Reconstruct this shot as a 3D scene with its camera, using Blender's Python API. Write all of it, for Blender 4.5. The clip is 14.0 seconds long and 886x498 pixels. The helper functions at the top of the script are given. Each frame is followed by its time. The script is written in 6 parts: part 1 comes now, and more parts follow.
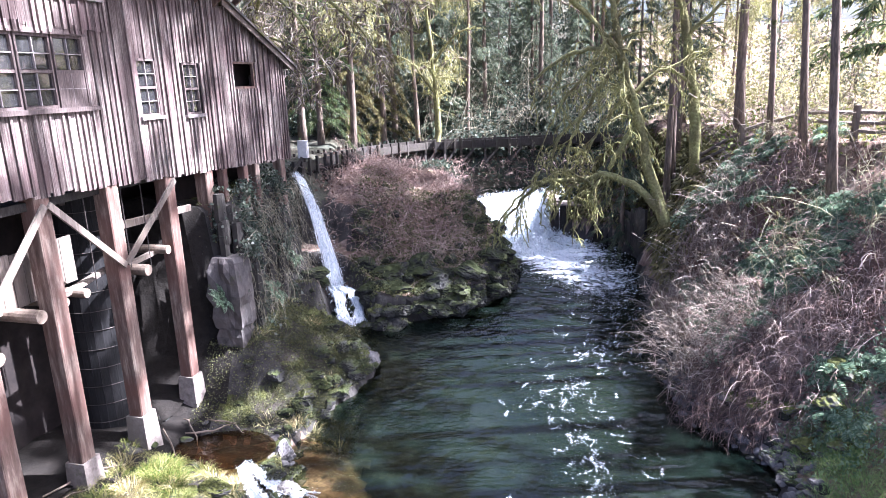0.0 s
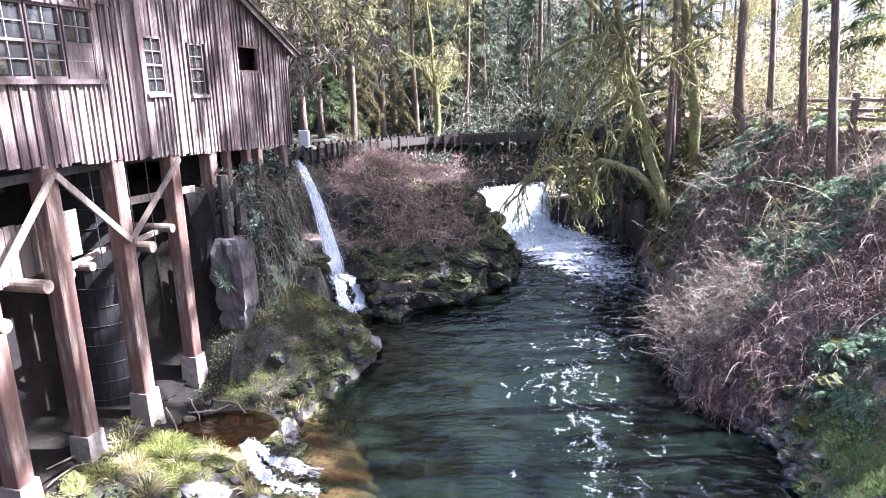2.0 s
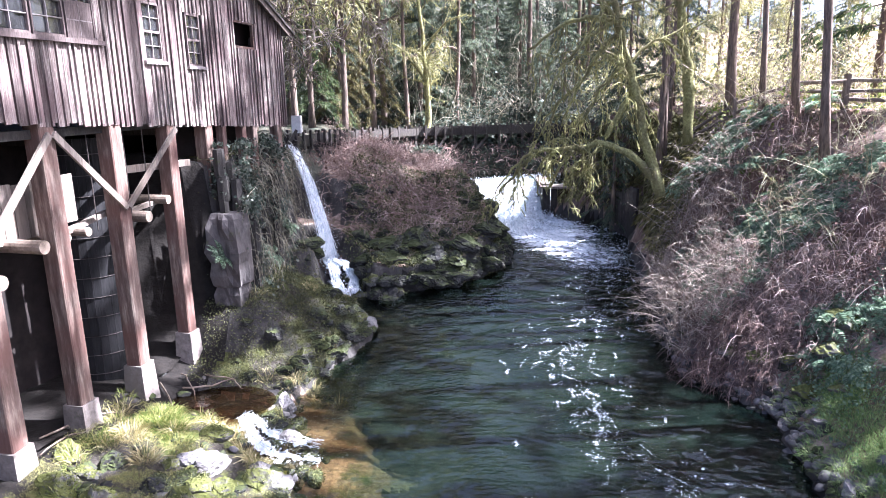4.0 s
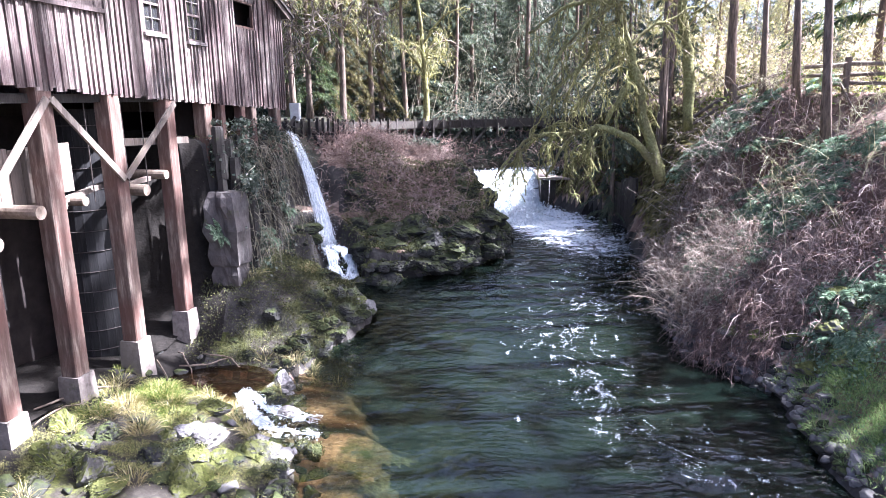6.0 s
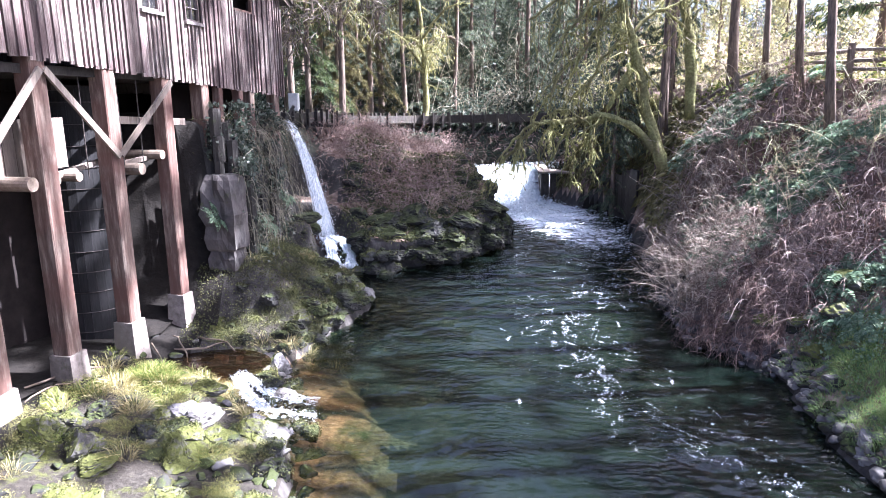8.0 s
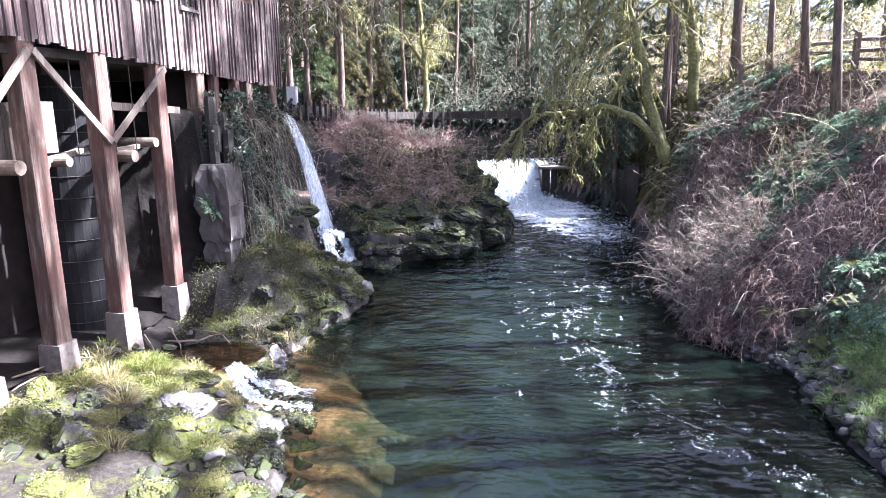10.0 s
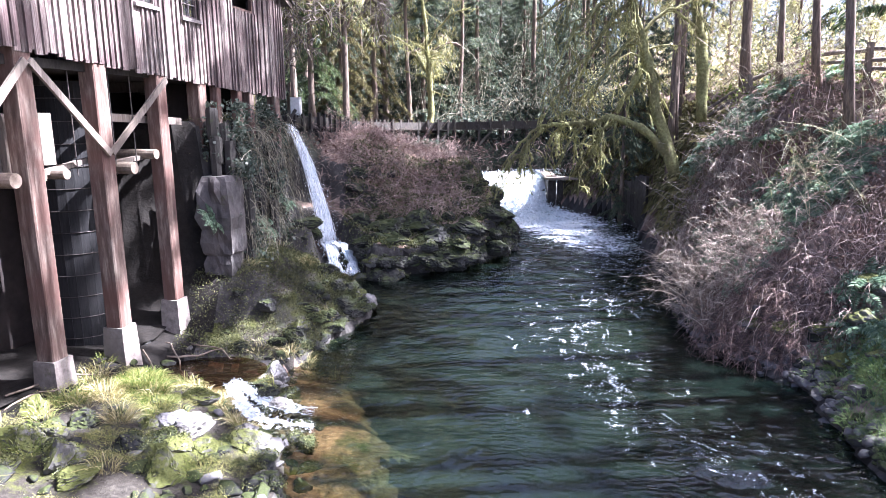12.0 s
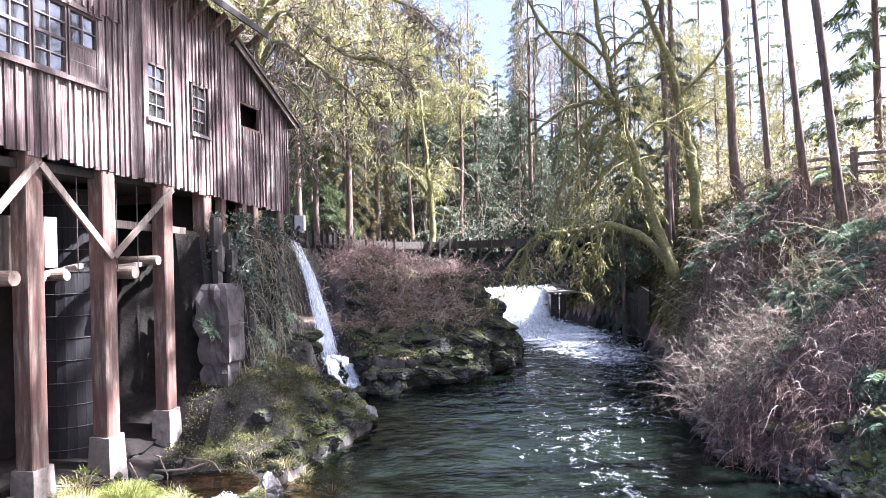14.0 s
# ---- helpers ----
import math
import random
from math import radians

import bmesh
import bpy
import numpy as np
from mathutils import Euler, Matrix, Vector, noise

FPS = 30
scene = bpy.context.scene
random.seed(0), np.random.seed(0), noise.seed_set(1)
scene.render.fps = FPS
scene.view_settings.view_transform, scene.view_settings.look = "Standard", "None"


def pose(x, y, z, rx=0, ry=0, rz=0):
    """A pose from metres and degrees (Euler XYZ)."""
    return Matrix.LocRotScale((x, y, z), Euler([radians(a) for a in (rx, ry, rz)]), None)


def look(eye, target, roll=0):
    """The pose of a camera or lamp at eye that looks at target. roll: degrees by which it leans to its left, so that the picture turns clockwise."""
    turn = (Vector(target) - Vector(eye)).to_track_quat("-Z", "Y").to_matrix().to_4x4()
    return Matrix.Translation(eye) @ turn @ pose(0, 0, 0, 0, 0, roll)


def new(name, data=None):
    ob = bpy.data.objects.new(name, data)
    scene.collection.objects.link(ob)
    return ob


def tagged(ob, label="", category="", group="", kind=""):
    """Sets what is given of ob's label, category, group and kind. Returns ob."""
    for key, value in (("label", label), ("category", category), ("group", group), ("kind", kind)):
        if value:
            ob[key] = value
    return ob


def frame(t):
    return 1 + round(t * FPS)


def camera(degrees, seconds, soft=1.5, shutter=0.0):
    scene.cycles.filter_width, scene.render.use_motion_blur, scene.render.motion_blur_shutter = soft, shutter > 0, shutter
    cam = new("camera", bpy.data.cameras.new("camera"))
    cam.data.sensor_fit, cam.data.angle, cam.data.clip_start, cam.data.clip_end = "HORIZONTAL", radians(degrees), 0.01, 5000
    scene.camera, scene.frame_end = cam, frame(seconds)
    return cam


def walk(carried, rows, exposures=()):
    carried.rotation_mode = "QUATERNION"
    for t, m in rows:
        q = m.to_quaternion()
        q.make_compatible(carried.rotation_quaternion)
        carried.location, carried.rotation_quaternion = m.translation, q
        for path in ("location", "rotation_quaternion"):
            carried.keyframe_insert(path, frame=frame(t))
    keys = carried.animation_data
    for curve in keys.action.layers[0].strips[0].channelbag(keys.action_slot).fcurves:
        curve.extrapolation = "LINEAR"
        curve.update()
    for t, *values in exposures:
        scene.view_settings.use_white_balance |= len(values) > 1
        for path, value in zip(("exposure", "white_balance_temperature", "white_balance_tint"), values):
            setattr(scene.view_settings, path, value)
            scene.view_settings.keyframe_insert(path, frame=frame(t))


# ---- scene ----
PATH = [
    (0.0, 0.259, 0.074, 7.791, 1.21, -14.70, -1.57), (0.5, 0.216, 0.023, 7.656, 1.12, -14.59, -1.47),
    (1.0, 0.174, -0.035, 7.543, 1.03, -14.47, -1.39), (1.5, 0.126, -0.091, 7.420, 0.94, -14.36, -1.30),
    (2.0, 0.065, -0.137, 7.260, 0.78, -14.21, -1.18), (2.5, -0.013, -0.174, 7.072, 0.53, -14.07, -1.07),
    (3.0, -0.123, -0.204, 6.860, 0.02, -13.87, -0.96), (5.5, -0.443, -0.265, 6.007, -1.15, -13.19, -0.54),
    (6.0, -0.442, -0.264, 5.840, -1.17, -13.03, -0.47), (6.5, -0.460, -0.251, 5.686, -1.25, -12.91, -0.37),
    (7.0, -0.462, -0.232, 5.540, -1.26, -12.77, -0.35), (7.5, -0.472, -0.207, 5.420, -1.29, -12.66, -0.29),
    (8.0, -0.467, -0.169, 5.297, -1.28, -12.52, -0.31), (10.5, -0.407, 0.125, 4.960, -1.17, -12.28, -0.24),
    (11.0, -0.384, 0.209, 4.977, -0.88, -12.31, -0.28), (11.5, -0.390, 0.280, 5.007, -0.75, -12.37, -0.29),
    (12.0, -0.427, 0.349, 4.989, -0.79, -11.41, -0.33), (12.5, -0.437, 0.377, 4.848, -0.80, -8.58, -0.56),
    (13.0, -0.405, 0.396, 4.688, -0.70, -5.66, -0.80), (13.5, -0.382, 0.403, 4.535, -0.64, -2.70, -1.09),
    (14.0, -0.335, 0.377, 4.379, -0.53, 0.06, -1.37),
]


def aimed(x, y, z, yaw, pitch, roll):
    a, b = radians(yaw), radians(pitch)
    eye = Vector((x, y, z))
    return look(eye, eye + Vector((-math.sin(a) * math.cos(b), math.cos(a) * math.cos(b), math.sin(b))), roll)


cam = camera(68.7, 14.0, soft=0.6)
walk(cam, [(row[0], aimed(*row[1:])) for row in PATH], exposures=[(0.0, 3.36, 5350, 20), (11.5, 3.36, 5350, 20), (14.0, 3.36, 5550, 20)])

# ---- world and sun ----
SUN_AZ, SUN_EL = radians(86), radians(52)     # azimuth from +y towards +x
world = bpy.data.worlds.new("sky")
scene.world = world
world.use_nodes = True
wn = world.node_tree.nodes
sky = wn.new("ShaderNodeTexSky")
sky.sky_type, sky.sun_disc = "NISHITA", False
sky.sun_elevation, sky.sun_rotation = SUN_EL, SUN_AZ
sky.dust_density, sky.air_density = 6.0, 0.7
wn["Background"].inputs["Strength"].default_value = 0.048
world.node_tree.links.new(sky.outputs[0], wn["Background"].inputs["Color"])
sun_data = bpy.data.lights.new("sun", "SUN")
sun_data.energy, sun_data.angle, sun_data.color = 5.0, radians(0.53), (1.0, 0.93, 0.84)
sun = new("sun", sun_data)
sun_way = Vector((math.sin(SUN_AZ) * math.cos(SUN_EL), math.cos(SUN_AZ) * math.cos(SUN_EL), math.sin(SUN_EL)))
sun.matrix_world = look(sun_way * 60, (0, 0, 0))

# ---- materials ----
def ramp(nt, fac, stops):
    r = nt.nodes.new("ShaderNodeValToRGB")
    els = r.color_ramp.elements
    while len(els) < len(stops):
        els.new(0.5)
    for e, (p, c) in zip(els, stops):
        e.position, e.color = p, (*c, 1)
    nt.links.new(fac, r.inputs["Fac"])
    return r.outputs["Color"]


def noise_of(nt, vec, scale, detail=5, rough=0.6):
    n = nt.nodes.new("ShaderNodeTexNoise")
    n.inputs["Scale"].default_value, n.inputs["Detail"].default_value, n.inputs["Roughness"].default_value = scale, detail, rough
    nt.links.new(vec, n.inputs["Vector"])
    return n.outputs["Fac"]


def mixed(nt, fac, a, b, kind="MIX"):
    m = nt.nodes.new("ShaderNodeMix")
    m.data_type, m.blend_type = "RGBA", kind
    for value, sock in ((fac, m.inputs[0]), (a, m.inputs[6]), (b, m.inputs[7])):
        if hasattr(value, "is_linked"):
            nt.links.new(value, sock)
        else:
            sock.default_value = value if isinstance(value, (int, float)) else (*value, 1)
    return m.outputs[2]


def coords(nt, stretch=(1, 1, 1), world_space=False):
    m = nt.nodes.new("ShaderNodeMapping")
    m.inputs["Scale"].default_value = stretch
    if world_space:
        nt.links.new(nt.nodes.new("ShaderNodeNewGeometry").outputs["Position"], m.inputs["Vector"])
    else:
        nt.links.new(nt.nodes.new("ShaderNodeTexCoord").outputs["Object"], m.inputs["Vector"])
    return m.outputs["Vector"]


def varied(nt, col, amount, source):
    """Shifts the brightness of col by a random number of the object or of the mesh island."""
    if source == "object":
        out = nt.nodes.new("ShaderNodeObjectInfo").outputs["Random"]
    else:
        out = nt.nodes.new("ShaderNodeNewGeometry").outputs["Random Per Island"]
    mr = nt.nodes.new("ShaderNodeMapRange")
    mr.inputs["To Min"].default_value, mr.inputs["To Max"].default_value = 1 - amount, 1 + amount
    nt.links.new(out, mr.inputs["Value"])
    hsv = nt.nodes.new("ShaderNodeHueSaturation")
    nt.links.new(mr.outputs[0], hsv.inputs["Value"])
    nt.links.new(col, hsv.inputs["Color"])
    return hsv.outputs["Color"]


def surface(name, stops, scale=6, stretch=(1, 1, 1), rough=0.85, bump=0.4, big=None, big_scale=0.6, vary=0.0,
            by="object", metal=0.0, world_space=True, depth=0.02, moss=None, moss_scale=1.5, moss_at=0.55, up=False):
    """A procedural material: fine grain, a larger stain and, where asked, moss patches that favour upward faces."""
    m = bpy.data.materials.new(name)
    m.use_nodes = True
    nt = m.node_tree
    bs = nt.nodes["Principled BSDF"]
    vec = coords(nt, stretch, world_space)
    fine = noise_of(nt, vec, scale, 8, 0.65)
    col = ramp(nt, fine, stops)
    if big:
        stain = noise_of(nt, coords(nt, (1, 1, 1), world_space), big_scale, 4)
        col = mixed(nt, ramp(nt, stain, [(0.42, (0, 0, 0)), (0.62, (1, 1, 1))]), col, mixed(nt, 0.75, col, big))
    if vary:
        col = varied(nt, col, vary, by)
    if moss:
        patch = noise_of(nt, coords(nt, (1, 1, 1), True), moss_scale, 6, 0.7)
        if up:
            g = nt.nodes.new("ShaderNodeNewGeometry")
            sp = nt.nodes.new("ShaderNodeSeparateXYZ")
            nt.links.new(g.outputs["Normal"], sp.inputs[0])
            ma = nt.nodes.new("ShaderNodeMath")
            ma.operation = "MULTIPLY_ADD"
            nt.links.new(sp.outputs["Z"], ma.inputs[0])
            ma.inputs[1].default_value = 0.22
            nt.links.new(patch, ma.inputs[2])
            patch = ma.outputs[0]
        fur = ramp(nt, noise_of(nt, coords(nt, (1, 1, 1), True), 30, 4), [(0.3, tuple(c * 0.45 for c in moss)), (0.7, moss)])
        col = mixed(nt, ramp(nt, patch, [(moss_at, (0, 0, 0)), (moss_at + 0.12, (1, 1, 1))]), col, fur)
    nt.links.new(col, bs.inputs["Base Color"])
    bs.inputs["Roughness"].default_value, bs.inputs["Metallic"].default_value = rough, metal
    bs.inputs["Specular IOR Level"].default_value = 0.2
    if bump:
        b = nt.nodes.new("ShaderNodeBump")
        b.inputs["Strength"].default_value, b.inputs["Distance"].default_value = bump, depth
        nt.links.new(fine, b.inputs["Height"])
        nt.links.new(b.outputs[0], bs.inputs["Normal"])
    return m


def leaf(name, stops, through_light=0.4, rough=0.6):
    """Thin leaves and needles: colour by island, light passing through."""
    m = bpy.data.materials.new(name)
    m.use_nodes = True
    nt = m.node_tree
    bs = nt.nodes["Principled BSDF"]
    g = nt.nodes.new("ShaderNodeNewGeometry")
    col = ramp(nt, g.outputs["Random Per Island"], stops)
    nt.links.new(col, bs.inputs["Base Color"])
    bs.inputs["Roughness"].default_value = rough
    bs.inputs["Specular IOR Level"].default_value = 0.3
    tr = nt.nodes.new("ShaderNodeBsdfTranslucent")
    nt.links.new(col, tr.inputs["Color"])
    mx = nt.nodes.new("ShaderNodeMixShader")
    mx.inputs[0].default_value = through_light
    nt.links.new(bs.outputs[0], mx.inputs[1])
    nt.links.new(tr.outputs[0], mx.inputs[2])
    nt.links.new(mx.outputs[0], nt.nodes["Material Output"].inputs["Surface"])
    return m


SIDING = surface("weathered_siding", [(0.3, (0.046, 0.034, 0.032)), (0.48, (0.14, 0.108, 0.098)), (0.7, (0.42, 0.37, 0.335))], 7, (6, 6, 0.3),
                 0.85, 0.7, (0.085, 0.055, 0.055), 0.9, 0.55)
POST = surface("old_red_timber", [(0.3, (0.055, 0.037, 0.030)), (0.5, (0.13, 0.090, 0.074)), (0.72, (0.30, 0.245, 0.20))], 5, (2.2, 2.2, 0.3),
               0.85, 0.6, (0.115, 0.06, 0.049), 1.3, 0.15)
SASH_WOOD = surface("bare_sash_wood", [(0.3, (0.05, 0.038, 0.035)), (0.7, (0.19, 0.15, 0.14))], 10, (4, 4, 0.5), 0.8, 0.4, None, 1, 0.15)
GREY_WOOD = surface("grey_plank", [(0.3, (0.08, 0.063, 0.053)), (0.7, (0.25, 0.21, 0.18))], 6, (4, 4, 0.4), 0.85, 0.4, (0.2, 0.16, 0.13), 1.0, 0.2)
DARK_WOOD = surface("wet_dark_wood", [(0.3, (0.018, 0.016, 0.015)), (0.7, (0.075, 0.065, 0.06))], 6, (3, 3, 1), 0.7, 0.5, (0.05, 0.045, 0.035), 1.0, 0.25,
                    moss=(0.10, 0.12, 0.03), moss_at=0.62)
LOG_END = surface("log_wood", [(0.3, (0.09, 0.066, 0.05)), (0.7, (0.25, 0.2, 0.16))], 8, (1, 1, 1), 0.85, 0.4, None, 1, 0.15)
CONCRETE = surface("old_concrete", [(0.3, (0.12, 0.10, 0.09)), (0.7, (0.30, 0.26, 0.235))], 9, (1, 1, 1), 0.9, 0.4, (0.16, 0.14, 0.12), 1.6, 0.1,
                   moss=(0.10, 0.12, 0.03), moss_at=0.66)
STEEL = surface("hoop_steel", [(0.3, (0.05, 0.045, 0.045)), (0.7, (0.15, 0.13, 0.12))], 12, (1, 1, 1), 0.45, 0.2, metal=0.7)
PIER_STONE = surface("pier_stone", [(0.3, (0.035, 0.032, 0.032)), (0.7, (0.15, 0.135, 0.13))], 5, (1, 1, 0.7), 0.9, 0.7, (0.10, 0.085, 0.08), 1.8, 0.1,
                     moss=(0.08, 0.09, 0.03), moss_at=0.64, depth=0.04)
STAVE = surface("tarred_stave", [(0.3, (0.010, 0.010, 0.011)), (0.7, (0.025, 0.024, 0.025))], 6, (4, 4, 0.4), 0.75, 0.4, None, 1, 0.2)
ROOFING = surface("mossy_shingle", [(0.3, (0.05, 0.045, 0.04)), (0.7, (0.15, 0.13, 0.12))], 8, (1, 1, 1), 0.9, 0.5, None, 1, 0.25,
                  moss=(0.11, 0.12, 0.03))
WHITE_PAINT = surface("worn_white_paint", [(0.3, (0.10, 0.08, 0.075)), (0.6, (0.27, 0.24, 0.23))], 14, (1, 1, 0.5), 0.7, 0.3)
BOX_PAINT = surface("clean_white_paint", [(0.3, (0.58, 0.57, 0.55)), (0.7, (0.78, 0.77, 0.75))], 9, (1, 1, 1), 0.5, 0.1)
# near-black in place of the shade inside and under the mill
SHADE_BLACK = surface("interior_shade", [(0.3, (0.010, 0.008, 0.008)), (0.7, (0.028, 0.022, 0.02))], 3, (1, 1, 1), 0.95, 0.2)
# mud darkened to hold the shade under the mill; also the deep bed
MUD_AND_SHADE = surface("mud_and_shade", [(0.3, (0.006, 0.005, 0.0045)), (0.7, (0.018, 0.015, 0.0125))], 5, (1, 1, 1), 0.85, 0.7, depth=0.05)
ROCK = surface("basalt", [(0.28, (0.012, 0.012, 0.013)), (0.5, (0.03, 0.029, 0.029)), (0.75, (0.085, 0.08, 0.078))], 3.2, (1, 1, 1), 0.8, 0.8,
               (0.03, 0.03, 0.026), 0.8, 0.3, moss=(0.045, 0.055, 0.018), moss_at=0.58, up=True, depth=0.05)
ROCK_PALE = surface("pale_shore_rock", [(0.28, (0.055, 0.052, 0.054)), (0.7, (0.22, 0.207, 0.208))], 4, (1, 1, 1), 0.75, 0.6,
                    (0.12, 0.11, 0.10), 1.2, 0.3, depth=0.03)
ROCK_MOSS = surface("mossy_rock", [(0.3, (0.05, 0.047, 0.044)), (0.7, (0.17, 0.16, 0.15))], 4, (1, 1, 1), 0.85, 0.7,
                    None, 1, 0.25, moss=(0.10, 0.108, 0.03), moss_at=0.53, up=True, depth=0.05)
CLIFF = surface("cliff_basalt", [(0.28, (0.012, 0.011, 0.011)), (0.5, (0.034, 0.031, 0.029)), (0.75, (0.09, 0.082, 0.076))], 2.5, (1.6, 1.6, 0.6), 0.85, 0.9,
                (0.05, 0.045, 0.04), 0.9, 0.3, moss=(0.09, 0.11, 0.03), moss_at=0.62, depth=0.06)
SHORE = surface("wet_shore", [(0.3, (0.012, 0.010, 0.009)), (0.5, (0.032, 0.028, 0.023)), (0.74, (0.075, 0.066, 0.055))], 11, (1, 1, 1), 0.8, 0.9,
                (0.03, 0.025, 0.02), 1.1, moss=(0.10, 0.11, 0.026), moss_at=0.51, moss_scale=1.6, depth=0.06)
HILL_SOIL = surface("brushy_hillside", [(0.3, (0.02, 0.024, 0.018)), (0.5, (0.055, 0.06, 0.045)), (0.72, (0.13, 0.12, 0.09))], 5, (1, 1, 1), 0.95, 0.8,
                    (0.06, 0.05, 0.035), 0.5, depth=0.08)
SOIL = surface("leaf_litter", [(0.3, (0.08, 0.06, 0.048)), (0.5, (0.22, 0.165, 0.135)), (0.72, (0.40, 0.31, 0.255))], 9, (1, 1, 1), 0.95, 0.8,
               (0.10, 0.055, 0.04), 0.7, moss=(0.09, 0.11, 0.03), moss_at=0.56, moss_scale=0.8, depth=0.05)
BARK = surface("conifer_bark", [(0.3, (0.07, 0.054, 0.045)), (0.7, (0.24, 0.185, 0.15))], 5, (4, 4, 0.6), 0.95, 0.9, None, 1, 0.2,
               moss=(0.10, 0.11, 0.03), moss_at=0.60, depth=0.04)
MOSS_BARK = surface("mossy_limb", [(0.25, (0.09, 0.087, 0.038)), (0.5, (0.245, 0.24, 0.10)), (0.75, (0.44, 0.43, 0.21))], 14, (1, 1, 1), 0.95, 1.0,
                    (0.12, 0.10, 0.055), 1.4, depth=0.05)
TWIG = leaf("bare_twig", [(0.0, (0.07, 0.052, 0.042)), (0.5, (0.24, 0.19, 0.155)), (1.0, (0.66, 0.58, 0.49))], 0.2, 0.8)
TWIG_DARK = leaf("purple_brown_cane", [(0.0, (0.055, 0.035, 0.032)), (0.5, (0.14, 0.092, 0.08)), (0.9, (0.26, 0.18, 0.155)), (1.0, (0.45, 0.36, 0.31))], 0.05, 0.8)
# bud colour made pale to hold the backlit glow behind the fence
BUD = leaf("sunlit_bud", [(0.0, (0.20, 0.20, 0.07)), (0.5, (0.42, 0.40, 0.18)), (1.0, (0.70, 0.66, 0.40))], 0.55)
STRAW = leaf("straw_blade", [(0.0, (0.20, 0.17, 0.06)), (0.5, (0.40, 0.34, 0.16)), (1.0, (0.66, 0.58, 0.36))], 0.35)
TWIG_RED = leaf("reddish_bramble", [(0.0, (0.12, 0.08, 0.07)), (0.5, (0.40, 0.29, 0.25)), (1.0, (0.72, 0.60, 0.53))], 0.25, 0.8)
NEEDLE = leaf("conifer_needle", [(0.0, (0.028, 0.048, 0.022)), (0.5, (0.07, 0.105, 0.045)), (1.0, (0.15, 0.18, 0.065))], 0.45)
NEEDLE_BLUE = leaf("far_needle", [(0.0, (0.038, 0.056, 0.04)), (0.5, (0.08, 0.105, 0.07)), (1.0, (0.16, 0.18, 0.10))], 0.4)
NEEDLE_GOLD = leaf("cedar_spray", [(0.0, (0.05, 0.045, 0.02)), (0.5, (0.105, 0.092, 0.035)), (1.0, (0.19, 0.165, 0.06))], 0.4)
MOSS_HANG = leaf("hanging_moss", [(0.0, (0.14, 0.135, 0.045)), (0.5, (0.29, 0.285, 0.095)), (1.0, (0.48, 0.46, 0.19))], 0.35)
MOSS_DULL = leaf("dull_moss", [(0.0, (0.035, 0.042, 0.018)), (0.5, (0.085, 0.092, 0.036)), (1.0, (0.20, 0.20, 0.08))], 0.3)
MOSS_GOLD = leaf("golden_moss", [(0.0, (0.06, 0.055, 0.022)), (0.5, (0.14, 0.13, 0.05)), (1.0, (0.30, 0.27, 0.12))], 0.35)
IVY = leaf("ivy_leaf", [(0.0, (0.03, 0.045, 0.03)), (0.6, (0.07, 0.09, 0.065)), (1.0, (0.17, 0.185, 0.15))], 0.25, 0.4)
FERN = leaf("sword_fern", [(0.0, (0.10, 0.16, 0.10)), (0.6, (0.21, 0.29, 0.19)), (1.0, (0.36, 0.44, 0.31))], 0.55, 0.5)
GRASS_GREEN = leaf("green_grass_blade", [(0.0, (0.09, 0.16, 0.05)), (0.5, (0.20, 0.30, 0.10)), (1.0, (0.40, 0.46, 0.20))], 0.45)
GRASS = leaf("grass_blade", [(0.0, (0.07, 0.11, 0.02)), (0.5, (0.16, 0.20, 0.04)), (1.0, (0.42, 0.38, 0.16))], 0.4)
BRACKEN = leaf("dead_bracken_stalk", [(0.0, (0.08, 0.052, 0.042)), (0.4, (0.30, 0.21, 0.17)), (0.8, (0.56, 0.44, 0.36)), (1.0, (0.80, 0.70, 0.60))], 0.3, 0.8)
TWIG_ROSE = leaf("rose_brown_shrub", [(0.0, (0.09, 0.055, 0.048)), (0.5, (0.27, 0.18, 0.16)), (1.0, (0.52, 0.41, 0.36))], 0.15, 0.8)
TWIG_GREY = leaf("olive_grey_twig", [(0.0, (0.10, 0.09, 0.06)), (0.5, (0.25, 0.225, 0.16)), (1.0, (0.46, 0.42, 0.33))], 0.25, 0.8)
# lichen twigs with sunlight put into the colour, paler than the grey twigs
TWIG_SUN = leaf("sunlit_lichen_twig", [(0.0, (0.20, 0.185, 0.10)), (0.5, (0.42, 0.40, 0.25)), (1.0, (0.68, 0.65, 0.48))], 0.45, 0.8)
BRUSH = leaf("hillside_brush", [(0.0, (0.022, 0.034, 0.026)), (0.5, (0.055, 0.075, 0.055)), (0.85, (0.085, 0.10, 0.068)), (1.0, (0.15, 0.145, 0.10))], 0.3)
DRY = leaf("dry_leaf", [(0.0, (0.16, 0.095, 0.075)), (0.5, (0.36, 0.24, 0.19)), (1.0, (0.58, 0.46, 0.37))], 0.2)


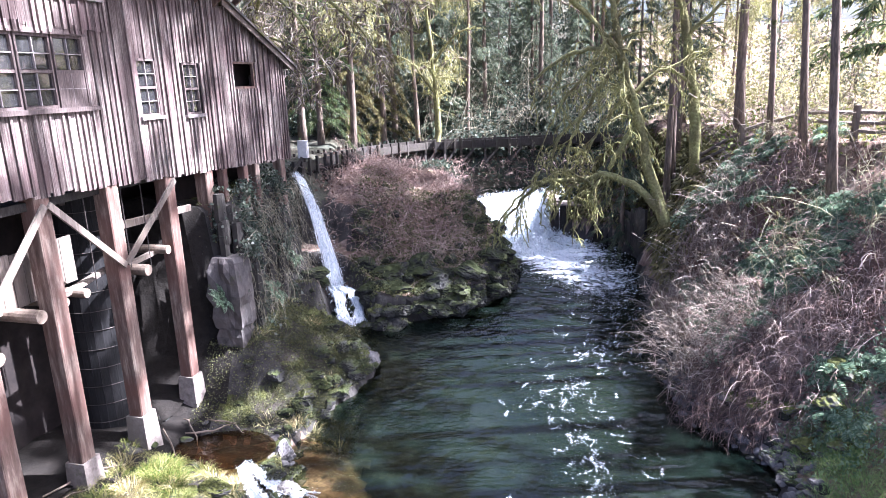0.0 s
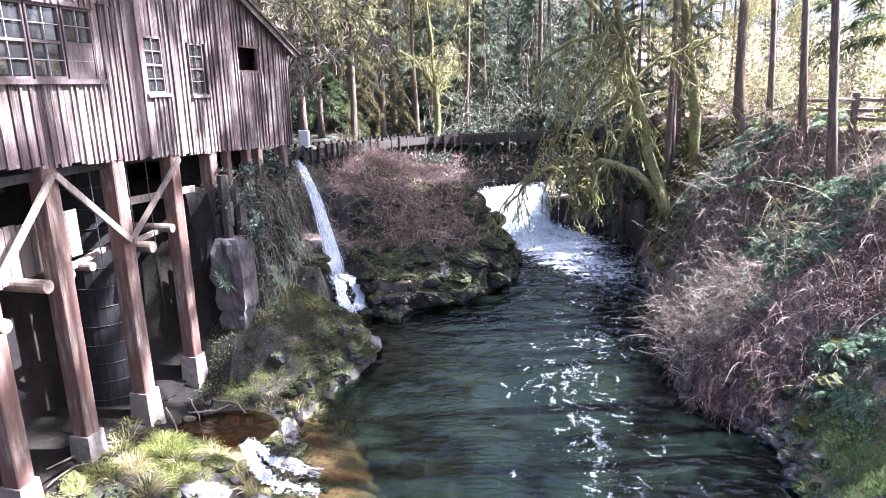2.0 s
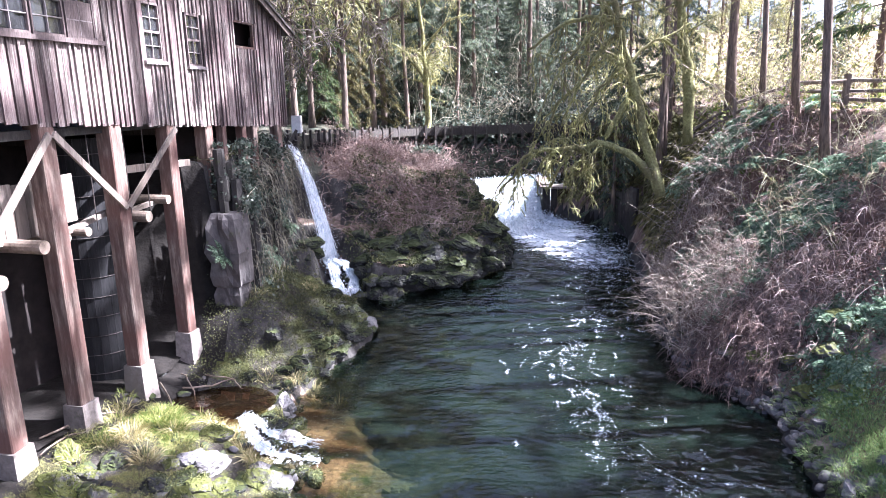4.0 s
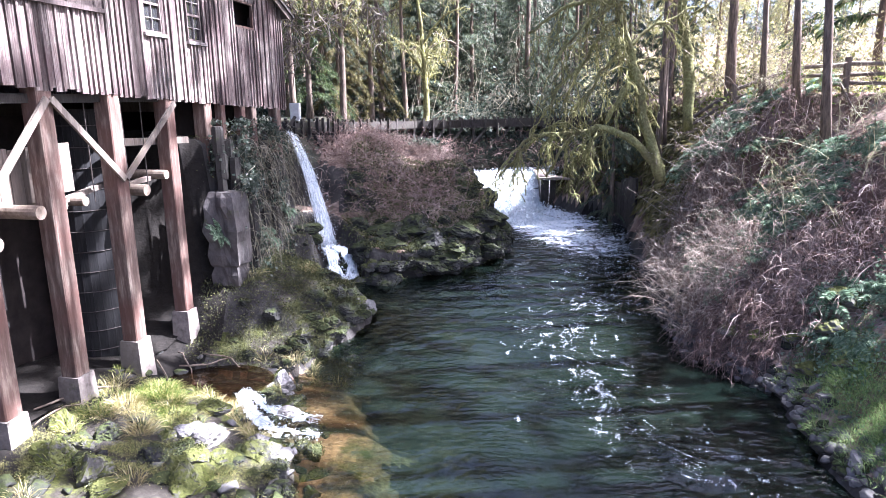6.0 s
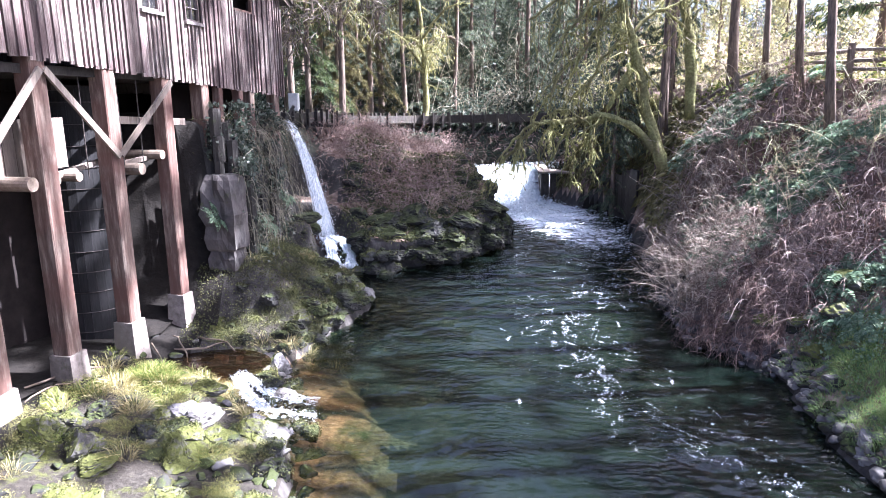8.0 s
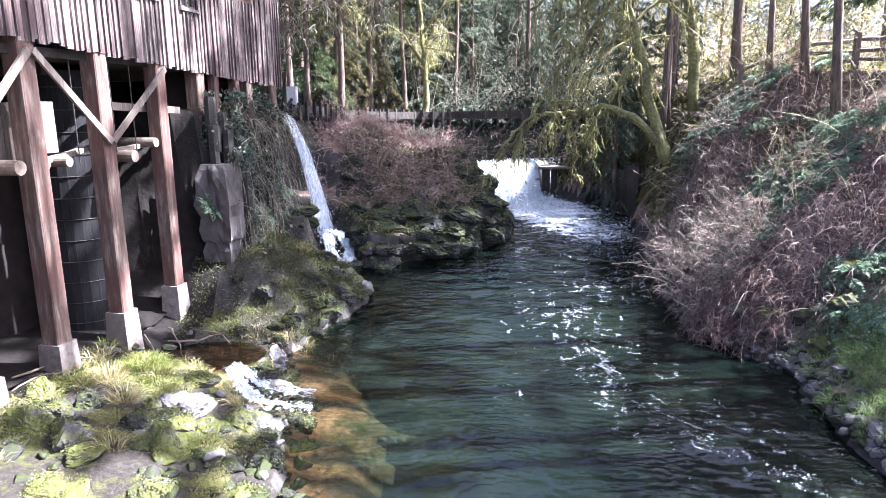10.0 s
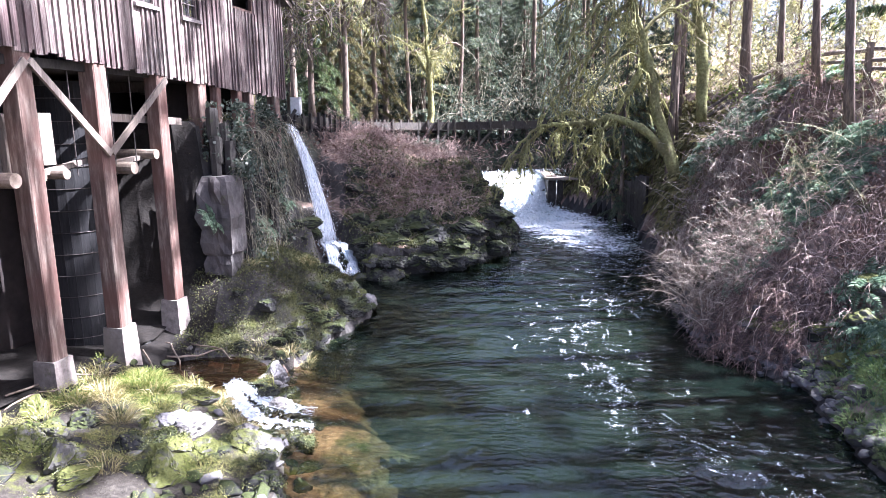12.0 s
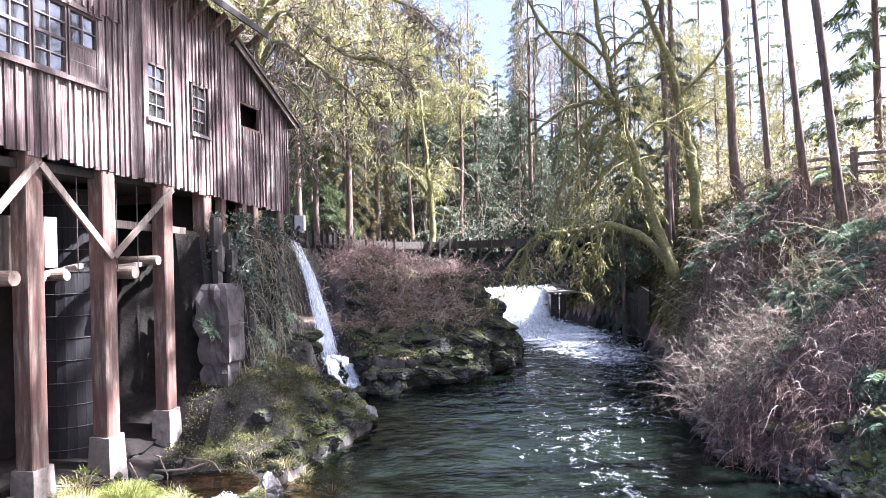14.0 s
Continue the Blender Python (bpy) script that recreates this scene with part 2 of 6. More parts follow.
def glass_material():
    m = bpy.data.materials.new("window_glass")
    m.use_nodes = True
    nt = m.node_tree
    bs = nt.nodes["Principled BSDF"]
    bs.inputs["Base Color"].default_value = (0.03, 0.03, 0.032, 1)
    bs.inputs["Roughness"].default_value = 0.04
    bs.inputs["Specular IOR Level"].default_value = 1.0
    bs.inputs["Coat Weight"].default_value = 1.0
    bs.inputs["Coat IOR"].default_value = 1.9
    b = nt.nodes.new("ShaderNodeBump")
    b.inputs["Strength"].default_value, b.inputs["Distance"].default_value = 0.15, 0.01
    nt.links.new(noise_of(nt, coords(nt, (1, 1, 1), True), 5, 2), b.inputs["Height"])
    nt.links.new(b.outputs[0], bs.inputs["Normal"])
    return m


GLASS = glass_material()


# ---- mesh helpers ----
class Shape:
    """Collects vertices and faces of one mesh."""

    def __init__(self):
        self.v, self.f = [], []

    def add(self, verts, faces):
        n = len(self.v)
        self.v.extend(tuple(p) for p in verts)
        self.f.extend(tuple(i + n for i in face) for face in faces)
        return self

    def box(self, lo, hi, m=None, chamfer=0.0):
        (a, b, c), (d, e, g) = lo, hi
        k = chamfer
        if k:
            ring = [(a + k, b), (d - k, b), (d, b + k), (d, e - k), (d - k, e), (a + k, e), (a, e - k), (a, b + k)]
            pts = [Vector((x, y, z)) for z in (c, g) for x, y in ring]
            faces = [(7, 6, 5, 4, 3, 2, 1, 0), (8, 9, 10, 11, 12, 13, 14, 15)] + [(i, (i + 1) % 8, 8 + (i + 1) % 8, 8 + i) for i in range(8)]
        else:
            pts = [Vector(p) for p in ((a, b, c), (d, b, c), (d, e, c), (a, e, c), (a, b, g), (d, b, g), (d, e, g), (a, e, g))]
            faces = [(3, 2, 1, 0), (4, 5, 6, 7), (0, 1, 5, 4), (1, 2, 6, 5), (2, 3, 7, 6), (3, 0, 4, 7)]
        return self.add([m @ p if m else p for p in pts], faces)

    def beam(self, p, q, w, h, up=(0, 0, 1)):
        """A squared timber from p to q, w wide and h high."""
        p, q = Vector(p), Vector(q)
        y = (q - p).normalized()
        x = y.cross(Vector(up)).normalized()
        z = x.cross(y)
        m = Matrix((x, y, z)).transposed().to_4x4()
        m.translation = p
        return self.box((-w / 2, 0, -h / 2), (w / 2, (q - p).length, h / 2), m)

    def tube(self, pts, radii, sides=6, cap=True):
        pts = [Vector(p) for p in pts]
        rings, prev = [], None
        for i, p in enumerate(pts):
            t = (pts[min(i + 1, len(pts) - 1)] - pts[max(i - 1, 0)]).normalized()
            ref = prev if prev is not None else (Vector((0, 0, 1)) if abs(t.z) < 0.9 else Vector((1, 0, 0)))
            x = (ref - t * ref.dot(t))
            x = x.normalized() if x.length > 1e-6 else t.orthogonal().normalized()
            prev = x
            y = t.cross(x)
            r = radii[i] if not isinstance(radii, (int, float)) else radii
            rings.append([p + (x * math.cos(a) + y * math.sin(a)) * r for a in (2 * math.pi * k / sides for k in range(sides))])
        verts = [p for ring in rings for p in ring]
        faces = [(i * sides + k, i * sides + (k + 1) % sides, (i + 1) * sides + (k + 1) % sides, (i + 1) * sides + k)
                 for i in range(len(pts) - 1) for k in range(sides)]
        if cap:
            faces += [tuple(range(sides))[::-1], tuple(range((len(pts) - 1) * sides, len(pts) * sides))]
        return self.add(verts, faces)

    def mesh(self, name, material, smooth=False):
        me = bpy.data.meshes.new(name)
        me.from_pydata([tuple(p) for p in self.v], [], self.f)
        me.materials.append(material)
        if smooth:
            me.polygons.foreach_set("use_smooth", [True] * len(me.polygons))
        me.update()
        return me


def thing(name, label, category, at=None, group="", kind=""):
    """An Empty at its base that holds the parts of one thing."""
    ob = new(name)
    ob.empty_display_size = 0.2
    if at is not None:
        ob.matrix_world = at if isinstance(at, Matrix) else Matrix.Translation(at)
    return tagged(ob, label, category, group, kind)


def part(name, shape, material, parent, label="", smooth=False, kind=""):
    """One mesh object under a thing or a part; a Shape in world places, or a ready mesh in the parent's own."""
    if isinstance(shape, Shape):
        inv = parent_world(parent).inverted()
        shape.v = [tuple(inv @ Vector(p)) for p in shape.v]
        me = shape.mesh(name, material, smooth)
    else:
        me = shape
    ob = new(name, me)
    ob.parent = parent
    return tagged(ob, label, kind=kind)


def parent_world(ob):
    m = ob.matrix_basis.copy()
    while ob.parent:
        ob = ob.parent
        m = ob.matrix_basis @ m
    return m


def solid(name, shape, material, label, category, group="", kind="", smooth=False):
    """A thing of one mesh."""
    return tagged(new(name, shape.mesh(name, material, smooth)), label, category, group, kind)


def cards(points, ways, sizes, width, rng, droop=0.0, fold=0.25):
    """Many small folded leaves as arrays: two triangles each side of a spine, from points along ways."""
    n = len(points)
    side = np.cross(ways, rng.normal(size=(n, 3)))
    side /= np.linalg.norm(side, axis=1)[:, None] + 1e-9
    tip = points + ways * sizes[:, None] + np.array([0, 0, -1]) * (droop * sizes)[:, None]
    mid = points + ways * (sizes * 0.5)[:, None]
    w = (sizes * width)[:, None]
    bend = np.cross(side, ways) * (sizes * fold * width)[:, None]
    v = np.stack([points, mid + side * w + bend, tip, mid - side * w + bend], 1).reshape(-1, 3)
    f = np.arange(4 * n).reshape(-1, 4)
    return v, f


def array_mesh(name, v, f, material):
    me = bpy.data.meshes.new(name)
    n, k = f.shape
    me.vertices.add(len(v))
    me.vertices.foreach_set("co", np.ascontiguousarray(v, dtype=np.float32).ravel())
    me.loops.add(n * k)
    me.loops.foreach_set("vertex_index", f.astype(np.int32).ravel())
    me.polygons.add(n)
    me.polygons.foreach_set("loop_start", np.arange(0, n * k, k, dtype=np.int32))
    me.materials.append(material)
    me.update(calc_edges=True)
    me.validate()
    return me


def tubes(lines, radii, sides=3):
    """Many thin tubes at once: lines (n, k, 3) and radii (n, k) give vertices and faces."""
    n, k, _ = lines.shape
    t = np.gradient(lines, axis=1)
    t /= np.linalg.norm(t, axis=-1, keepdims=True) + 1e-9
    ref = np.where(np.abs(t[..., 2:3]) < 0.9, np.array([0.0, 0.0, 1.0]), np.array([1.0, 0.0, 0.0]))
    ref[:] = ref[:, :1]
    x = np.cross(ref, t)
    x /= np.linalg.norm(x, axis=-1, keepdims=True) + 1e-9
    y = np.cross(t, x)
    a = 2 * math.pi * np.arange(sides) / sides
    ring = x[:, :, None] * np.cos(a)[:, None] + y[:, :, None] * np.sin(a)[:, None]
    v = (lines[:, :, None] + ring * radii[:, :, None, None]).reshape(-1, 3)
    base = (np.arange(n)[:, None, None] * k + np.arange(k - 1)[None, :, None]) * sides
    q = np.arange(sides)[None, None]
    p = (np.arange(sides) + 1) % sides
    f = np.stack([base + q, base + p[None, None], base + sides + p[None, None], base + sides + q], -1).reshape(-1, 4)
    return v, f


# ---- the lie of the land ----
LEFT_Y = [-20, 4, 8.0, 9.0, 10.0, 10.8, 12.0, 12.9, 14.6, 15.7, 16.4, 17.6, 18.7, 19.05, 19.45, 20.2, 21.3, 23.0, 26.4, 27.8, 31.0, 40, 90]
LEFT_X = [-3.2, -2.6, -2.5, -2.8, -2.9, -2.7, -3.4, -3.7, -2.9, -2.3, -2.0, -2.4, -3.2, -2.2, -0.8, 0.8, 2.0, 2.3, 1.9, 0.9, 0.9, 1.8, 6.0]
RIGHT_Y = [-20, 4, 8.5, 10.5, 11.9, 13.1, 14.0, 16.4, 20.6, 24.3, 25.5, 27.2, 31.0, 40, 90]
RIGHT_X = [6.5, 6.2, 6.1, 6.3, 6.75, 6.3, 5.5, 5.8, 6.5, 7.2, 6.9, 4.7, 5.4, 6.0, 10.0]
SLOPE = 0.208                                   # the mill's creek wall: x = SLOPE * y - 8.94


def wall_x(y):
    return SLOPE * y - 8.94


def water_z(y):
    return -0.2 + 0.1 * np.clip(y - 13.5, 0, 15.0)


def ease(a, b, x):
    t = np.clip((x - a) / (b - a), 0, 1)
    return t * t * (3 - 2 * t)


def rough_noise(x, y, scale, seed=0.0):
    """Cheap smooth noise on arrays from a few turned sine waves."""
    out = 0
    for k in range(5):
        a = 1.7 * k + seed
        u = (x * math.cos(a) + y * math.sin(a)) * scale * (1 + 0.63 * k)
        v = (-x * math.sin(a) + y * math.cos(a)) * scale * (1 + 0.41 * k)
        out = out + np.sin(u + 2.1 * k + seed) * np.cos(v + 1.3 * k) / (1 + 0.6 * k)
    return out / 2.2


def land(x, y):
    """Height of the ground, on arrays."""
    x, y = np.asarray(x, float), np.asarray(y, float)
    wob = 0.25 * rough_noise(x, y, 1.9, 3.0)
    dl = np.interp(y, LEFT_Y, LEFT_X) - x + wob * 0.6
    dr = x - np.interp(y, RIGHT_Y, RIGHT_X) + wob * 0.6
    w = water_z(y)
    into = np.minimum(-dl, -dr)
    bed = w - 0.06 - np.clip(into * 0.35, 0, 0.9) * (1 - 0.65 * ease(1.9, 0.9, -dl) * ease(14, 12, y)) + 0.08 * rough_noise(x, y, 2.5, 1.0)
    # left side: low shore, the cliff under and beyond the mill, the rocky point below the flume
    shore = w + 0.12 + 0.16 * np.clip(dl, 0, 4) + 0.10 * rough_noise(x, y, 2.2)
    talus = w + 0.15 + 0.55 * np.clip(dl, 0, 2.4) + 0.14 * rough_noise(x, y, 2.0)
    left = shore + (talus - shore) * ease(14.0, 15.2, y)
    left = left - 0.55 * np.exp(-(((x + 5.1) / 1.15) ** 2 + ((y - 12.65) / 0.7) ** 2) ** 2)
    edge = -9.6 + 4.55 * ease(14.6, 15.6, y) + 0.3 * ease(17, 20, y) + 0.28 * rough_noise(x, y, 1.6, 5.0) * ease(14, 15, y)
    edge = edge - 0.5 * ease(20.6, 22.0, y)
    top = 5.0 + 0.15 * rough_noise(x, y, 1.0)
    cliff = ease(0.0, 0.55, edge - x)
    left = left + (top - left) * cliff
    point = w + 0.75 * ease(0, 0.45, dl) + 0.32 * np.clip(y - 20.0, 0, 4.6) + 0.25 * rough_noise(x, y, 1.5, 2.0) * ease(0, 1, dl)
    point = point + 0.85 * ease(-1.0, -3.0, x) * ease(21.6, 23.6, y) * ease(31.0, 28.5, y)
    point = np.minimum(point, w + 0.1 + 2.2 * np.clip(dl, 0, 9))
    point = point + (np.maximum(top, point) - point) * ease(-4.0, -5.6, x) * ease(21.2, 22.2, y)
    on_point = ease(18.9, 19.5, y) * ease(-3.6, -2.6, x + 0.6 * np.clip(y - 21.0, 0, 3))
    on_point = np.maximum(on_point, ease(22.2, 23.2, y))
    left = left + (point - left) * on_point
    # right side
    steep = 0.8 + 0.22 * ease(11, 14, y) + 1.6 * ease(17.0, 18.5, y) * (1 - ease(24, 30, y))
    right = w + 0.1 + np.minimum(steep * np.clip(dr, 0, 20), 1.0 * np.clip(dr, 0, 20) + 2.2) + 0.16 * rough_noise(x, y, 1.6, 7.0) * ease(0, 1, dr)
    right = np.minimum(right, 5.75 + 0.02 * np.clip(dr, 0, 50) + 0.12 * rough_noise(x, y, 0.9, 4.0))
    z = np.where(dl > 0, left, np.where(dr > 0, right, bed))
    # the upper pool behind the weir and the wooded hill beyond the flume
    z = np.where(y > 31.9, np.maximum(z, 1.0 + 2.9 * ease(31.9, 33.0, y)), z)
    pool = (dl < 0.3) & (dr < 0.3) & (y > 29.6) & (y < 32.2)
    z = np.where(pool, 1.9, z)
    # the gully that takes the jet and its cascade
    gx = np.interp(y, [19, 20.35, 20.75, 22.4], [-3.1, -3.45, -3.8, -5.3])
    gz = np.interp(y, [18.8, 19.6, 20, 20.4, 20.8, 21.5, 22.4], [0.15, 0.28, 0.35, 0.72, 0.9, 1.5, 4.3])
    cut = ease(0.95, 0.5, np.abs(x - gx)) * ease(18.7, 19.0, y) * ease(22.6, 22.3, y)
    z = z + (np.minimum(z, gz) - z) * cut
    # the notch through which the side pool spills
    u = np.clip(((x + 4.75) * 1.65 - (y - 12.4) * 1.75) / (1.65 ** 2 + 1.75 ** 2), 0, 1)
    off = np.hypot(x + 4.75 - 1.65 * u, y - 12.4 + 1.75 * u)
    z = z + (np.minimum(z, -0.06 - 0.28 * u) - z) * ease(0.75, 0.4, off)
    hill = 3.7 + 0.42 * np.clip(y - 34.5, 0, 60) + 0.8 * rough_noise(x, y, 0.35)
    hill = hill * (1 - 0.62 * ease(6, 20, x)) + 3.2 * ease(6, 20, x)
    z = z + (np.maximum(hill, z) - z) * ease(33.5, 36.5, y)
    return z


def span(*stops):
    """Grid lines: (from, to, step) runs joined."""
    return np.concatenate([np.arange(a, b, s) for a, b, s in stops])


def ground_sheet():
    xs = span((-400, -60, 40), (-60, -14, 3), (-14, 13, 0.16), (13, 30, 0.8), (30, 80, 5), (80, 401, 40))
    ys = span((-300, -20, 40), (-20, 6, 1.5), (6, 30, 0.16), (30, 40, 0.4), (40, 100, 2.5), (100, 501, 40))
    gx, gy = np.meshgrid(xs, ys)
    gz = land(gx, np.clip(gy, -20, 95))
    gz = gz + 0.05 * rough_noise(gx, gy, 6.0, 9.0) + 0.025 * rough_noise(gx, gy, 14.0, 2.0)
    v = np.stack([gx, gy, gz], -1).reshape(-1, 3)
    n, m = len(ys), len(xs)
    i = (np.arange(n - 1)[:, None] * m + np.arange(m - 1)[None]).ravel()
    me = array_mesh("ground", v, np.stack([i, i + 1, i + m + 1, i + m], 1), SOIL)
    me.polygons.foreach_set("use_smooth", [True] * len(me.polygons))
    me.materials.append(CLIFF)
    me.materials.append(SHORE)
    me.materials.append(MUD_AND_SHADE)
    me.materials.append(HILL_SOIL)
    # bare rock on the steep left cliff and along the waterline
    cx, cy = v[:, 0].reshape(n, m), v[:, 1].reshape(n, m)
    zz = gz
    gzx = np.abs(np.gradient(zz, axis=1)) / np.maximum(np.gradient(cx, axis=1), 1e-6)
    gzy = np.abs(np.gradient(zz, axis=0)) / np.maximum(np.gradient(cy, axis=0), 1e-6)
    rocky = ((np.hypot(gzx, gzy) > 0.9) & (cx < 3)) | ((zz < water_z(cy) + 0.22) & ((cx > -1.0) | (cy > 13.5)))
    wet = ~rocky & (cx < -1.5) & (cy < 19.5) & (zz > water_z(cy) - 0.02)
    kind = np.where(rocky, 1, np.where(wet, 2, 0))
    deep = (zz < water_z(cy) - 0.12) & (np.abs(cx) < 9) & ~((cx < np.interp(cy, LEFT_Y, LEFT_X) + 1.5 + 0.7 * rough_noise(cx, cy, 1.1, 8.0)) & (cy < 13.5))
    # ground under the mill takes the near-black mud to stand for shade
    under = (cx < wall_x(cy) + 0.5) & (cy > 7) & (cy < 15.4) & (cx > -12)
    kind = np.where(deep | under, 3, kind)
    kind = np.where((zz < water_z(cy) - 0.03) & ~deep & (cy < 13.5) & (cx < 0), 0, kind)
    kind = np.where((cx < -4.4) & (cy > 21.0) & (zz > 3.5), 4, kind)
    kind = np.where((cy > 32.2) & (cx < 10 + 0.1 * (cy - 32)), 4, kind)
    me.polygons.foreach_set("material_index", kind[:-1, :-1].ravel().astype(np.int32))
    return tagged(new("ground", me), "creek banks of leaf litter, moss and dark basalt", "ground", kind="structure")


ground_sheet()


# ---- water ----
def water_material(name="creek_water", murk=0.42, tint=(0.32, 0.40, 0.29, 1), low=(0.004, 0.0088, 0.0072), high=(0.0125, 0.0195, 0.0145)):
    m = bpy.data.materials.new(name)
    m.use_nodes = True
    nt = m.node_tree
    bs = nt.nodes["Principled BSDF"]
    vec = coords(nt, (0.75, 1.3, 1), True)
    swirl = noise_of(nt, vec, 1.7, 2.5, 0.5)
    deep = ramp(nt, noise_of(nt, coords(nt, (1, 0.6, 1), True), 0.35, 3), [(0.35, low), (0.65, high)])
    nt.links.new(deep, bs.inputs["Base Color"])
    bs.inputs["Roughness"].default_value = 0.06
    bs.inputs["IOR"].default_value = 1.33
    fine = noise_of(nt, vec, 6.5, 1.5, 0.5)
    # calm and choppy stretches
    chop = nt.nodes.new("ShaderNodeMapRange")
    nt.links.new(noise_of(nt, coords(nt, (0.9, 0.5, 1), True), 0.55, 2, 0.5), chop.inputs["Value"])
    chop.inputs["From Min"].default_value, chop.inputs["From Max"].default_value = 0.42, 0.66
    chop.inputs["To Min"].default_value, chop.inputs["To Max"].default_value = 0.03, 0.6
    add = nt.nodes.new("ShaderNodeMath")
    add.operation = "MULTIPLY_ADD"
    nt.links.new(fine, add.inputs[0])
    nt.links.new(chop.outputs[0], add.inputs[1])
    nt.links.new(swirl, add.inputs[2])
    b = nt.nodes.new("ShaderNodeBump")
    b.inputs["Strength"].default_value, b.inputs["Distance"].default_value = 1.0, 0.11
    nt.links.new(add.outputs[0], b.inputs["Height"])
    nt.links.new(b.outputs[0], bs.inputs["Normal"])
    glass = nt.nodes.new("ShaderNodeBsdfTransparent")
    glass.inputs["Color"].default_value = tint
    body = nt.nodes.new("ShaderNodeMixShader")
    body.inputs[0].default_value = murk
    nt.links.new(glass.outputs[0], body.inputs[1])
    nt.links.new(bs.outputs[0], body.inputs[2])
    shine = nt.nodes.new("ShaderNodeBsdfGlossy")
    shine.inputs["Roughness"].default_value = 0.07
    nt.links.new(b.outputs[0], shine.inputs["Normal"])
    fres = nt.nodes.new("ShaderNodeFresnel")
    fres.inputs["IOR"].default_value = 1.33
    nt.links.new(b.outputs[0], fres.inputs["Normal"])
    fr = nt.nodes.new("ShaderNodeMixShader")
    nt.links.new(fres.outputs[0], fr.inputs[0])
    nt.links.new(body.outputs[0], fr.inputs[1])
    nt.links.new(shine.outputs[0], fr.inputs[2])
    nt.links.new(fr.outputs[0], nt.nodes["Material Output"].inputs["Surface"])
    return m


def foam_material():
    m = bpy.data.materials.new("white_water")
    m.use_nodes = True
    nt = m.node_tree
    bs = nt.nodes["Principled BSDF"]
    vec = coords(nt, (1.0, 0.5, 0.35), True)
    streak = noise_of(nt, vec, 9, 7, 0.7)
    col = ramp(nt, streak, [(0.3, (0.42, 0.50, 0.56)), (0.5, (0.80, 0.84, 0.87)), (0.7, (0.93, 0.94, 0.95))])
    nt.links.new(col, bs.inputs["Base Color"])
    bs.inputs["Roughness"].default_value = 0.5
    bs.inputs["Subsurface Weight"].default_value = 0.0
    b = nt.nodes.new("ShaderNodeBump")
    b.inputs["Strength"].default_value, b.inputs["Distance"].default_value = 0.8, 0.08
    nt.links.new(streak, b.inputs["Height"])
    nt.links.new(b.outputs[0], bs.inputs["Normal"])
    return m


WATER, FOAM = water_material(), foam_material()
POOL = water_material("brown_pool_water", 0.3, (0.42, 0.30, 0.20, 1), (0.006, 0.004, 0.002), (0.014, 0.009, 0.005))
SHALLOW = [water_material("half_deep_water", 0.36, (0.38, 0.42, 0.30, 1)), water_material("shallow_water", 0.27, (0.47, 0.46, 0.32, 1)), water_material("clear_water", 0.2, (0.57, 0.53, 0.38, 1))]


def water_sheet():
    xs = span((-12, -8, 1), (-8, 9, 0.12), (9, 14, 1))
    ys = span((-20, 4, 1), (4, 29.2, 0.12))
    gx, gy = np.meshgrid(xs, ys)
    flow = np.exp(-((gx - np.interp(gy, [8, 12, 16, 22, 28], [4.2, 3.4, 3.6, 4.6, 4.0])) / 1.3) ** 2)
    gz = water_z(gy) + (0.012 + 0.03 * flow) * rough_noise(gx, gy * 0.7, 3.1) + (0.006 + 0.012 * flow) * rough_noise(gx, gy, 8.0, 2.0)
    gz = gz + 0.10 * ease(22, 28, gy) * rough_noise(gx, gy * 0.6, 4.2, 3.0) * ease(3.0, 0.5, np.abs(gx - 4))
    v = np.stack([gx, gy, gz], -1).reshape(-1, 3)
    n, m = len(ys), len(xs)
    i = (np.arange(n - 1)[:, None] * m + np.arange(m - 1)[None]).ravel()
    me = array_mesh("water", v, np.stack([i, i + 1, i + m + 1, i + m], 1), WATER)
    me.polygons.foreach_set("use_smooth", [True] * len(me.polygons))
    # clearer water over the shallow ledge by the near shore
    out = gx - np.interp(gy, LEFT_Y, LEFT_X) + 0.5 * rough_noise(gx, gy, 1.4, 3.0) + 0.2 * rough_noise(gx, gy, 5.0, 1.0)
    level = (out < 1.7).astype(np.int32) + (out < 1.25) + (out < 0.75)
    level = np.where((gy < 14.2 + 0.4 * rough_noise(gx, gy, 2.0)) & (gy > 5), level, np.where((gy > 5) & (gy < 19) & (out < 1.0), 1, 0))
    for m2 in SHALLOW:
        me.materials.append(m2)
    me.polygons.foreach_set("material_index", level[:-1, :-1].ravel().astype(np.int32))
    return tagged(new("water", me), "dark green creek water with rippled current", "water", kind="structure")


water_sheet()


def upper_pool():
    s = Shape()
    s.add([(0.5, 30.6, 2.45), (7.5, 30.6, 2.45), (9, 32.7, 2.45), (0.5, 32.7, 2.45)], [(0, 1, 2, 3)])
    solid("water", s, WATER, "dark pool held above the small weir", "water", kind="structure")


upper_pool()


def side_pool():
    s = Shape()
    ring = [(-5.1 + 1.3 * math.cos(a), 12.65 + 0.85 * math.sin(a), 0.05) for a in np.linspace(0, 2 * math.pi, 29)[:-1]]
    s.add(ring, [tuple(range(28))])
    solid("water", s, POOL, "still brown side pool below the posts", "water", kind="structure")


side_pool()


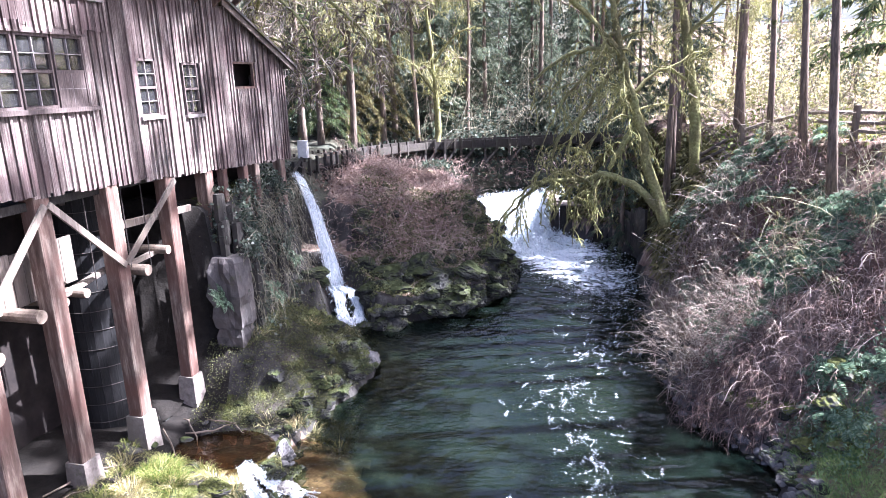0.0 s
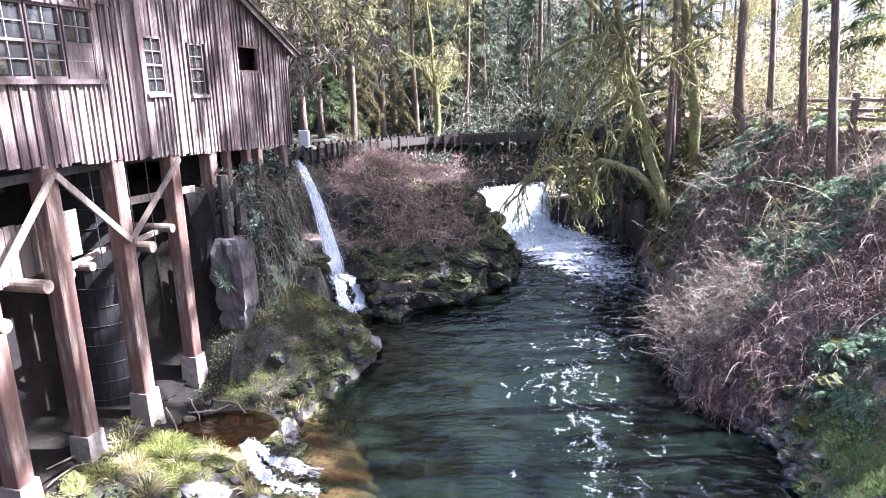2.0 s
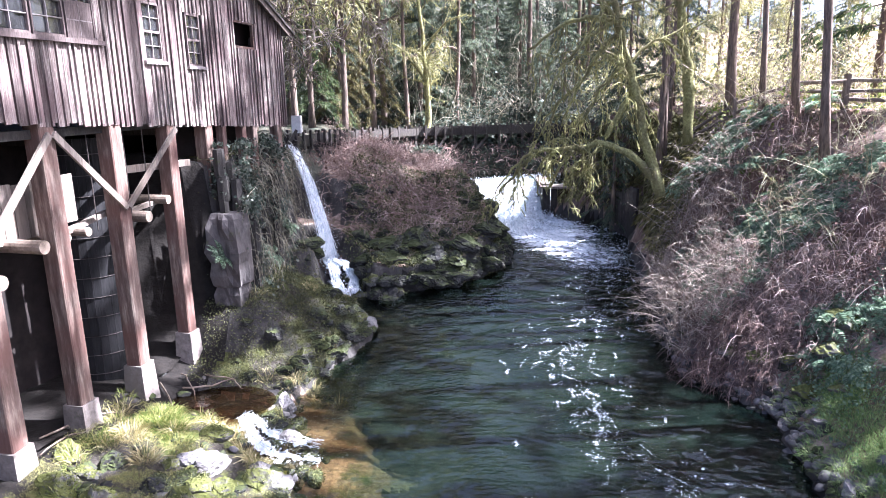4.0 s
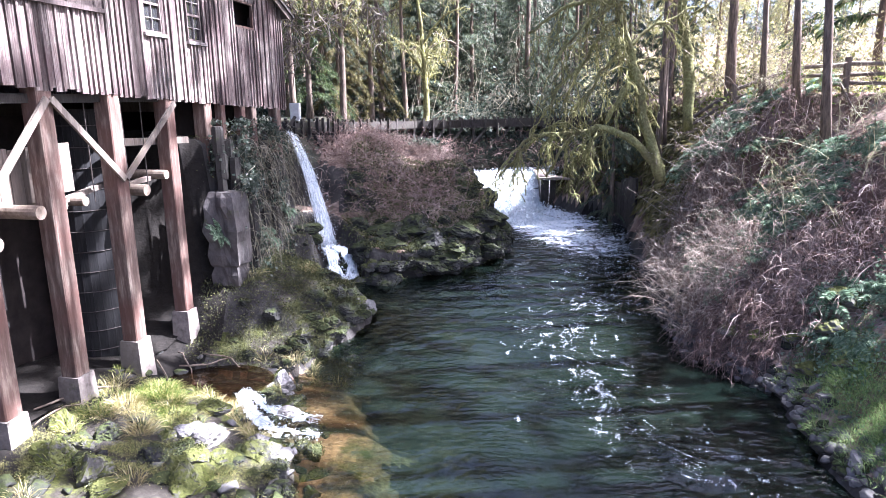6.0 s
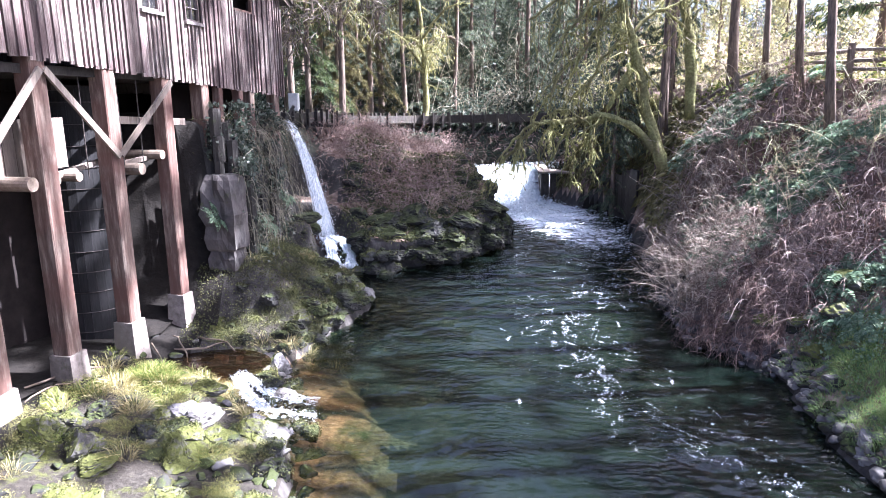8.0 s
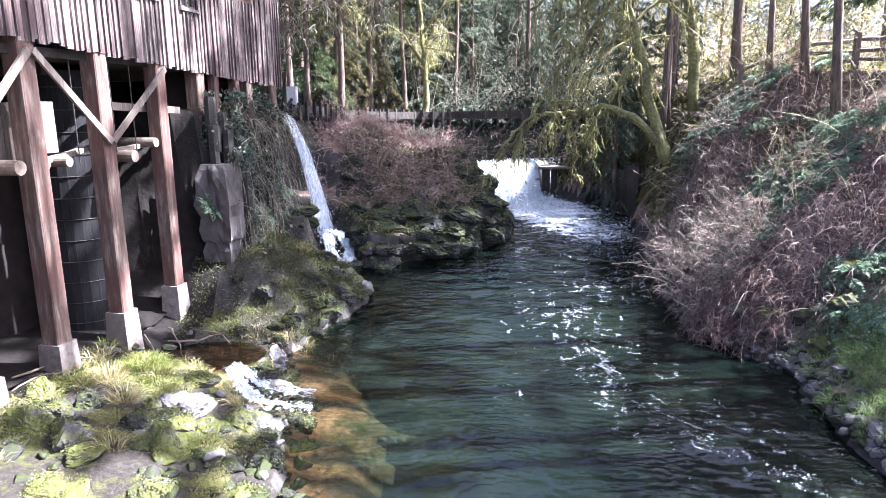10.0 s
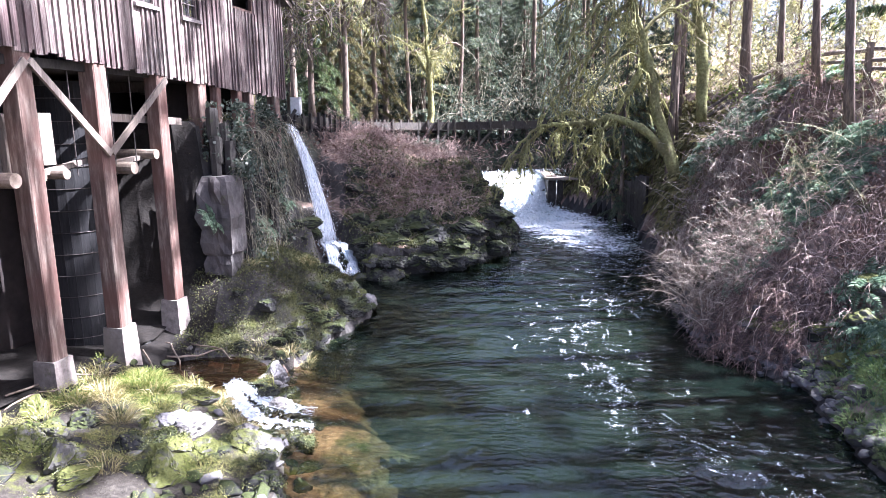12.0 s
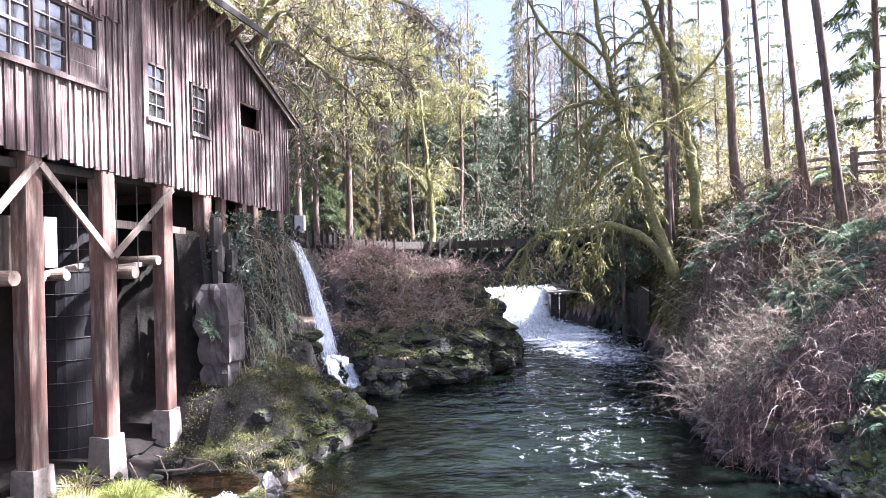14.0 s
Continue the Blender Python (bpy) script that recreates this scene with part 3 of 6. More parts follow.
def chute(name, path, widths, label, rng, lumps=0.06, strands=90, flecks=900, thin=0.02, sheet=0.9, wide=0.55, skew=0.0, lacy=0.35, grain=1.0):
    """White water: many lumpy strands that follow path within widths, and flecks of spray round them."""
    pts = np.array(path, float)
    wid = np.array(widths, float)
    t = np.linspace(0, 1, len(pts))
    ob = thing(name, label, "waterfall", path[-1])

    def at(u, side):
        """Places at u along the path and side (-1 to 1) across it."""
        p = np.stack([np.interp(u, t, pts[:, k]) for k in range(3)], -1)
        q = np.stack([np.interp(np.clip(u + 0.04, 0, 1), t, pts[:, k]) - np.interp(np.clip(u - 0.04, 0, 1), t, pts[:, k]) for k in range(3)], -1)
        across = np.stack([q[..., 1], -q[..., 0], 0 * q[..., 0]], -1)
        across /= np.linalg.norm(across, axis=-1, keepdims=True) + 1e-9
        slant = np.stack([0 * u, -side * skew * np.clip(1 - 1.6 * u, 0, 1), 0 * u], -1)
        return p + across * (side * np.interp(u, t, wid) / 2)[..., None] + slant

    s = Shape()
    for k in range(strands):
        u0 = rng.uniform(0, 0.85) if k > strands // 3 else rng.uniform(0, 0.1)
        u = np.linspace(u0, min(1, u0 + rng.uniform(0.2, 0.6)), 12)
        side = np.clip(rng.normal(0, 0.5), -1, 1) + np.cumsum(rng.normal(0, 0.035, 12))
        line = at(u, side) + np.array([0, 0, 1]) * (lumps * (0.6 + rng.normal(0, 0.6, 12)))[:, None]
        r = thin * rng.uniform(0.5, 2.2) * (0.5 + np.sin(np.linspace(0.25, 2.9, 12))) * rng.uniform(0.7, 1.3, 12)
        s.tube([Vector(p) for p in line], list(np.maximum(r, 0.004)), 5)
    part("strand", s, FOAM, ob, smooth=True, kind="stuff")
    u = rng.uniform(0, 1, flecks)
    p = at(u, rng.normal(0, 0.62, flecks)) + rng.normal(0, lumps * 0.8, (flecks, 3)) + np.array([0, 0, lumps * 0.7])
    w = unit_rows(rng.normal(0, 1, (flecks, 3)) + np.array([0, 0, -0.8]))
    v, f = cards(p - np.array(path[-1]), w, rng.gamma(1.6, thin * 1.1, flecks) + 0.012, 0.35, rng)
    part("spray", array_mesh("spray", v, f, FOAM), None, ob, kind="stuff")
    # the sheet of water behind the strands
    s, rows, cols = Shape(), 110, 31
    for i in range(rows):
        u = np.full(cols, sheet * i / (rows - 1))
        line = at(u, np.linspace(-wide, wide, cols) * (1 + 0.3 * math.sin(i * 0.9) * math.cos(i * 0.37)))
        for k in range(cols):
            q = Vector(line[k])
            s.v.append(tuple(q + UPWARD * (lumps * 1.3 * noise.noise(q * 6.0) + lumps * 0.6 * noise.noise(q * 17.0) - lumps * 0.6)))
    for i in range(rows - 1):
        for k in range(cols - 1):
            q = Vector(s.v[i * cols + k])
            lace = noise.noise(Vector((q.x * 3.2, q.y * 1.6, q.z * 2.0)) * grain) + 0.5 * noise.noise(q * 9.0 * grain)
            if lace > -0.75 + 1.5 * max(0.0, (i / rows - lacy) / (1 - lacy)) - 0.5 * (1 - abs(k / cols - 0.5)):
                s.f.append((i * cols + k, i * cols + k + 1, (i + 1) * cols + k + 1, (i + 1) * cols + k))
    part("sheet", s, FOAM, ob, smooth=True)
    return ob


UPWARD = Vector((0, 0, 1))
rng = np.random.default_rng(7)


def foam_flecks():
    """Flecks and streaks of foam that ride the current; a wide scatter paints ripple glints."""
    r = np.random.default_rng(3)
    pts, ways, size = [], [], []
    line_y = [8.3, 9.7, 10.5, 11.4, 13.3, 14.5, 15.75, 16.8, 19.4, 22.3, 25.5]
    line_x = [4.8, 3.8, 3.25, 3.06, 3.08, 2.81, 3.2, 4.2, 5.4, 5.5, 3.9]
    for n, spread, lo, big in ((1000, 0.16, 8.3, 0.5), (900, 0.6, 8.3, 0.42), (500, 1.6, 8.0, 0.4), (2600, 0.75, 19.5, 0.9), (8000, 0.95, 22.8, 1.4), (5000, 0.7, 21.0, 1.0), (14000, 0.95, 24.6, 2.2)):
        y = r.uniform(lo, 27.0, n)
        y = np.where(r.random(n) < 0.4, np.floor(y * 1.7) / 1.7 + r.normal(0, 0.12, n), y)
        x = np.interp(y, line_y, line_x) + r.normal(0, spread, n)
        pts.append(np.stack([x, y, water_z(y) + 0.035], 1))
        a = r.normal(0.4, 0.6, n)
        ways.append(np.stack([np.cos(a), np.sin(a) * 0.6, 0 * a], 1))
        size.append((r.gamma(1.4, 0.016, n) + 0.012) * big)
    keep = np.concatenate(pts)[:, 0] > np.interp(np.concatenate(pts)[:, 1], LEFT_Y, LEFT_X) + 0.3
    v, f = cards(np.concatenate(pts)[keep], unit_rows(np.concatenate(ways))[keep], np.concatenate(size)[keep], 0.3, r, 0.0, 0.05)
    z = water_z(v[:, 1]) + 0.03
    v[:, 2] = z + 0.012 * np.sin(v[:, 0] * 9) * np.cos(v[:, 1] * 7)
    tagged(new("foam", array_mesh("foam", v, f, FOAM)), "white flecks of foam on the current, some painted as ripple glints", "foam", kind="stuff")


def foam_streaks():
    """Thin threads of foam and bright ripple crests that bend with the current."""
    r = np.random.default_rng(13)
    line_y = [6.0, 8.3, 9.7, 10.5, 11.4, 13.3, 14.5, 15.75, 16.8, 19.4, 22.3, 25.5]
    line_x = [6.0, 4.8, 3.8, 3.25, 3.06, 3.08, 2.81, 3.2, 4.2, 5.4, 5.5, 3.9]
    n, k = 260, 9
    y = r.uniform(7.5, 26.0, n)
    x = np.interp(y, line_y, line_x) + r.normal(0, 0.55 + 0.02 * (y - 7), n)
    length = r.gamma(2.2, 0.16, n) + 0.12
    p, rows = np.stack([x, y], 1), []
    turn = r.choice((-1.0, 1.0), n) * r.uniform(0.0, 0.22, n)
    slope = (np.interp(y - 0.4, line_y, line_x) - np.interp(y + 0.4, line_y, line_x)) / 0.8
    a = np.arctan2(-1.0, slope) + r.normal(0, 0.45, n)
    for _ in range(k):
        rows.append(p)
        a = a + turn + r.normal(0, 0.12, n)
        p = p + np.stack([np.cos(a), np.sin(a)], 1) * (length / k)[:, None]
    line = np.stack(rows, 1)
    ok = np.all((line[..., 0] > np.interp(line[..., 1], LEFT_Y, LEFT_X) + 0.5) & (line[..., 0] < np.interp(line[..., 1], RIGHT_Y, RIGHT_X) - 0.4), axis=1)
    line, n = line[ok], int(ok.sum())
    u = r.integers(0, k - 1, (n, 34))
    w = r.random((n, 34, 1))
    p = (line[np.arange(n)[:, None], u] * (1 - w) + line[np.arange(n)[:, None], u + 1] * w).reshape(-1, 2) + r.normal(0, 0.022, (n * 34, 2))
    a = r.uniform(0, 6.3, len(p))
    v, f = cards(np.column_stack([p, 0 * a]), np.stack([np.cos(a), np.sin(a), 0 * a], 1), r.gamma(1.5, 0.007, len(p)) + 0.006, 0.4, r, 0.0, 0.02)
    v[:, 2] = water_z(v[:, 1]) + 0.03 + 0.012 * np.sin(v[:, 0] * 9) * np.cos(v[:, 1] * 7)
    tagged(new("foam", array_mesh("foam", v, f, FOAM)), "thin white threads of foam drawn out by the current", "foam", kind="stuff")


def unit_rows(a):
    return a / (np.linalg.norm(a, axis=-1, keepdims=True) + 1e-9)


foam_flecks()
foam_streaks()


# ---- the grist mill on its timber posts ----
UP = Vector((0, 0, 1))
ALONG = Vector((SLOPE, 1, 0)).normalized()
OUT = Vector((1, -SLOPE, 0)).normalized()          # from the wall towards the creek
MILL = thing("grist_mill", "weathered brown board-and-batten grist mill on tall timber posts", "building", (wall_x(14), 14, 5.9))


def on_wall(y, z, out=0.0):
    """The place on the creek wall at y and z, out metres in front of it."""
    return Vector((wall_x(y), y, z)) + OUT * out


def sill_z(y):
    return 6.13 - 0.052 * (y - 9.9)


def rake_z(y):
    return 9.72 - 0.43 * (y - 16.9)


def slab(y0, y1, z0, z1, out0, out1, s=None):
    """A flat box against the wall, by its stretch of y, heights and depth."""
    s = s or Shape()
    m = Matrix((ALONG, OUT, UP)).transposed().to_4x4()
    m.translation = on_wall(y0, 0)
    return s.box((0, min(out0, out1), z0), ((y1 - y0) / ALONG.y, max(out0, out1), z1), m)


HOLES = [("A", 9.2, 12.2, 7.45, 8.72), ("B", 13.52, 14.12, 7.17, 8.36), ("C", 15.05, 15.62, 7.12, 8.30), ("L", 17.15, 18.25, 7.68, 8.36)]


def boards():
    rnd = random.Random(4)
    y = 7.4
    while y < 19.9:
        w = rnd.uniform(0.12, 0.2)
        y1 = min(y + w, 19.95)
        mid = (y + y1) / 2
        lean_to = mid > 16.9
        top = rake_z(mid) - 0.05 if lean_to else 10.3
        runs = [(sill_z(mid) - rnd.uniform(0, 0.07), top)]
        upper = mid < 12.75
        if upper:
            runs = [(runs[0][0], 8.88), (8.80 + rnd.uniform(-0.02, 0.02), top)]
        cut = []
        for z0, z1 in runs:
            pieces = [(z0, z1)]
            for _, a, b, h0, h1 in HOLES:
                if a - 0.03 < mid < b + 0.03:
                    pieces = [q for p0, p1 in pieces for q in ((p0, min(p1, h0)), (max(p0, h1), p1)) if q[1] - q[0] > 0.03]
            cut += pieces
        for z0, z1 in cut:
            lift = 0.035 if upper and z0 > 8.7 else 0.0
            out = rnd.uniform(0.0, 0.012) + lift
            part("board", slab(y + 0.004, y1 - 0.004, z0, z1, out - 0.025, out + 0.012), SIDING, MILL)
            if rnd.random() < 0.8:
                part("batten", slab(y1 - 0.028, y1 + 0.022, z0 + 0.01, z1, out + 0.013, out + 0.05), SIDING, MILL)
        y = y1


def shell():
    """Walls with openings behind the boards, floor and the other sides."""
    back = 8.0
    edges = sorted({7.3, 16.9} | {e for _, a, b, _, _ in HOLES for e in (a, b) if e < 16.9})
    for a, b in zip(edges, edges[1:]):
        gaps = [(h0, h1) for _, p, q, h0, h1 in HOLES if p <= (a + b) / 2 <= q]
        z = sill_z(b) + 0.12
        for h0, h1 in gaps:
            part("wall_panel", slab(a, b, z, h0, -0.16, -0.03), SHADE_BLACK, MILL)
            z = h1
        part("wall_panel", slab(a, b, z, 10.2, -0.16, -0.03), SHADE_BLACK, MILL)
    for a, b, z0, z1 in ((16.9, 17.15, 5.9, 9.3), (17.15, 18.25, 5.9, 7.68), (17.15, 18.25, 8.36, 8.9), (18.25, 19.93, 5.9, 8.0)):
        part("wall_panel", slab(a, b, z0, z1, -0.16, -0.03), SHADE_BLACK, MILL)
    part("end_wall", slab(7.3, 7.45, 6.0, 10.2, -back, -0.17), SIDING, MILL)
    part("end_wall", slab(19.8, 19.94, 5.7, 8.0, -back, -0.17), SIDING, MILL)
    part("back_wall", slab(7.3, 19.95, 5.9, 10.2, -back - 0.15, -back), SIDING, MILL)
    # added walls, their colour near-black to paint the shade under the mill
    part("foundation_wall", slab(7.3, 15.2, -0.5, 5.82, -2.45, -2.3), SHADE_BLACK, MILL, "added near-black wall standing for the shade behind the posts")
    part("foundation_wall", slab(15.2, 19.9, 4.6, 5.82, -1.1, -1.0), SHADE_BLACK, MILL, "added near-black wall standing for the shade under the lean-to")
    part("foundation_wall", slab(7.3, 7.45, -0.5, 5.82, -2.29, -0.4), SHADE_BLACK, MILL)
    part("foundation_wall", slab(15.21, 19.9, 3.0, 5.82, -2.45, -2.3), SHADE_BLACK, MILL)
    part("foundation_wall", slab(19.75, 19.9, 4.0, 5.82, -2.29, -1.11), SHADE_BLACK, MILL)
    part("floor_deck", slab(7.3, 19.94, 5.83, 5.98, -back, -0.17), DARK_WOOD, MILL)
    # joist wood kept dark to stand for shade under the floor
    for k in range(9):
        part("joist", slab(7.6 + 1.5 * k, 7.75 + 1.5 * k, 5.6, 5.82, -back, -1.0), DARK_WOOD, MILL)
    # roofs: the main one rises away from the creek over its eave, the lean-to falls along the wall
    m = 0.9
    s = Shape()
    a, b = on_wall(6.8, 10.12, 0.55), on_wall(17.75, 10.12, 0.55)
    c, d = on_wall(17.75, 10.12 + 4.6 * m, -4.1), on_wall(6.8, 10.12 + 4.6 * m, -4.1)
    s.add([a, b, c, d, a + UP * 0.1, b + UP * 0.1, c + UP * 0.1, d + UP * 0.1],
          [(3, 2, 1, 0), (4, 5, 6, 7), (0, 1, 5, 4), (1, 2, 6, 5), (2, 3, 7, 6), (3, 0, 4, 7)])
    part("roof", s, ROOFING, MILL)
    s = Shape()
    a, b = on_wall(6.8, 10.12 + 4.6 * m, -4.1), on_wall(17.75, 10.12 + 4.6 * m, -4.1)
    c, d = on_wall(17.75, 10.0, -8.6), on_wall(6.8, 10.0, -8.6)
    s.add([a, b, c, d, a + UP * 0.1, b + UP * 0.1, c + UP * 0.1, d + UP * 0.1],
          [(3, 2, 1, 0), (4, 5, 6, 7), (0, 1, 5, 4), (1, 2, 6, 5), (2, 3, 7, 6), (3, 0, 4, 7)])
    part("roof", s, ROOFING, MILL)
    for k in range(14):
        y = 7.0 + 0.8 * k
        part("rafter", Shape().beam(on_wall(y, 9.5 - 0.05, -0.3), on_wall(y, 10.05, 0.5) - UP * 0.0, 0.07, 0.13), POST, MILL)
    part("fascia", Shape().beam(on_wall(6.8, 10.17, 0.57), on_wall(17.75, 10.17, 0.57), 0.04, 0.16), DARK_WOOD, MILL)
    s = Shape()
    a, b = on_wall(16.6, rake_z(16.6), 0.28), on_wall(20.4, rake_z(20.4), 0.28)
    c, d = b - OUT * 8.3, a - OUT * 8.3
    s.add([a, b, c, d, a + UP * 0.07, b + UP * 0.07, c + UP * 0.07, d + UP * 0.07],
          [(3, 2, 1, 0), (4, 5, 6, 7), (0, 1, 5, 4), (1, 2, 6, 5), (2, 3, 7, 6), (3, 0, 4, 7)])
    part("lean_to_roof", s, ROOFING, MILL)
    part("rake_board", Shape().beam(on_wall(16.7, rake_z(16.7) - 0.06, 0.2), on_wall(20.3, rake_z(20.3) - 0.06, 0.2), 0.04, 0.17), GREY_WOOD, MILL)
    part("corner_board", slab(19.92, 20.01, 5.62, 8.1, -0.1, 0.03), SIDING, MILL)


def sash(y0, y1, z0, z1, cols, rows, broken=()):
    """A window: frame, sill, bars and one pane a light, under the mill."""
    w = thing("window", "", "")
    del_keys = [k for k in w.keys()]
    for k in del_keys:
        del w[k]
    w.parent = MILL
    w.matrix_basis = parent_world(MILL).inverted() @ Matrix.Translation(on_wall(y0, z0))
    f = Shape()
    for a, b, c, d in ((y0, y0 + 0.035, z0, z1), (y1 - 0.035, y1, z0, z1), (y0 + 0.035, y1 - 0.035, z1 - 0.05, z1), (y0 + 0.035, y1 - 0.035, z0, z0 + 0.05)):
        slab(a, b, c, d, -0.05, 0.02, f)
    zm = (z0 + z1) / 2
    slab(y0 + 0.035, y1 - 0.035, zm - 0.025, zm + 0.025, -0.05, 0.012, f)
    part("window_frame", f, SASH_WOOD, w)
    bars = Shape()
    for k in range(1, cols):
        y = y0 + (y1 - y0) * k / cols
        slab(y - 0.009, y + 0.009, z0 + 0.05, z1 - 0.05, -0.045, 0.006, bars)
    for half in (0, 1):
        lo, hi = (z0 + 0.05, zm - 0.025) if half == 0 else (zm + 0.025, z1 - 0.05)
        for k in range(1, rows):
            z = lo + (hi - lo) * k / rows
            slab(y0 + 0.035, y1 - 0.035, z - 0.009, z + 0.009, -0.044, 0.007, bars)
    part("glazing_bar", bars, WHITE_PAINT, w)
    for half in (0, 1):
        lo, hi = (z0 + 0.05, zm - 0.025) if half == 0 else (zm + 0.025, z1 - 0.05)
        if half in broken:
            part("panel", slab(y0 + 0.035, y1 - 0.035, lo, hi, -0.02, 0.004), SASH_WOOD, w, "plain board in place of the glass")
            continue
        for i in range(cols):
            for j in range(rows):
                a, b = y0 + (y1 - y0) * i / cols, y0 + (y1 - y0) * (i + 1) / cols
                c, d = lo + (hi - lo) * j / rows, lo + (hi - lo) * (j + 1) / rows
                part("pane", slab(a + 0.012, b - 0.012, c + 0.012, d - 0.012, -0.035, -0.03), GLASS, w)
    return w


def windows():
    for y0, y1 in ((9.25, 9.95), (9.99, 10.72), (10.76, 11.46)):
        sash(y0, y1, 7.48, 8.7, 2, 2)
    sash(11.5, 12.18, 7.48, 8.7, 2, 2, broken=(0,))
    part("window_sill", slab(9.1, 12.3, 7.40, 7.48, 0.0, 0.10), SASH_WOOD, MILL)
    part("window_head", slab(9.1, 12.26, 8.70, 8.78, 0.0, 0.06), SASH_WOOD, MILL)
    sash(13.53, 14.11, 7.2, 8.36, 2, 2)
    sash(15.06, 15.61, 7.15, 8.30, 2, 2)
    for y0, y1, z in ((13.45, 14.2, 7.2), (14.98, 15.72, 7.15)):
        part("window_sill", slab(y0, y1, z - 0.07, z, 0.0, 0.09), WHITE_PAINT, MILL, "white painted sill")
    f = Shape()
    for a, b, c, d in ((17.15, 17.2, 7.68, 8.36), (18.2, 18.25, 7.68, 8.36), (17.2, 18.2, 8.31, 8.36), (17.2, 18.2, 7.68, 7.74)):
        slab(a, b, c, d, -0.06, 0.015, f)
    # added near-black panel stands for the dark inside the hatch
    part("hatch_back", slab(16.92, 19.0, 7.2, 8.7, -0.5, -0.46), SHADE_BLACK, MILL, "darkness inside the hatch")
    part("hatch_frame", f, POST, MILL, "reddish frame of the dark open hatch")
    # sunlit sill of the upper window
    part("window_sill", slab(10.9, 12.75, 9.32, 9.42, 0.0, 0.12), WHITE_PAINT, MILL, "pale sill of an upper window")
    part("window_board", slab(11.0, 12.65, 9.43, 10.1, 0.0, 0.05), WHITE_PAINT, MILL, "pale boarded upper window")


boards()
shell()
windows()


# ---- posts, braces and what hangs under the mill ----
def post(y, size, foot, concrete, top=None, off=0.0):
    p = thing("mill_post", "tall red-brown squared timber post on a pale concrete foot" if concrete else "short red-brown timber post under the mill floor",
              "post", group="posts under the mill")
    base = on_wall(y, foot, off - size / 2)
    p.matrix_basis = Matrix.Translation(base)
    m = Matrix((ALONG, OUT, UP)).transposed().to_4x4()
    m.translation = base
    h = (top or sill_z(y)) - foot
    k = concrete
    part("shaft", Shape().box((-size / 2, -size / 2, k), (size / 2, size / 2, h), m, 0.02), POST, p)
    if k:
        s, a, b = Shape(), size * 0.62, size * 0.78
        pts = [m @ Vector((x * r, yy * r, z)) for z, r in ((-0.3, b), (k, a)) for x, yy in ((-1, -1), (1, -1), (1, 1), (-1, 1))]
        s.add(pts, [(3, 2, 1, 0), (4, 5, 6, 7), (0, 1, 5, 4), (1, 2, 6, 5), (2, 3, 7, 6), (3, 0, 4, 7)])
        part("foot", s, CONCRETE, p, "pale cast concrete foot")
    return p


post(9.25, 0.33, -0.1, 1.1)
post(10.75, 0.33, 0.0, 1.06)
post(12.4, 0.33, 0.1, 1.0)
post(14.15, 0.31, 0.25, 0.9)
post(15.65, 0.32, 3.7, 0)
post(16.35, 0.2, 4.85, 0)
post(17.36, 0.22, 4.6, 0)
post(17.97, 0.24, 4.2, 0)
post(19.5, 0.28, 4.2, 0)
for y in (13.3,):
    post(y, 0.16, 0.2, 0, 5.6, -1.2)


def timber(name, label, p, q, w, h, material=GREY_WOOD, group=""):
    return solid(name, Shape().beam(p, q, w, h), material, label, "beam", group)


timber("knee_brace", "diagonal weathered plank brace between two posts", on_wall(10.8, 5.9, 0.06), on_wall(12.38, 4.38, 0.06), 0.05, 0.12, group="braces")
timber("knee_brace", "diagonal weathered plank brace between two posts", on_wall(14.22, 5.8, 0.06), on_wall(12.42, 4.4, 0.06), 0.05, 0.12, group="braces")
timber("knee_brace", "diagonal weathered plank brace between two posts", on_wall(10.72, 5.9, 0.06), on_wall(9.2, 4.25, 0.06), 0.05, 0.12, group="braces")
timber("cross_beam", "sunlit pale horizontal beam behind the posts", on_wall(12.55, 5.06, -0.42), on_wall(15.3, 4.95, -0.42), 0.1, 0.15)
timber("ledger", "pale plank rail carried by the log ends", on_wall(10.8, 4.05, -0.42), on_wall(12.4, 4.28, -0.42), 0.12, 0.09)
timber("ledger", "pale plank rail carried by the log ends", on_wall(12.45, 4.15, -0.42), on_wall(14.15, 4.25, -0.42), 0.12, 0.09)


def log_end(y, z, r, out, length=1.6):
    s = Shape().tube([on_wall(y, z, out), on_wall(y, z, out - 0.03), on_wall(y + 0.05, z, out - length)], [r * 0.97, r, r], 14)
    solid("log", s, LOG_END, "round barked log end sticking out under the mill", "log", "log ends", smooth=False)


for y, z, r, o in ((10.23, 4.1, 0.12, 0.1), (10.95, 4.09, 0.10, -0.1), (11.47, 4.09, 0.09, -0.1), (13.02, 4.08, 0.12, 0.04), (13.85, 4.3, 0.1, -0.05), (9.2, 3.8, 0.12, 0.25)):
    log_end(y, z, r, o)


for y, z in ((16.3, 4.5), (17.3, 4.3), (16.85, 4.35)):
    solid("footing_block", Shape().box((wall_x(y) - 0.28, y - 0.17, z - 0.35), (wall_x(y) + 0.06, y + 0.17, z + 0.32), None, 0.03), CONCRETE, "pale concrete footing block on the cliff edge", "footing", "footing blocks")


def rod(y, z0, z1, off):
    solid("tie_rod", Shape().tube([on_wall(y, z0, off), on_wall(y, z1, off)], 0.012, 6), STEEL, "thin rusty tie rod hanging under the floor", "rod", "tie rods")


for y, z0 in ((10.75, 3.9), (11.95, 4.0), (12.95, 3.95), (13.55, 4.0)):
    rod(y, z0, 5.9, -0.3)


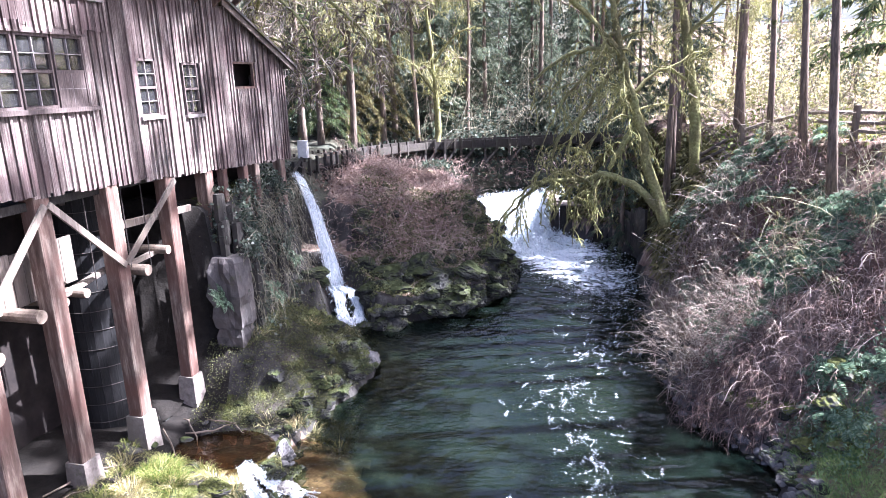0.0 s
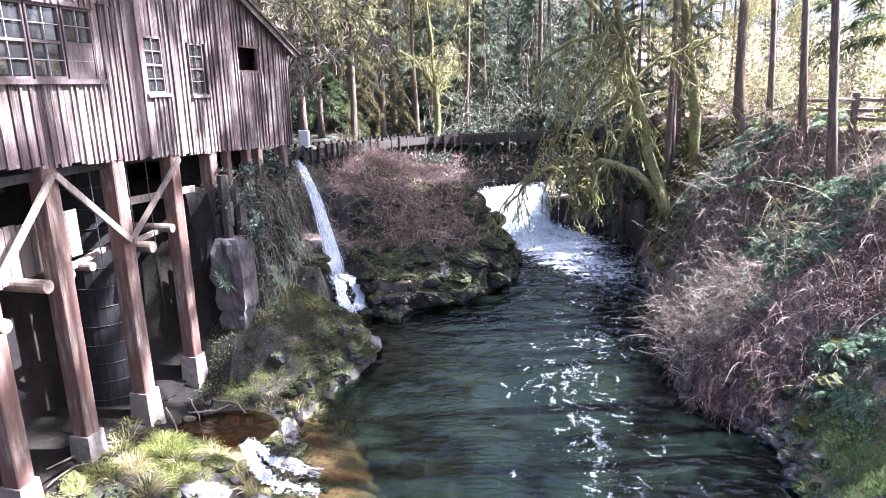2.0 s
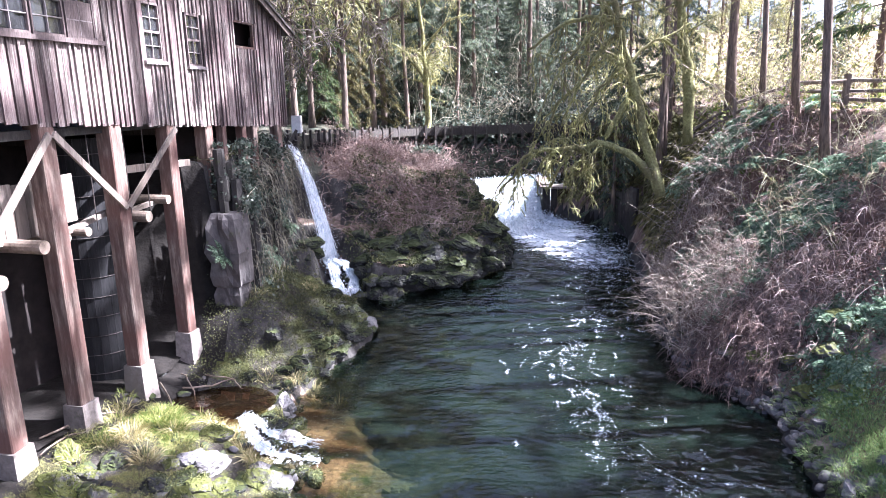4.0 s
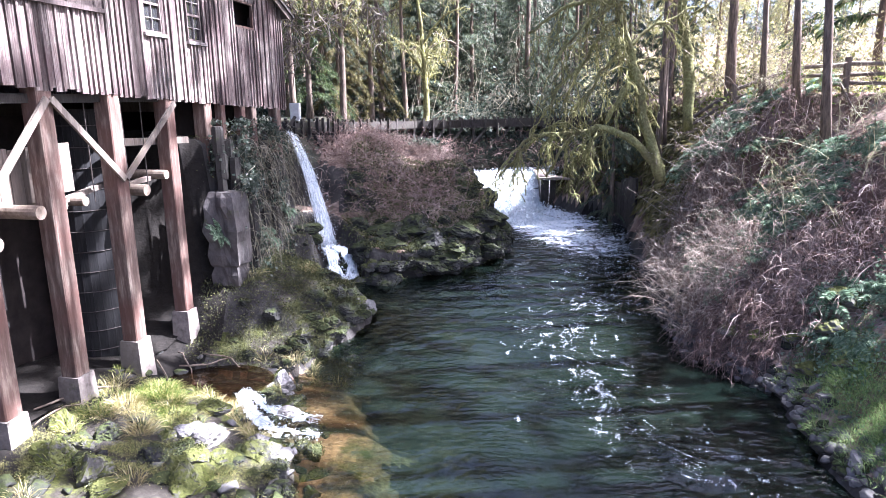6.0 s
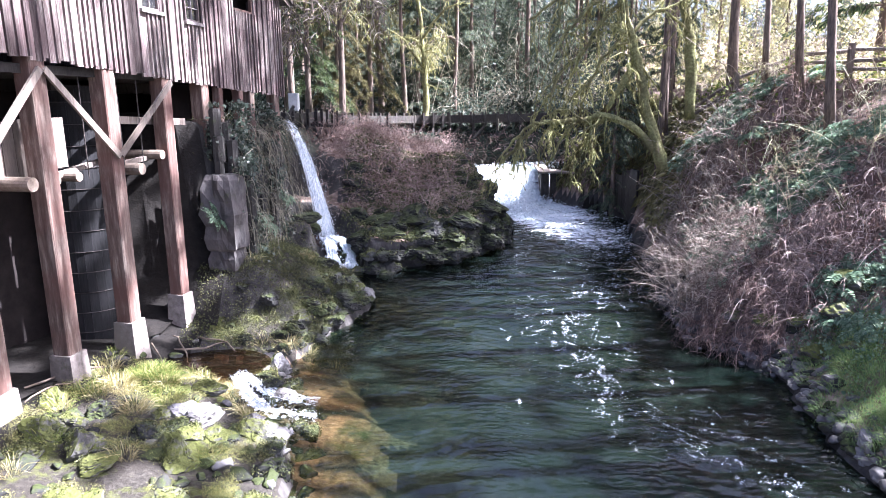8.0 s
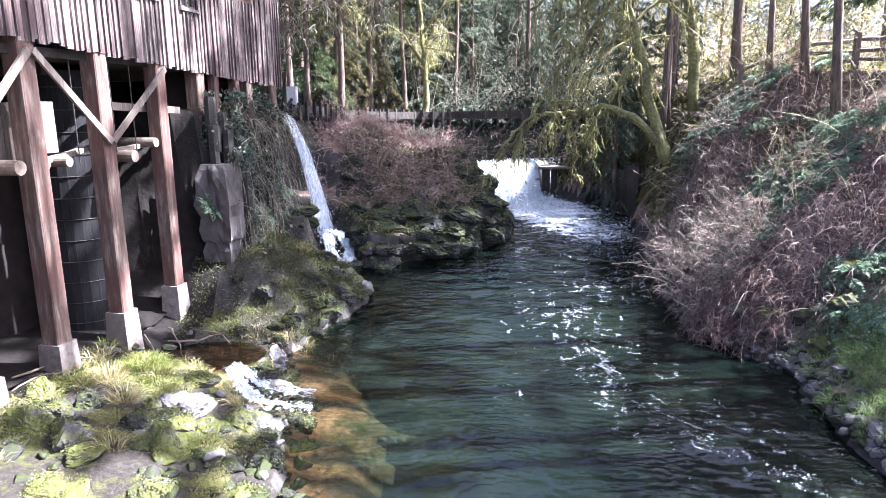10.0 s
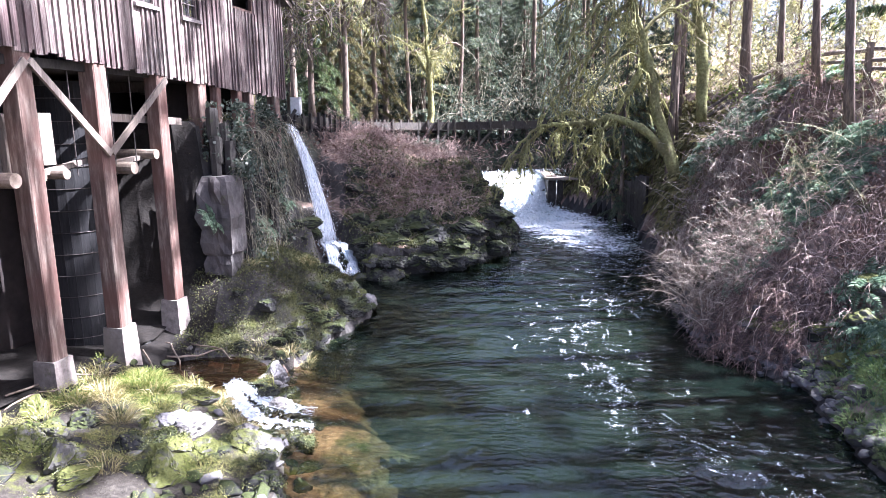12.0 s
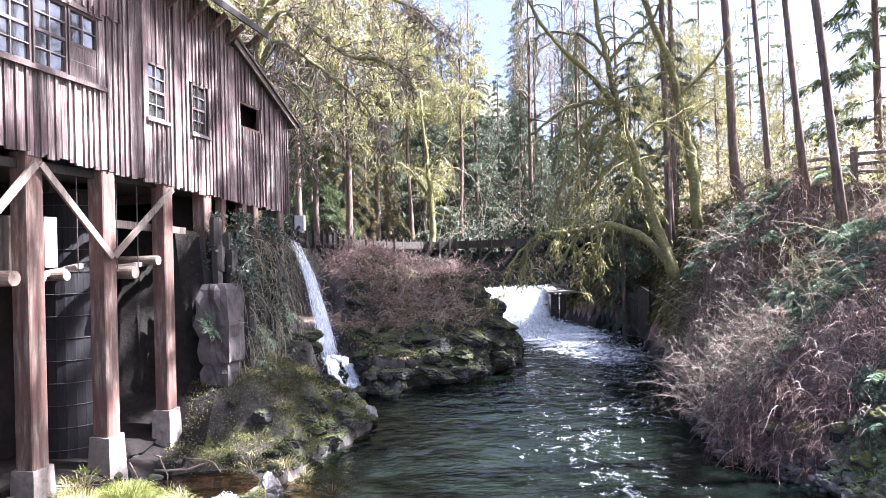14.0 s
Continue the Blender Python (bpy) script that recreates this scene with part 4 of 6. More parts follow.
def plank_screen():
    p = thing("plank_screen", "pale vertical plank screen behind the posts", "boarding", on_wall(8.6, 4.2, -0.6))
    y, rnd = 8.2, random.Random(2)
    while y < 11.6:
        w = rnd.uniform(0.2, 0.3)
        part("plank", slab(y + 0.006, y + w - 0.006, 4.0 + rnd.uniform(-0.03, 0.03) + 0.06 * (y - 8), 5.1 + rnd.uniform(-0.03, 0.03), -0.64, -0.60), GREY_WOOD, p)
        y += w
    part("rail", slab(8.2, 11.7, 4.25, 4.35, -0.70, -0.645), GREY_WOOD, p)


plank_screen()


# added near-black sheet that paints the shade below the mill floor
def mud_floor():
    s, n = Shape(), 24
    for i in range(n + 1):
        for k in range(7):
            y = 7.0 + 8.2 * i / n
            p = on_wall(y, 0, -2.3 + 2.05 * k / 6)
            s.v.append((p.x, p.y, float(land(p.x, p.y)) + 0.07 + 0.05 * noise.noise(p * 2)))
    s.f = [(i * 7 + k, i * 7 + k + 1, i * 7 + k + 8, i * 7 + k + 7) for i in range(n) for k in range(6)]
    solid("mud_floor", s, MUD_AND_SHADE, "added near-black mud sheet standing for the shade under the mill", "mud", kind="structure", smooth=True)


mud_floor()


def penstock():
    c = Vector((wall_x(13.0) - 1.37, 13.28, 0.0))
    p = thing("penstock", "black wooden-stave water pipe bound with steel hoops", "pipe", c)
    r, n = 0.66, 26
    for k in range(n):
        a0, a1 = 2 * math.pi * (k + 0.008) / n, 2 * math.pi * (k + 0.992) / n
        s = Shape()
        pts = [c + Vector((math.cos(a) * q, math.sin(a) * q, z)) for z in (-0.2, 5.7) for a, q in ((a0, r), (a1, r), (a1, r - 0.06), (a0, r - 0.06))]
        s.add(pts, [(3, 2, 1, 0), (4, 5, 6, 7), (0, 1, 5, 4), (1, 2, 6, 5), (2, 3, 7, 6), (3, 0, 4, 7)])
        part("stave", s, STAVE, p)
    for k in range(13):
        z = 0.35 + 0.42 * k
        ring = [c + Vector((math.cos(a) * (r + 0.008), math.sin(a) * (r + 0.008), z)) for a in np.linspace(0, 2 * math.pi, 33)]
        part("hoop", Shape().tube(ring, 0.008, 5, False), STEEL, p, "thin steel hoop")


penstock()


def pier():
    p = thing("stone_pier", "stout cracked grey stone pier on basalt under the mill corner", "pier", (-5.35, 15.4, 0.2))
    m = Matrix((ALONG, OUT, UP)).transposed().to_4x4()
    m.translation = Vector((-5.35, 15.4, 0))
    n, sides = 20, {"base": [(0.2, 0.38), (0.6, 0.33), (1.0, 0.31), (1.4, 0.29), (1.7, 0.33), (1.9, 0.3)],
                    "block": [(1.9, 0.33), (1.96, 0.40), (2.2, 0.41), (2.5, 0.39), (2.8, 0.41), (3.1, 0.38), (3.4, 0.39), (3.6, 0.36), (3.72, 0.29)]}
    for name, rows in sides.items():
        s = Shape()
        for z, r in rows:
            for k in range(n):
                a = 2 * math.pi * k / n + 0.16
                q = Vector((math.cos(a), math.sin(a), 0))
                q = q / max(abs(q.x), abs(q.y)) ** 0.85 * r
                w = noise.noise(Vector((q.x * 4, q.y * 4, z * 1.7))) * 0.3 + noise.noise(Vector((q.x * 12, q.y * 12, z * 6))) * 0.14
                s.v.append(tuple(m @ Vector((q.x * (1 + w), q.y * (1 + w), z))))
        s.f += [(i * n + k, i * n + (k + 1) % n, (i + 1) * n + (k + 1) % n, (i + 1) * n + k) for i in range(len(rows) - 1) for k in range(n)]
        s.f += [tuple(range(n))[::-1], tuple(range((len(rows) - 1) * n, len(rows) * n))]
        part(name, s, PIER_STONE, p)


pier()


def basalt_cliff():
    """Broken basalt columns that face the cliff between the pier and the jet."""
    c = thing("basalt_cliff", "dark cracked basalt cliff hung with vines below the mill", "cliff", (-5.0, 18.0, 1.0))
    rnd = random.Random(12)
    for row in range(2):
        y = 15.9 - 0.6 * row
        while y < 21.3:
            w = rnd.uniform(0.2, 0.48)
            x = -5.15 - 0.3 * row + 0.16 * math.sin(y * 2.1) + rnd.uniform(-0.16, 0.16) - 0.3 * float(ease(20.0, 21.5, y))
            z = 0.5 + 0.1 * (y - 15)
            top = (rnd.uniform(1.6, 3.9) if row == 0 else rnd.uniform(3.9, 4.7)) - (1.3 if row == 0 and y > 20 else 0)
            while z < top:
                h = rnd.uniform(0.3, 0.95)
                n, s = rnd.randint(5, 7), Shape()
                jx, jy, tw = rnd.uniform(-0.07, 0.07), rnd.uniform(-0.06, 0.06), rnd.uniform(0, 6)
                for zz, k in ((z - 0.05, 0.92), (z + 0.06, 1.0), (z + h - 0.08, 0.98), (z + h, 0.86)):
                    for q in range(n):
                        a = tw + 2 * math.pi * q / n
                        r = w * 0.62 * k * (1 + 0.16 * math.sin(5 * a + tw))
                        s.v.append((x + jx + math.cos(a) * r * 0.8, y + w / 2 + jy + math.sin(a) * r, zz + 0.03 * math.sin(3 * a + z)))
                s.f = [(i * n + q, i * n + (q + 1) % n, (i + 1) * n + (q + 1) % n, (i + 1) * n + q) for i in range(3) for q in range(n)]
                s.f += [tuple(range(n))[::-1], tuple(range(3 * n, 4 * n))]
                part("column", s, CLIFF, c)
                z += h
            y += w * 0.9


basalt_cliff()


# ---- falls ----
chute("waterfall", [(-5.25, 22.35, 4.72), (-4.95, 22.0, 4.45), (-4.5, 21.5, 3.6), (-4.05, 21.0, 2.2), (-3.8, 20.75, 1.1)], [0.16, 0.22, 0.34, 0.5, 0.7],
      "white jet of water falling from the flume's spout", rng, 0.06, 420, 9000, 0.006, 1.0, 0.1, 0.0, 0.0)
chute("cascade", [(-3.9, 20.85, 1.12), (-3.65, 20.4, 0.95), (-3.55, 20.05, 0.6), (-3.4, 19.6, 0.45), (-3.2, 19.0, 0.37)], [0.5, 0.42, 0.3, 0.3, 0.5],
      "foaming cascade over dark rocks below the jet", rng, 0.045, 90, 1500, 0.015, 1.0, 0.6, 0.0, 0.1)
chute("cascade", [(-3.7, 20.75, 1.1), (-3.2, 20.5, 0.98), (-3.0, 20.15, 0.62), (-2.95, 19.7, 0.45), (-2.85, 19.2, 0.39)], [0.4, 0.36, 0.26, 0.3, 0.5],
      "foaming cascade over dark rocks below the jet", rng, 0.045, 80, 1300, 0.015, 1.0, 0.6, 0.0, 0.1)
chute("weir_fall", [(3.1, 30.6, 2.47), (3.0, 29.4, 2.3), (3.0, 28.5, 1.75), (3.1, 27.7, 1.42), (3.3, 26.9, 1.24), (3.6, 26.1, 1.10), (4.1, 25.1, 1.0)], [4.4, 4.0, 3.6, 3.1, 3.1, 3.3, 3.3],
      "broad white fall tumbling over a low weir", rng, 0.09, 14, 24000, 0.02, 0.97, 0.98, 1.5, 0.5)
chute("foam_apron", [(3.5, 26.4, 1.12), (4.1, 25.0, 0.98), (4.7, 23.8, 0.86), (5.2, 22.6, 0.74), (5.5, 21.4, 0.62)], [3.2, 3.2, 3.0, 2.6, 2.2],
      "lacy white foam spreading on the water below the weir", rng, 0.02, 6, 5000, 0.008, 1.0, 0.95, 0.0, -0.45, 2.6)
chute("shore_cascade", [(-4.3, 12.1, 0.05), (-4.0, 11.9, 0.03), (-3.7, 11.65, -0.1), (-3.3, 11.4, -0.16), (-2.6, 11.2, -0.17)], [0.16, 0.22, 0.26, 0.36, 0.3],
      "small white cascade spilling from a side pool", rng, 0.03, 16, 900, 0.005, 1.0, 0.9, 0.0, 0.1, 2.4)
chute("shore_cascade", [(-4.35, 12.0, 0.05), (-4.1, 11.6, 0.02), (-3.85, 11.25, -0.08), (-3.4, 10.85, -0.15), (-2.5, 10.6, -0.16)], [0.16, 0.26, 0.3, 0.42, 0.36],
      "small white cascade spilling from a side pool", rng, 0.03, 16, 1000, 0.005, 1.0, 0.9, 0.0, 0.1, 2.4)


# ---- the old flume ----
FLUME = [Vector(p) for p in ((-5.9, 22.7, 4.85), (-5.2, 24.6, 4.9), (-4.5, 28.0, 4.72), (-3.5, 30.2, 4.65), (-1.8, 32.6, 4.62), (0.6, 33.3, 4.62), (3.0, 33.4, 4.65), (6.5, 33.6, 4.7), (11, 34.0, 4.8))]


def flume():
    f = thing("flume", "dark weathered timber flume on trestle legs behind the falls", "flume", FLUME[0] - UP)
    pts = []
    for a, b in zip(FLUME, FLUME[1:]):
        n = max(2, round((b - a).length / 0.55))
        pts += [a.lerp(b, k / n) for k in range(n)]
    pts.append(FLUME[-1])
    for a, b in zip(pts[::4], pts[4::4] + [pts[-1]]):
        if (b - a).length < 0.05:
            continue
        side = (b - a).normalized().cross(UP)
        for s in (-0.55, 0.55):
            part("side_plank", Shape().beam(a + side * s, b + side * s, 0.06, 0.34), DARK_WOOD, f)
        part("bottom_plank", Shape().beam(a - UP * 0.2, b - UP * 0.2, 1.05, 0.05), DARK_WOOD, f)
    for i, p in enumerate(pts[:-1]):
        side = (pts[i + 1] - p).normalized().cross(UP)
        for s in (-0.63, 0.63):
            part("upright", Shape().beam(p + side * s - UP * 0.35, p + side * s + UP * 0.3, 0.09, 0.09, side), DARK_WOOD, f)
        part("cross_tie", Shape().beam(p - side * 0.68 - UP * 0.3, p + side * 0.68 - UP * 0.3, 0.1, 0.1), DARK_WOOD, f)
        if i % 2 == 0:
            for s in (-0.5, 0.5):
                g = p + side * s * 1.5
                z = float(land(g.x, g.y))
                part("leg", Shape().beam((g.x, g.y, z - 0.2), p + side * s - UP * 0.35, 0.11, 0.11, side), DARK_WOOD, f)
            part("trestle_brace", Shape().beam(p + side * 0.7 - UP * 0.95, pts[i + 1] + side * 0.6 - UP * 0.3, 0.06, 0.1), DARK_WOOD, f)


flume()


def spout():
    s = thing("spout", "dark timber spout box that spills the jet", "spout", (-5.4, 22.6, 4.6))
    a, b = Vector((-5.75, 22.85, 4.9)), Vector((-5.2, 22.3, 4.72))
    side = (b - a).normalized().cross(UP)
    part("bottom_plank", Shape().beam(a - UP * 0.12, b - UP * 0.12, 0.5, 0.06), DARK_WOOD, s)
    for k in (-0.26, 0.26):
        part("side_plank", Shape().beam(a + side * k, b + side * k, 0.06, 0.42), DARK_WOOD, s)
    part("lever", Shape().beam((-5.35, 22.35, 4.75), (-5.0, 22.5, 5.3), 0.08, 0.1), DARK_WOOD, s)


spout()


def meter_box():
    b = thing("box", "small white painted box beside the flume", "box", (-5.28, 23.95, 4.8))
    z = float(land(-5.28, 23.95))
    part("stand", Shape().box((-5.36, 23.87, z - 0.1), (-5.2, 24.03, 5.12)), DARK_WOOD, b)
    part("case", Shape().box((-5.46, 23.8, 5.12), (-5.1, 24.1, 5.74), None, 0.04), BOX_PAINT, b)


meter_box()


def weir_wall():
    w = thing("retaining_wall", "dark wet timber crib wall beside the weir", "wall", (4.9, 27.6, 1.5))
    rnd = random.Random(8)
    line = [Vector((4.75, 30.5, 0)), Vector((4.45, 27.6, 0)), Vector((5.9, 27.3, 0)), Vector((6.95, 25.7, 0)), Vector((7.35, 23.8, 0))]
    for a, b in zip(line, line[1:]):
        n = round((b - a).length / 0.28)
        for k in range(n):
            p = a.lerp(b, (k + 0.5) / n)
            top = 2.4 + 0.5 * ease(26.0, 24.0, p.y) + rnd.uniform(-0.06, 0.06)
            q = Vector((p.x, p.y, 0.6))
            part("plank", Shape().beam(q, Vector((p.x, p.y, top)), 0.27, 0.1, (b - a).normalized().cross(UP)), DARK_WOOD, w)
    part("cap", Shape().beam((4.8, 30.6, 2.5), (4.5, 27.5, 2.5), 0.5, 0.07), GREY_WOOD, w)
    part("cap", Shape().beam((4.3, 27.65, 2.5), (6.0, 27.3, 2.5), 0.9, 0.07), GREY_WOOD, w)


weir_wall()


# ---- rocks ----
def rock_mesh(name, seed, material, squash=0.6, cuts=7, level=3):
    """A boulder: an icosphere cut by random planes and roughened."""
    rnd = random.Random(seed)
    bm = bmesh.new()
    bmesh.ops.create_icosphere(bm, subdivisions=level, radius=1.0)
    planes = [(Vector((rnd.uniform(-1, 1), rnd.uniform(-1, 1), rnd.uniform(-0.6, 1))).normalized(), rnd.uniform(0.5, 0.85)) for _ in range(cuts)]
    off = Vector((seed * 3.1, seed * 1.7, 0))
    for v in bm.verts:
        p = v.co.copy()
        for n, d in planes:
            e = p.dot(n) - d
            if e > 0:
                p -= n * e * 0.98
        rift = abs(noise.noise(p * 2.4 + off)) + 0.5 * abs(noise.noise(p * 5.3 - off))
        p += p.normalized() * (0.14 * noise.noise(p * 1.9 + off) - 0.42 * max(0.0, 0.16 - rift) + 0.10 * noise.noise(p * 5.5 + off) + 0.07 * noise.noise(p * 12 + off))
        v.co = Vector((p.x, p.y, p.z * squash))
    me = bpy.data.meshes.new(name)
    bm.to_mesh(me)
    bm.free()
    me.materials.append(material)
    return me


ROCKS = {kind: [rock_mesh("rock", 10 * i + k, mat, sq, 9, 4) for k, sq in enumerate((0.55, 0.7, 0.5, 0.85, 0.62, 0.45))]
         for i, (kind, mat) in enumerate((("dark", ROCK), ("pale", ROCK_PALE), ("moss", ROCK_MOSS)))}
PEBBLES = {kind: [rock_mesh("stone", 10 * i + k, mat, sq, 10, 3) for k, sq in enumerate((0.6, 0.75, 0.5))] for i, (kind, mat) in enumerate((("dark", ROCK), ("pale", ROCK_PALE), ("moss", ROCK_MOSS)))}
ROCK_LABEL = {"dark": "dark wet basalt boulder with a little moss", "pale": "pale grey shore stone at the waterline", "moss": "rounded rock thick with yellow-green moss"}


MOSSY = []
SMALL = {"dark": [], "pale": [], "moss": []}


def rock(x, y, r, kind, rnd, sink=0.35, z=None):
    if r < 0.2 and kind == "moss":
        kind = "dark"
    me = rnd.choice(PEBBLES[kind] if r < 0.2 else ROCKS[kind])
    z = float(land(x, y)) if z is None else z
    place = Matrix.LocRotScale((x, y, z + r * (0.5 - sink)), Euler((rnd.uniform(-0.3, 0.3), rnd.uniform(-0.3, 0.3), rnd.uniform(0, 6.3))),
                                         (r * rnd.uniform(0.8, 1.25), r * rnd.uniform(0.8, 1.2), r * rnd.uniform(0.8, 1.1)))
    if r < 0.2:
        SMALL[kind].append((me, place))
        return None
    ob = new("rock", me)
    ob.matrix_basis = place
    # places on the upper faces where moss takes hold
    if kind != "pale" and x < 3:
        co = np.empty(len(me.vertices) * 3, np.float32)
        me.vertices.foreach_get("co", co)
        co = co.reshape(-1, 3)
        co = co[co[:, 2] > 0.12]
        m = np.array(place)
        MOSSY.append(co @ m[:3, :3].T + m[:3, 3])
    return tagged(ob, ROCK_LABEL[kind], "rock", kind + " rocks")


def rocks():
    rnd = random.Random(21)
    # foreground shore by the mill
    for x, y, r, kind in ((-4.35, 9.9, 0.34, "pale"), (-4.6, 10.2, 0.3, "pale"), (-6.3, 8.9, 0.34, "moss"), (-5.6, 8.6, 0.38, "moss"), (-3.4, 10.25, 0.36, "moss"),
                          (-3.7, 10.6, 0.3, "moss"), (-3.3, 9.7, 0.3, "moss"), (-3.9, 9.4, 0.33, "moss"), (-3.55, 11.25, 0.22, "dark"), (-3.6, 12.0, 0.3, "dark"), (-4.2, 11.2, 0.26, "dark"),
                          (-4.5, 11.0, 0.28, "moss"), (-4.9, 9.3, 0.28, "dark"), (-5.0, 10.7, 0.22, "moss"), (-4.2, 8.7, 0.38, "moss"), (-5.9, 9.7, 0.3, "dark"),
                          (-6.6, 9.8, 0.3, "moss"), (-5.2, 8.2, 0.34, "moss"), (-3.0, 9.2, 0.25, "dark"), (-3.6, 12.6, 0.35, "pale"), (-4.2, 12.7, 0.3, "dark")):
        rock(x, y, r, kind, rnd)
    for _ in range(150):
        y = rnd.uniform(7.3, 13.5)
        x = float(np.interp(y, LEFT_Y, LEFT_X)) - rnd.gauss(0.05, 0.22)
        rock(x, y, 0.05 + 0.2 * rnd.random() ** 2, rnd.choice(("pale", "dark", "dark")), rnd)
    for _ in range(60):
        y = rnd.uniform(8.3, 13.5)
        x = float(np.interp(y, LEFT_Y, LEFT_X)) - rnd.uniform(-0.15, 3.2)
        rock(x, y, rnd.uniform(0.07, 0.2), rnd.choice(("moss", "dark", "pale", "dark")), rnd)
    for _ in range(50):
        x, y = rnd.uniform(-6.6, -2.9), rnd.uniform(7.2, 10.2)
        rock(x, y, rnd.uniform(0.08, 0.24), rnd.choice(("moss", "moss", "dark")), rnd)
    # talus below the cliff and the far side of the cove
    for _ in range(90):
        y = rnd.uniform(13.6, 19.2)
        x = float(np.interp(y, LEFT_Y, LEFT_X)) - abs(rnd.gauss(0.1, 0.9))
        rock(x, y, rnd.uniform(0.08, 0.34), rnd.choice(("dark", "dark", "dark", "moss")), rnd)
    rock(-2.15, 16.55, 0.36, "pale", rnd)
    rock(-2.6, 16.9, 0.4, "dark", rnd)
    # rocky point
    for _ in range(110):
        y = rnd.uniform(19.2, 26.5)
        e = float(np.interp(y, LEFT_Y, LEFT_X))
        x = e - abs(rnd.gauss(0.1, 1.2)) if rnd.random() < 0.75 else rnd.uniform(-3.2, e - 0.3)
        rock(x, y, rnd.uniform(0.12, 0.4), "dark", rnd, 0.5)
    for k in range(60):
        y = 19.1 + 7.0 * (k / 60) ** 1.6
        x = float(np.interp(y, LEFT_Y, LEFT_X)) - rnd.uniform(-0.1, 0.35)
        rock(x, y, 0.16 + 0.5 * rnd.random() ** 2, "dark", rnd, 0.3, float(water_z(y)) + rnd.uniform(-0.15, 0.4))
    for x, y, r in ((-2.6, 20.2, 0.6), (-1.6, 20.0, 0.7), (-0.5, 20.3, 0.7), (0.7, 20.9, 0.7), (1.6, 21.7, 0.6), (-1.9, 20.9, 0.8), (-0.9, 21.2, 0.8), (1.9, 23.0, 0.6),
                    (1.6, 24.3, 0.7), (-4.2, 20.3, 0.45), (-4.3, 19.9, 0.5), (-2.8, 21.3, 0.7), (-3.28, 20.2, 0.3), (-3.3, 19.7, 0.2), (-2.6, 20.0, 0.4)):
        rock(x, y, r * 0.85, "dark", rnd, 0.5)
    # right shore
    for _ in range(420):
        y = rnd.uniform(8.0, 16.5)
        x = float(np.interp(y, RIGHT_Y, RIGHT_X)) + abs(rnd.gauss(0, 0.4)) - 0.12
        rock(x, y, rnd.uniform(0.05, 0.16), rnd.choice(("pale", "pale", "dark")), rnd)
    for x, y, r in ((7.3, 11.9, 0.36), (7.9, 12.3, 0.4), (7.6, 11.2, 0.3), (6.9, 13.2, 0.3), (6.4, 13.7, 0.3), (8.4, 12.6, 0.4), (7.4, 12.7, 0.3)):
        rock(x, y, r, "moss", rnd, 0.25)
    for x, y, r in ((6.6, 11.3, 0.2), (6.8, 10.6, 0.21), (6.55, 9.7, 0.2), (6.95, 11.8, 0.2), (6.4, 9.0, 0.22)):
        rock(x, y, r, "pale", rnd)


rocks()


def small_stones():
    """The countless small stones of each shore, joined."""
    for kind, mat in (("dark", ROCK), ("pale", ROCK_PALE), ("moss", ROCK_MOSS)):
        if not SMALL[kind]:
            continue
        vs, fs, at = [], [], 0
        for me, place in SMALL[kind]:
            co = np.empty(len(me.vertices) * 3, np.float32)
            me.vertices.foreach_get("co", co)
            m = np.array(place)
            vs.append(co.reshape(-1, 3) @ m[:3, :3].T + m[:3, 3])
            tri = np.empty(len(me.polygons) * 3, np.int32)
            me.polygons.foreach_get("vertices", tri)
            fs.append(tri.reshape(-1, 3) + at)
            at += len(me.vertices)
        ob = new("shore_stones", array_mesh("shore_stones", np.concatenate(vs), np.concatenate(fs), mat))
        tagged(ob, {"dark": "small dark stones along the shores", "pale": "small pale grey stones at the waterline", "moss": "small mossy stones on the shore"}[kind], "stones", kind="stuff")


small_stones()


def driftwood():
    rnd = random.Random(16)
    for x0, y0, x1, y1, r in ((-6.35, 12.95, -5.75, 12.3, 0.035), (-6.1, 13.4, -5.5, 12.9, 0.03), (-7.3, 10.2, -6.5, 11.4, 0.04), (-7.0, 9.6, -6.6, 10.6, 0.03), (-6.0, 13.1, -4.9, 13.5, 0.04),
                              (-5.6, 13.5, -4.5, 13.35, 0.03)):
        pts = []
        for k in range(6):
            u = k / 5
            x, y = x0 + (x1 - x0) * u + rnd.uniform(-0.05, 0.05), y0 + (y1 - y0) * u + rnd.uniform(-0.05, 0.05)
            pts.append((x, y, float(land(x, y)) + 0.10 + 0.05 * math.sin(3 * u)))
        solid("driftwood", Shape().tube(pts, [r * 0.55 * q for q in (0.8, 1.0, 1.05, 0.9, 0.7, 0.4)], 7), LOG_END, "bleached stick of driftwood lying on the muddy shore", "driftwood", "driftwood", smooth=True)


driftwood()


# ---- trees ----
def unit(a):
    return a / (np.linalg.norm(a, axis=-1, keepdims=True) + 1e-9)


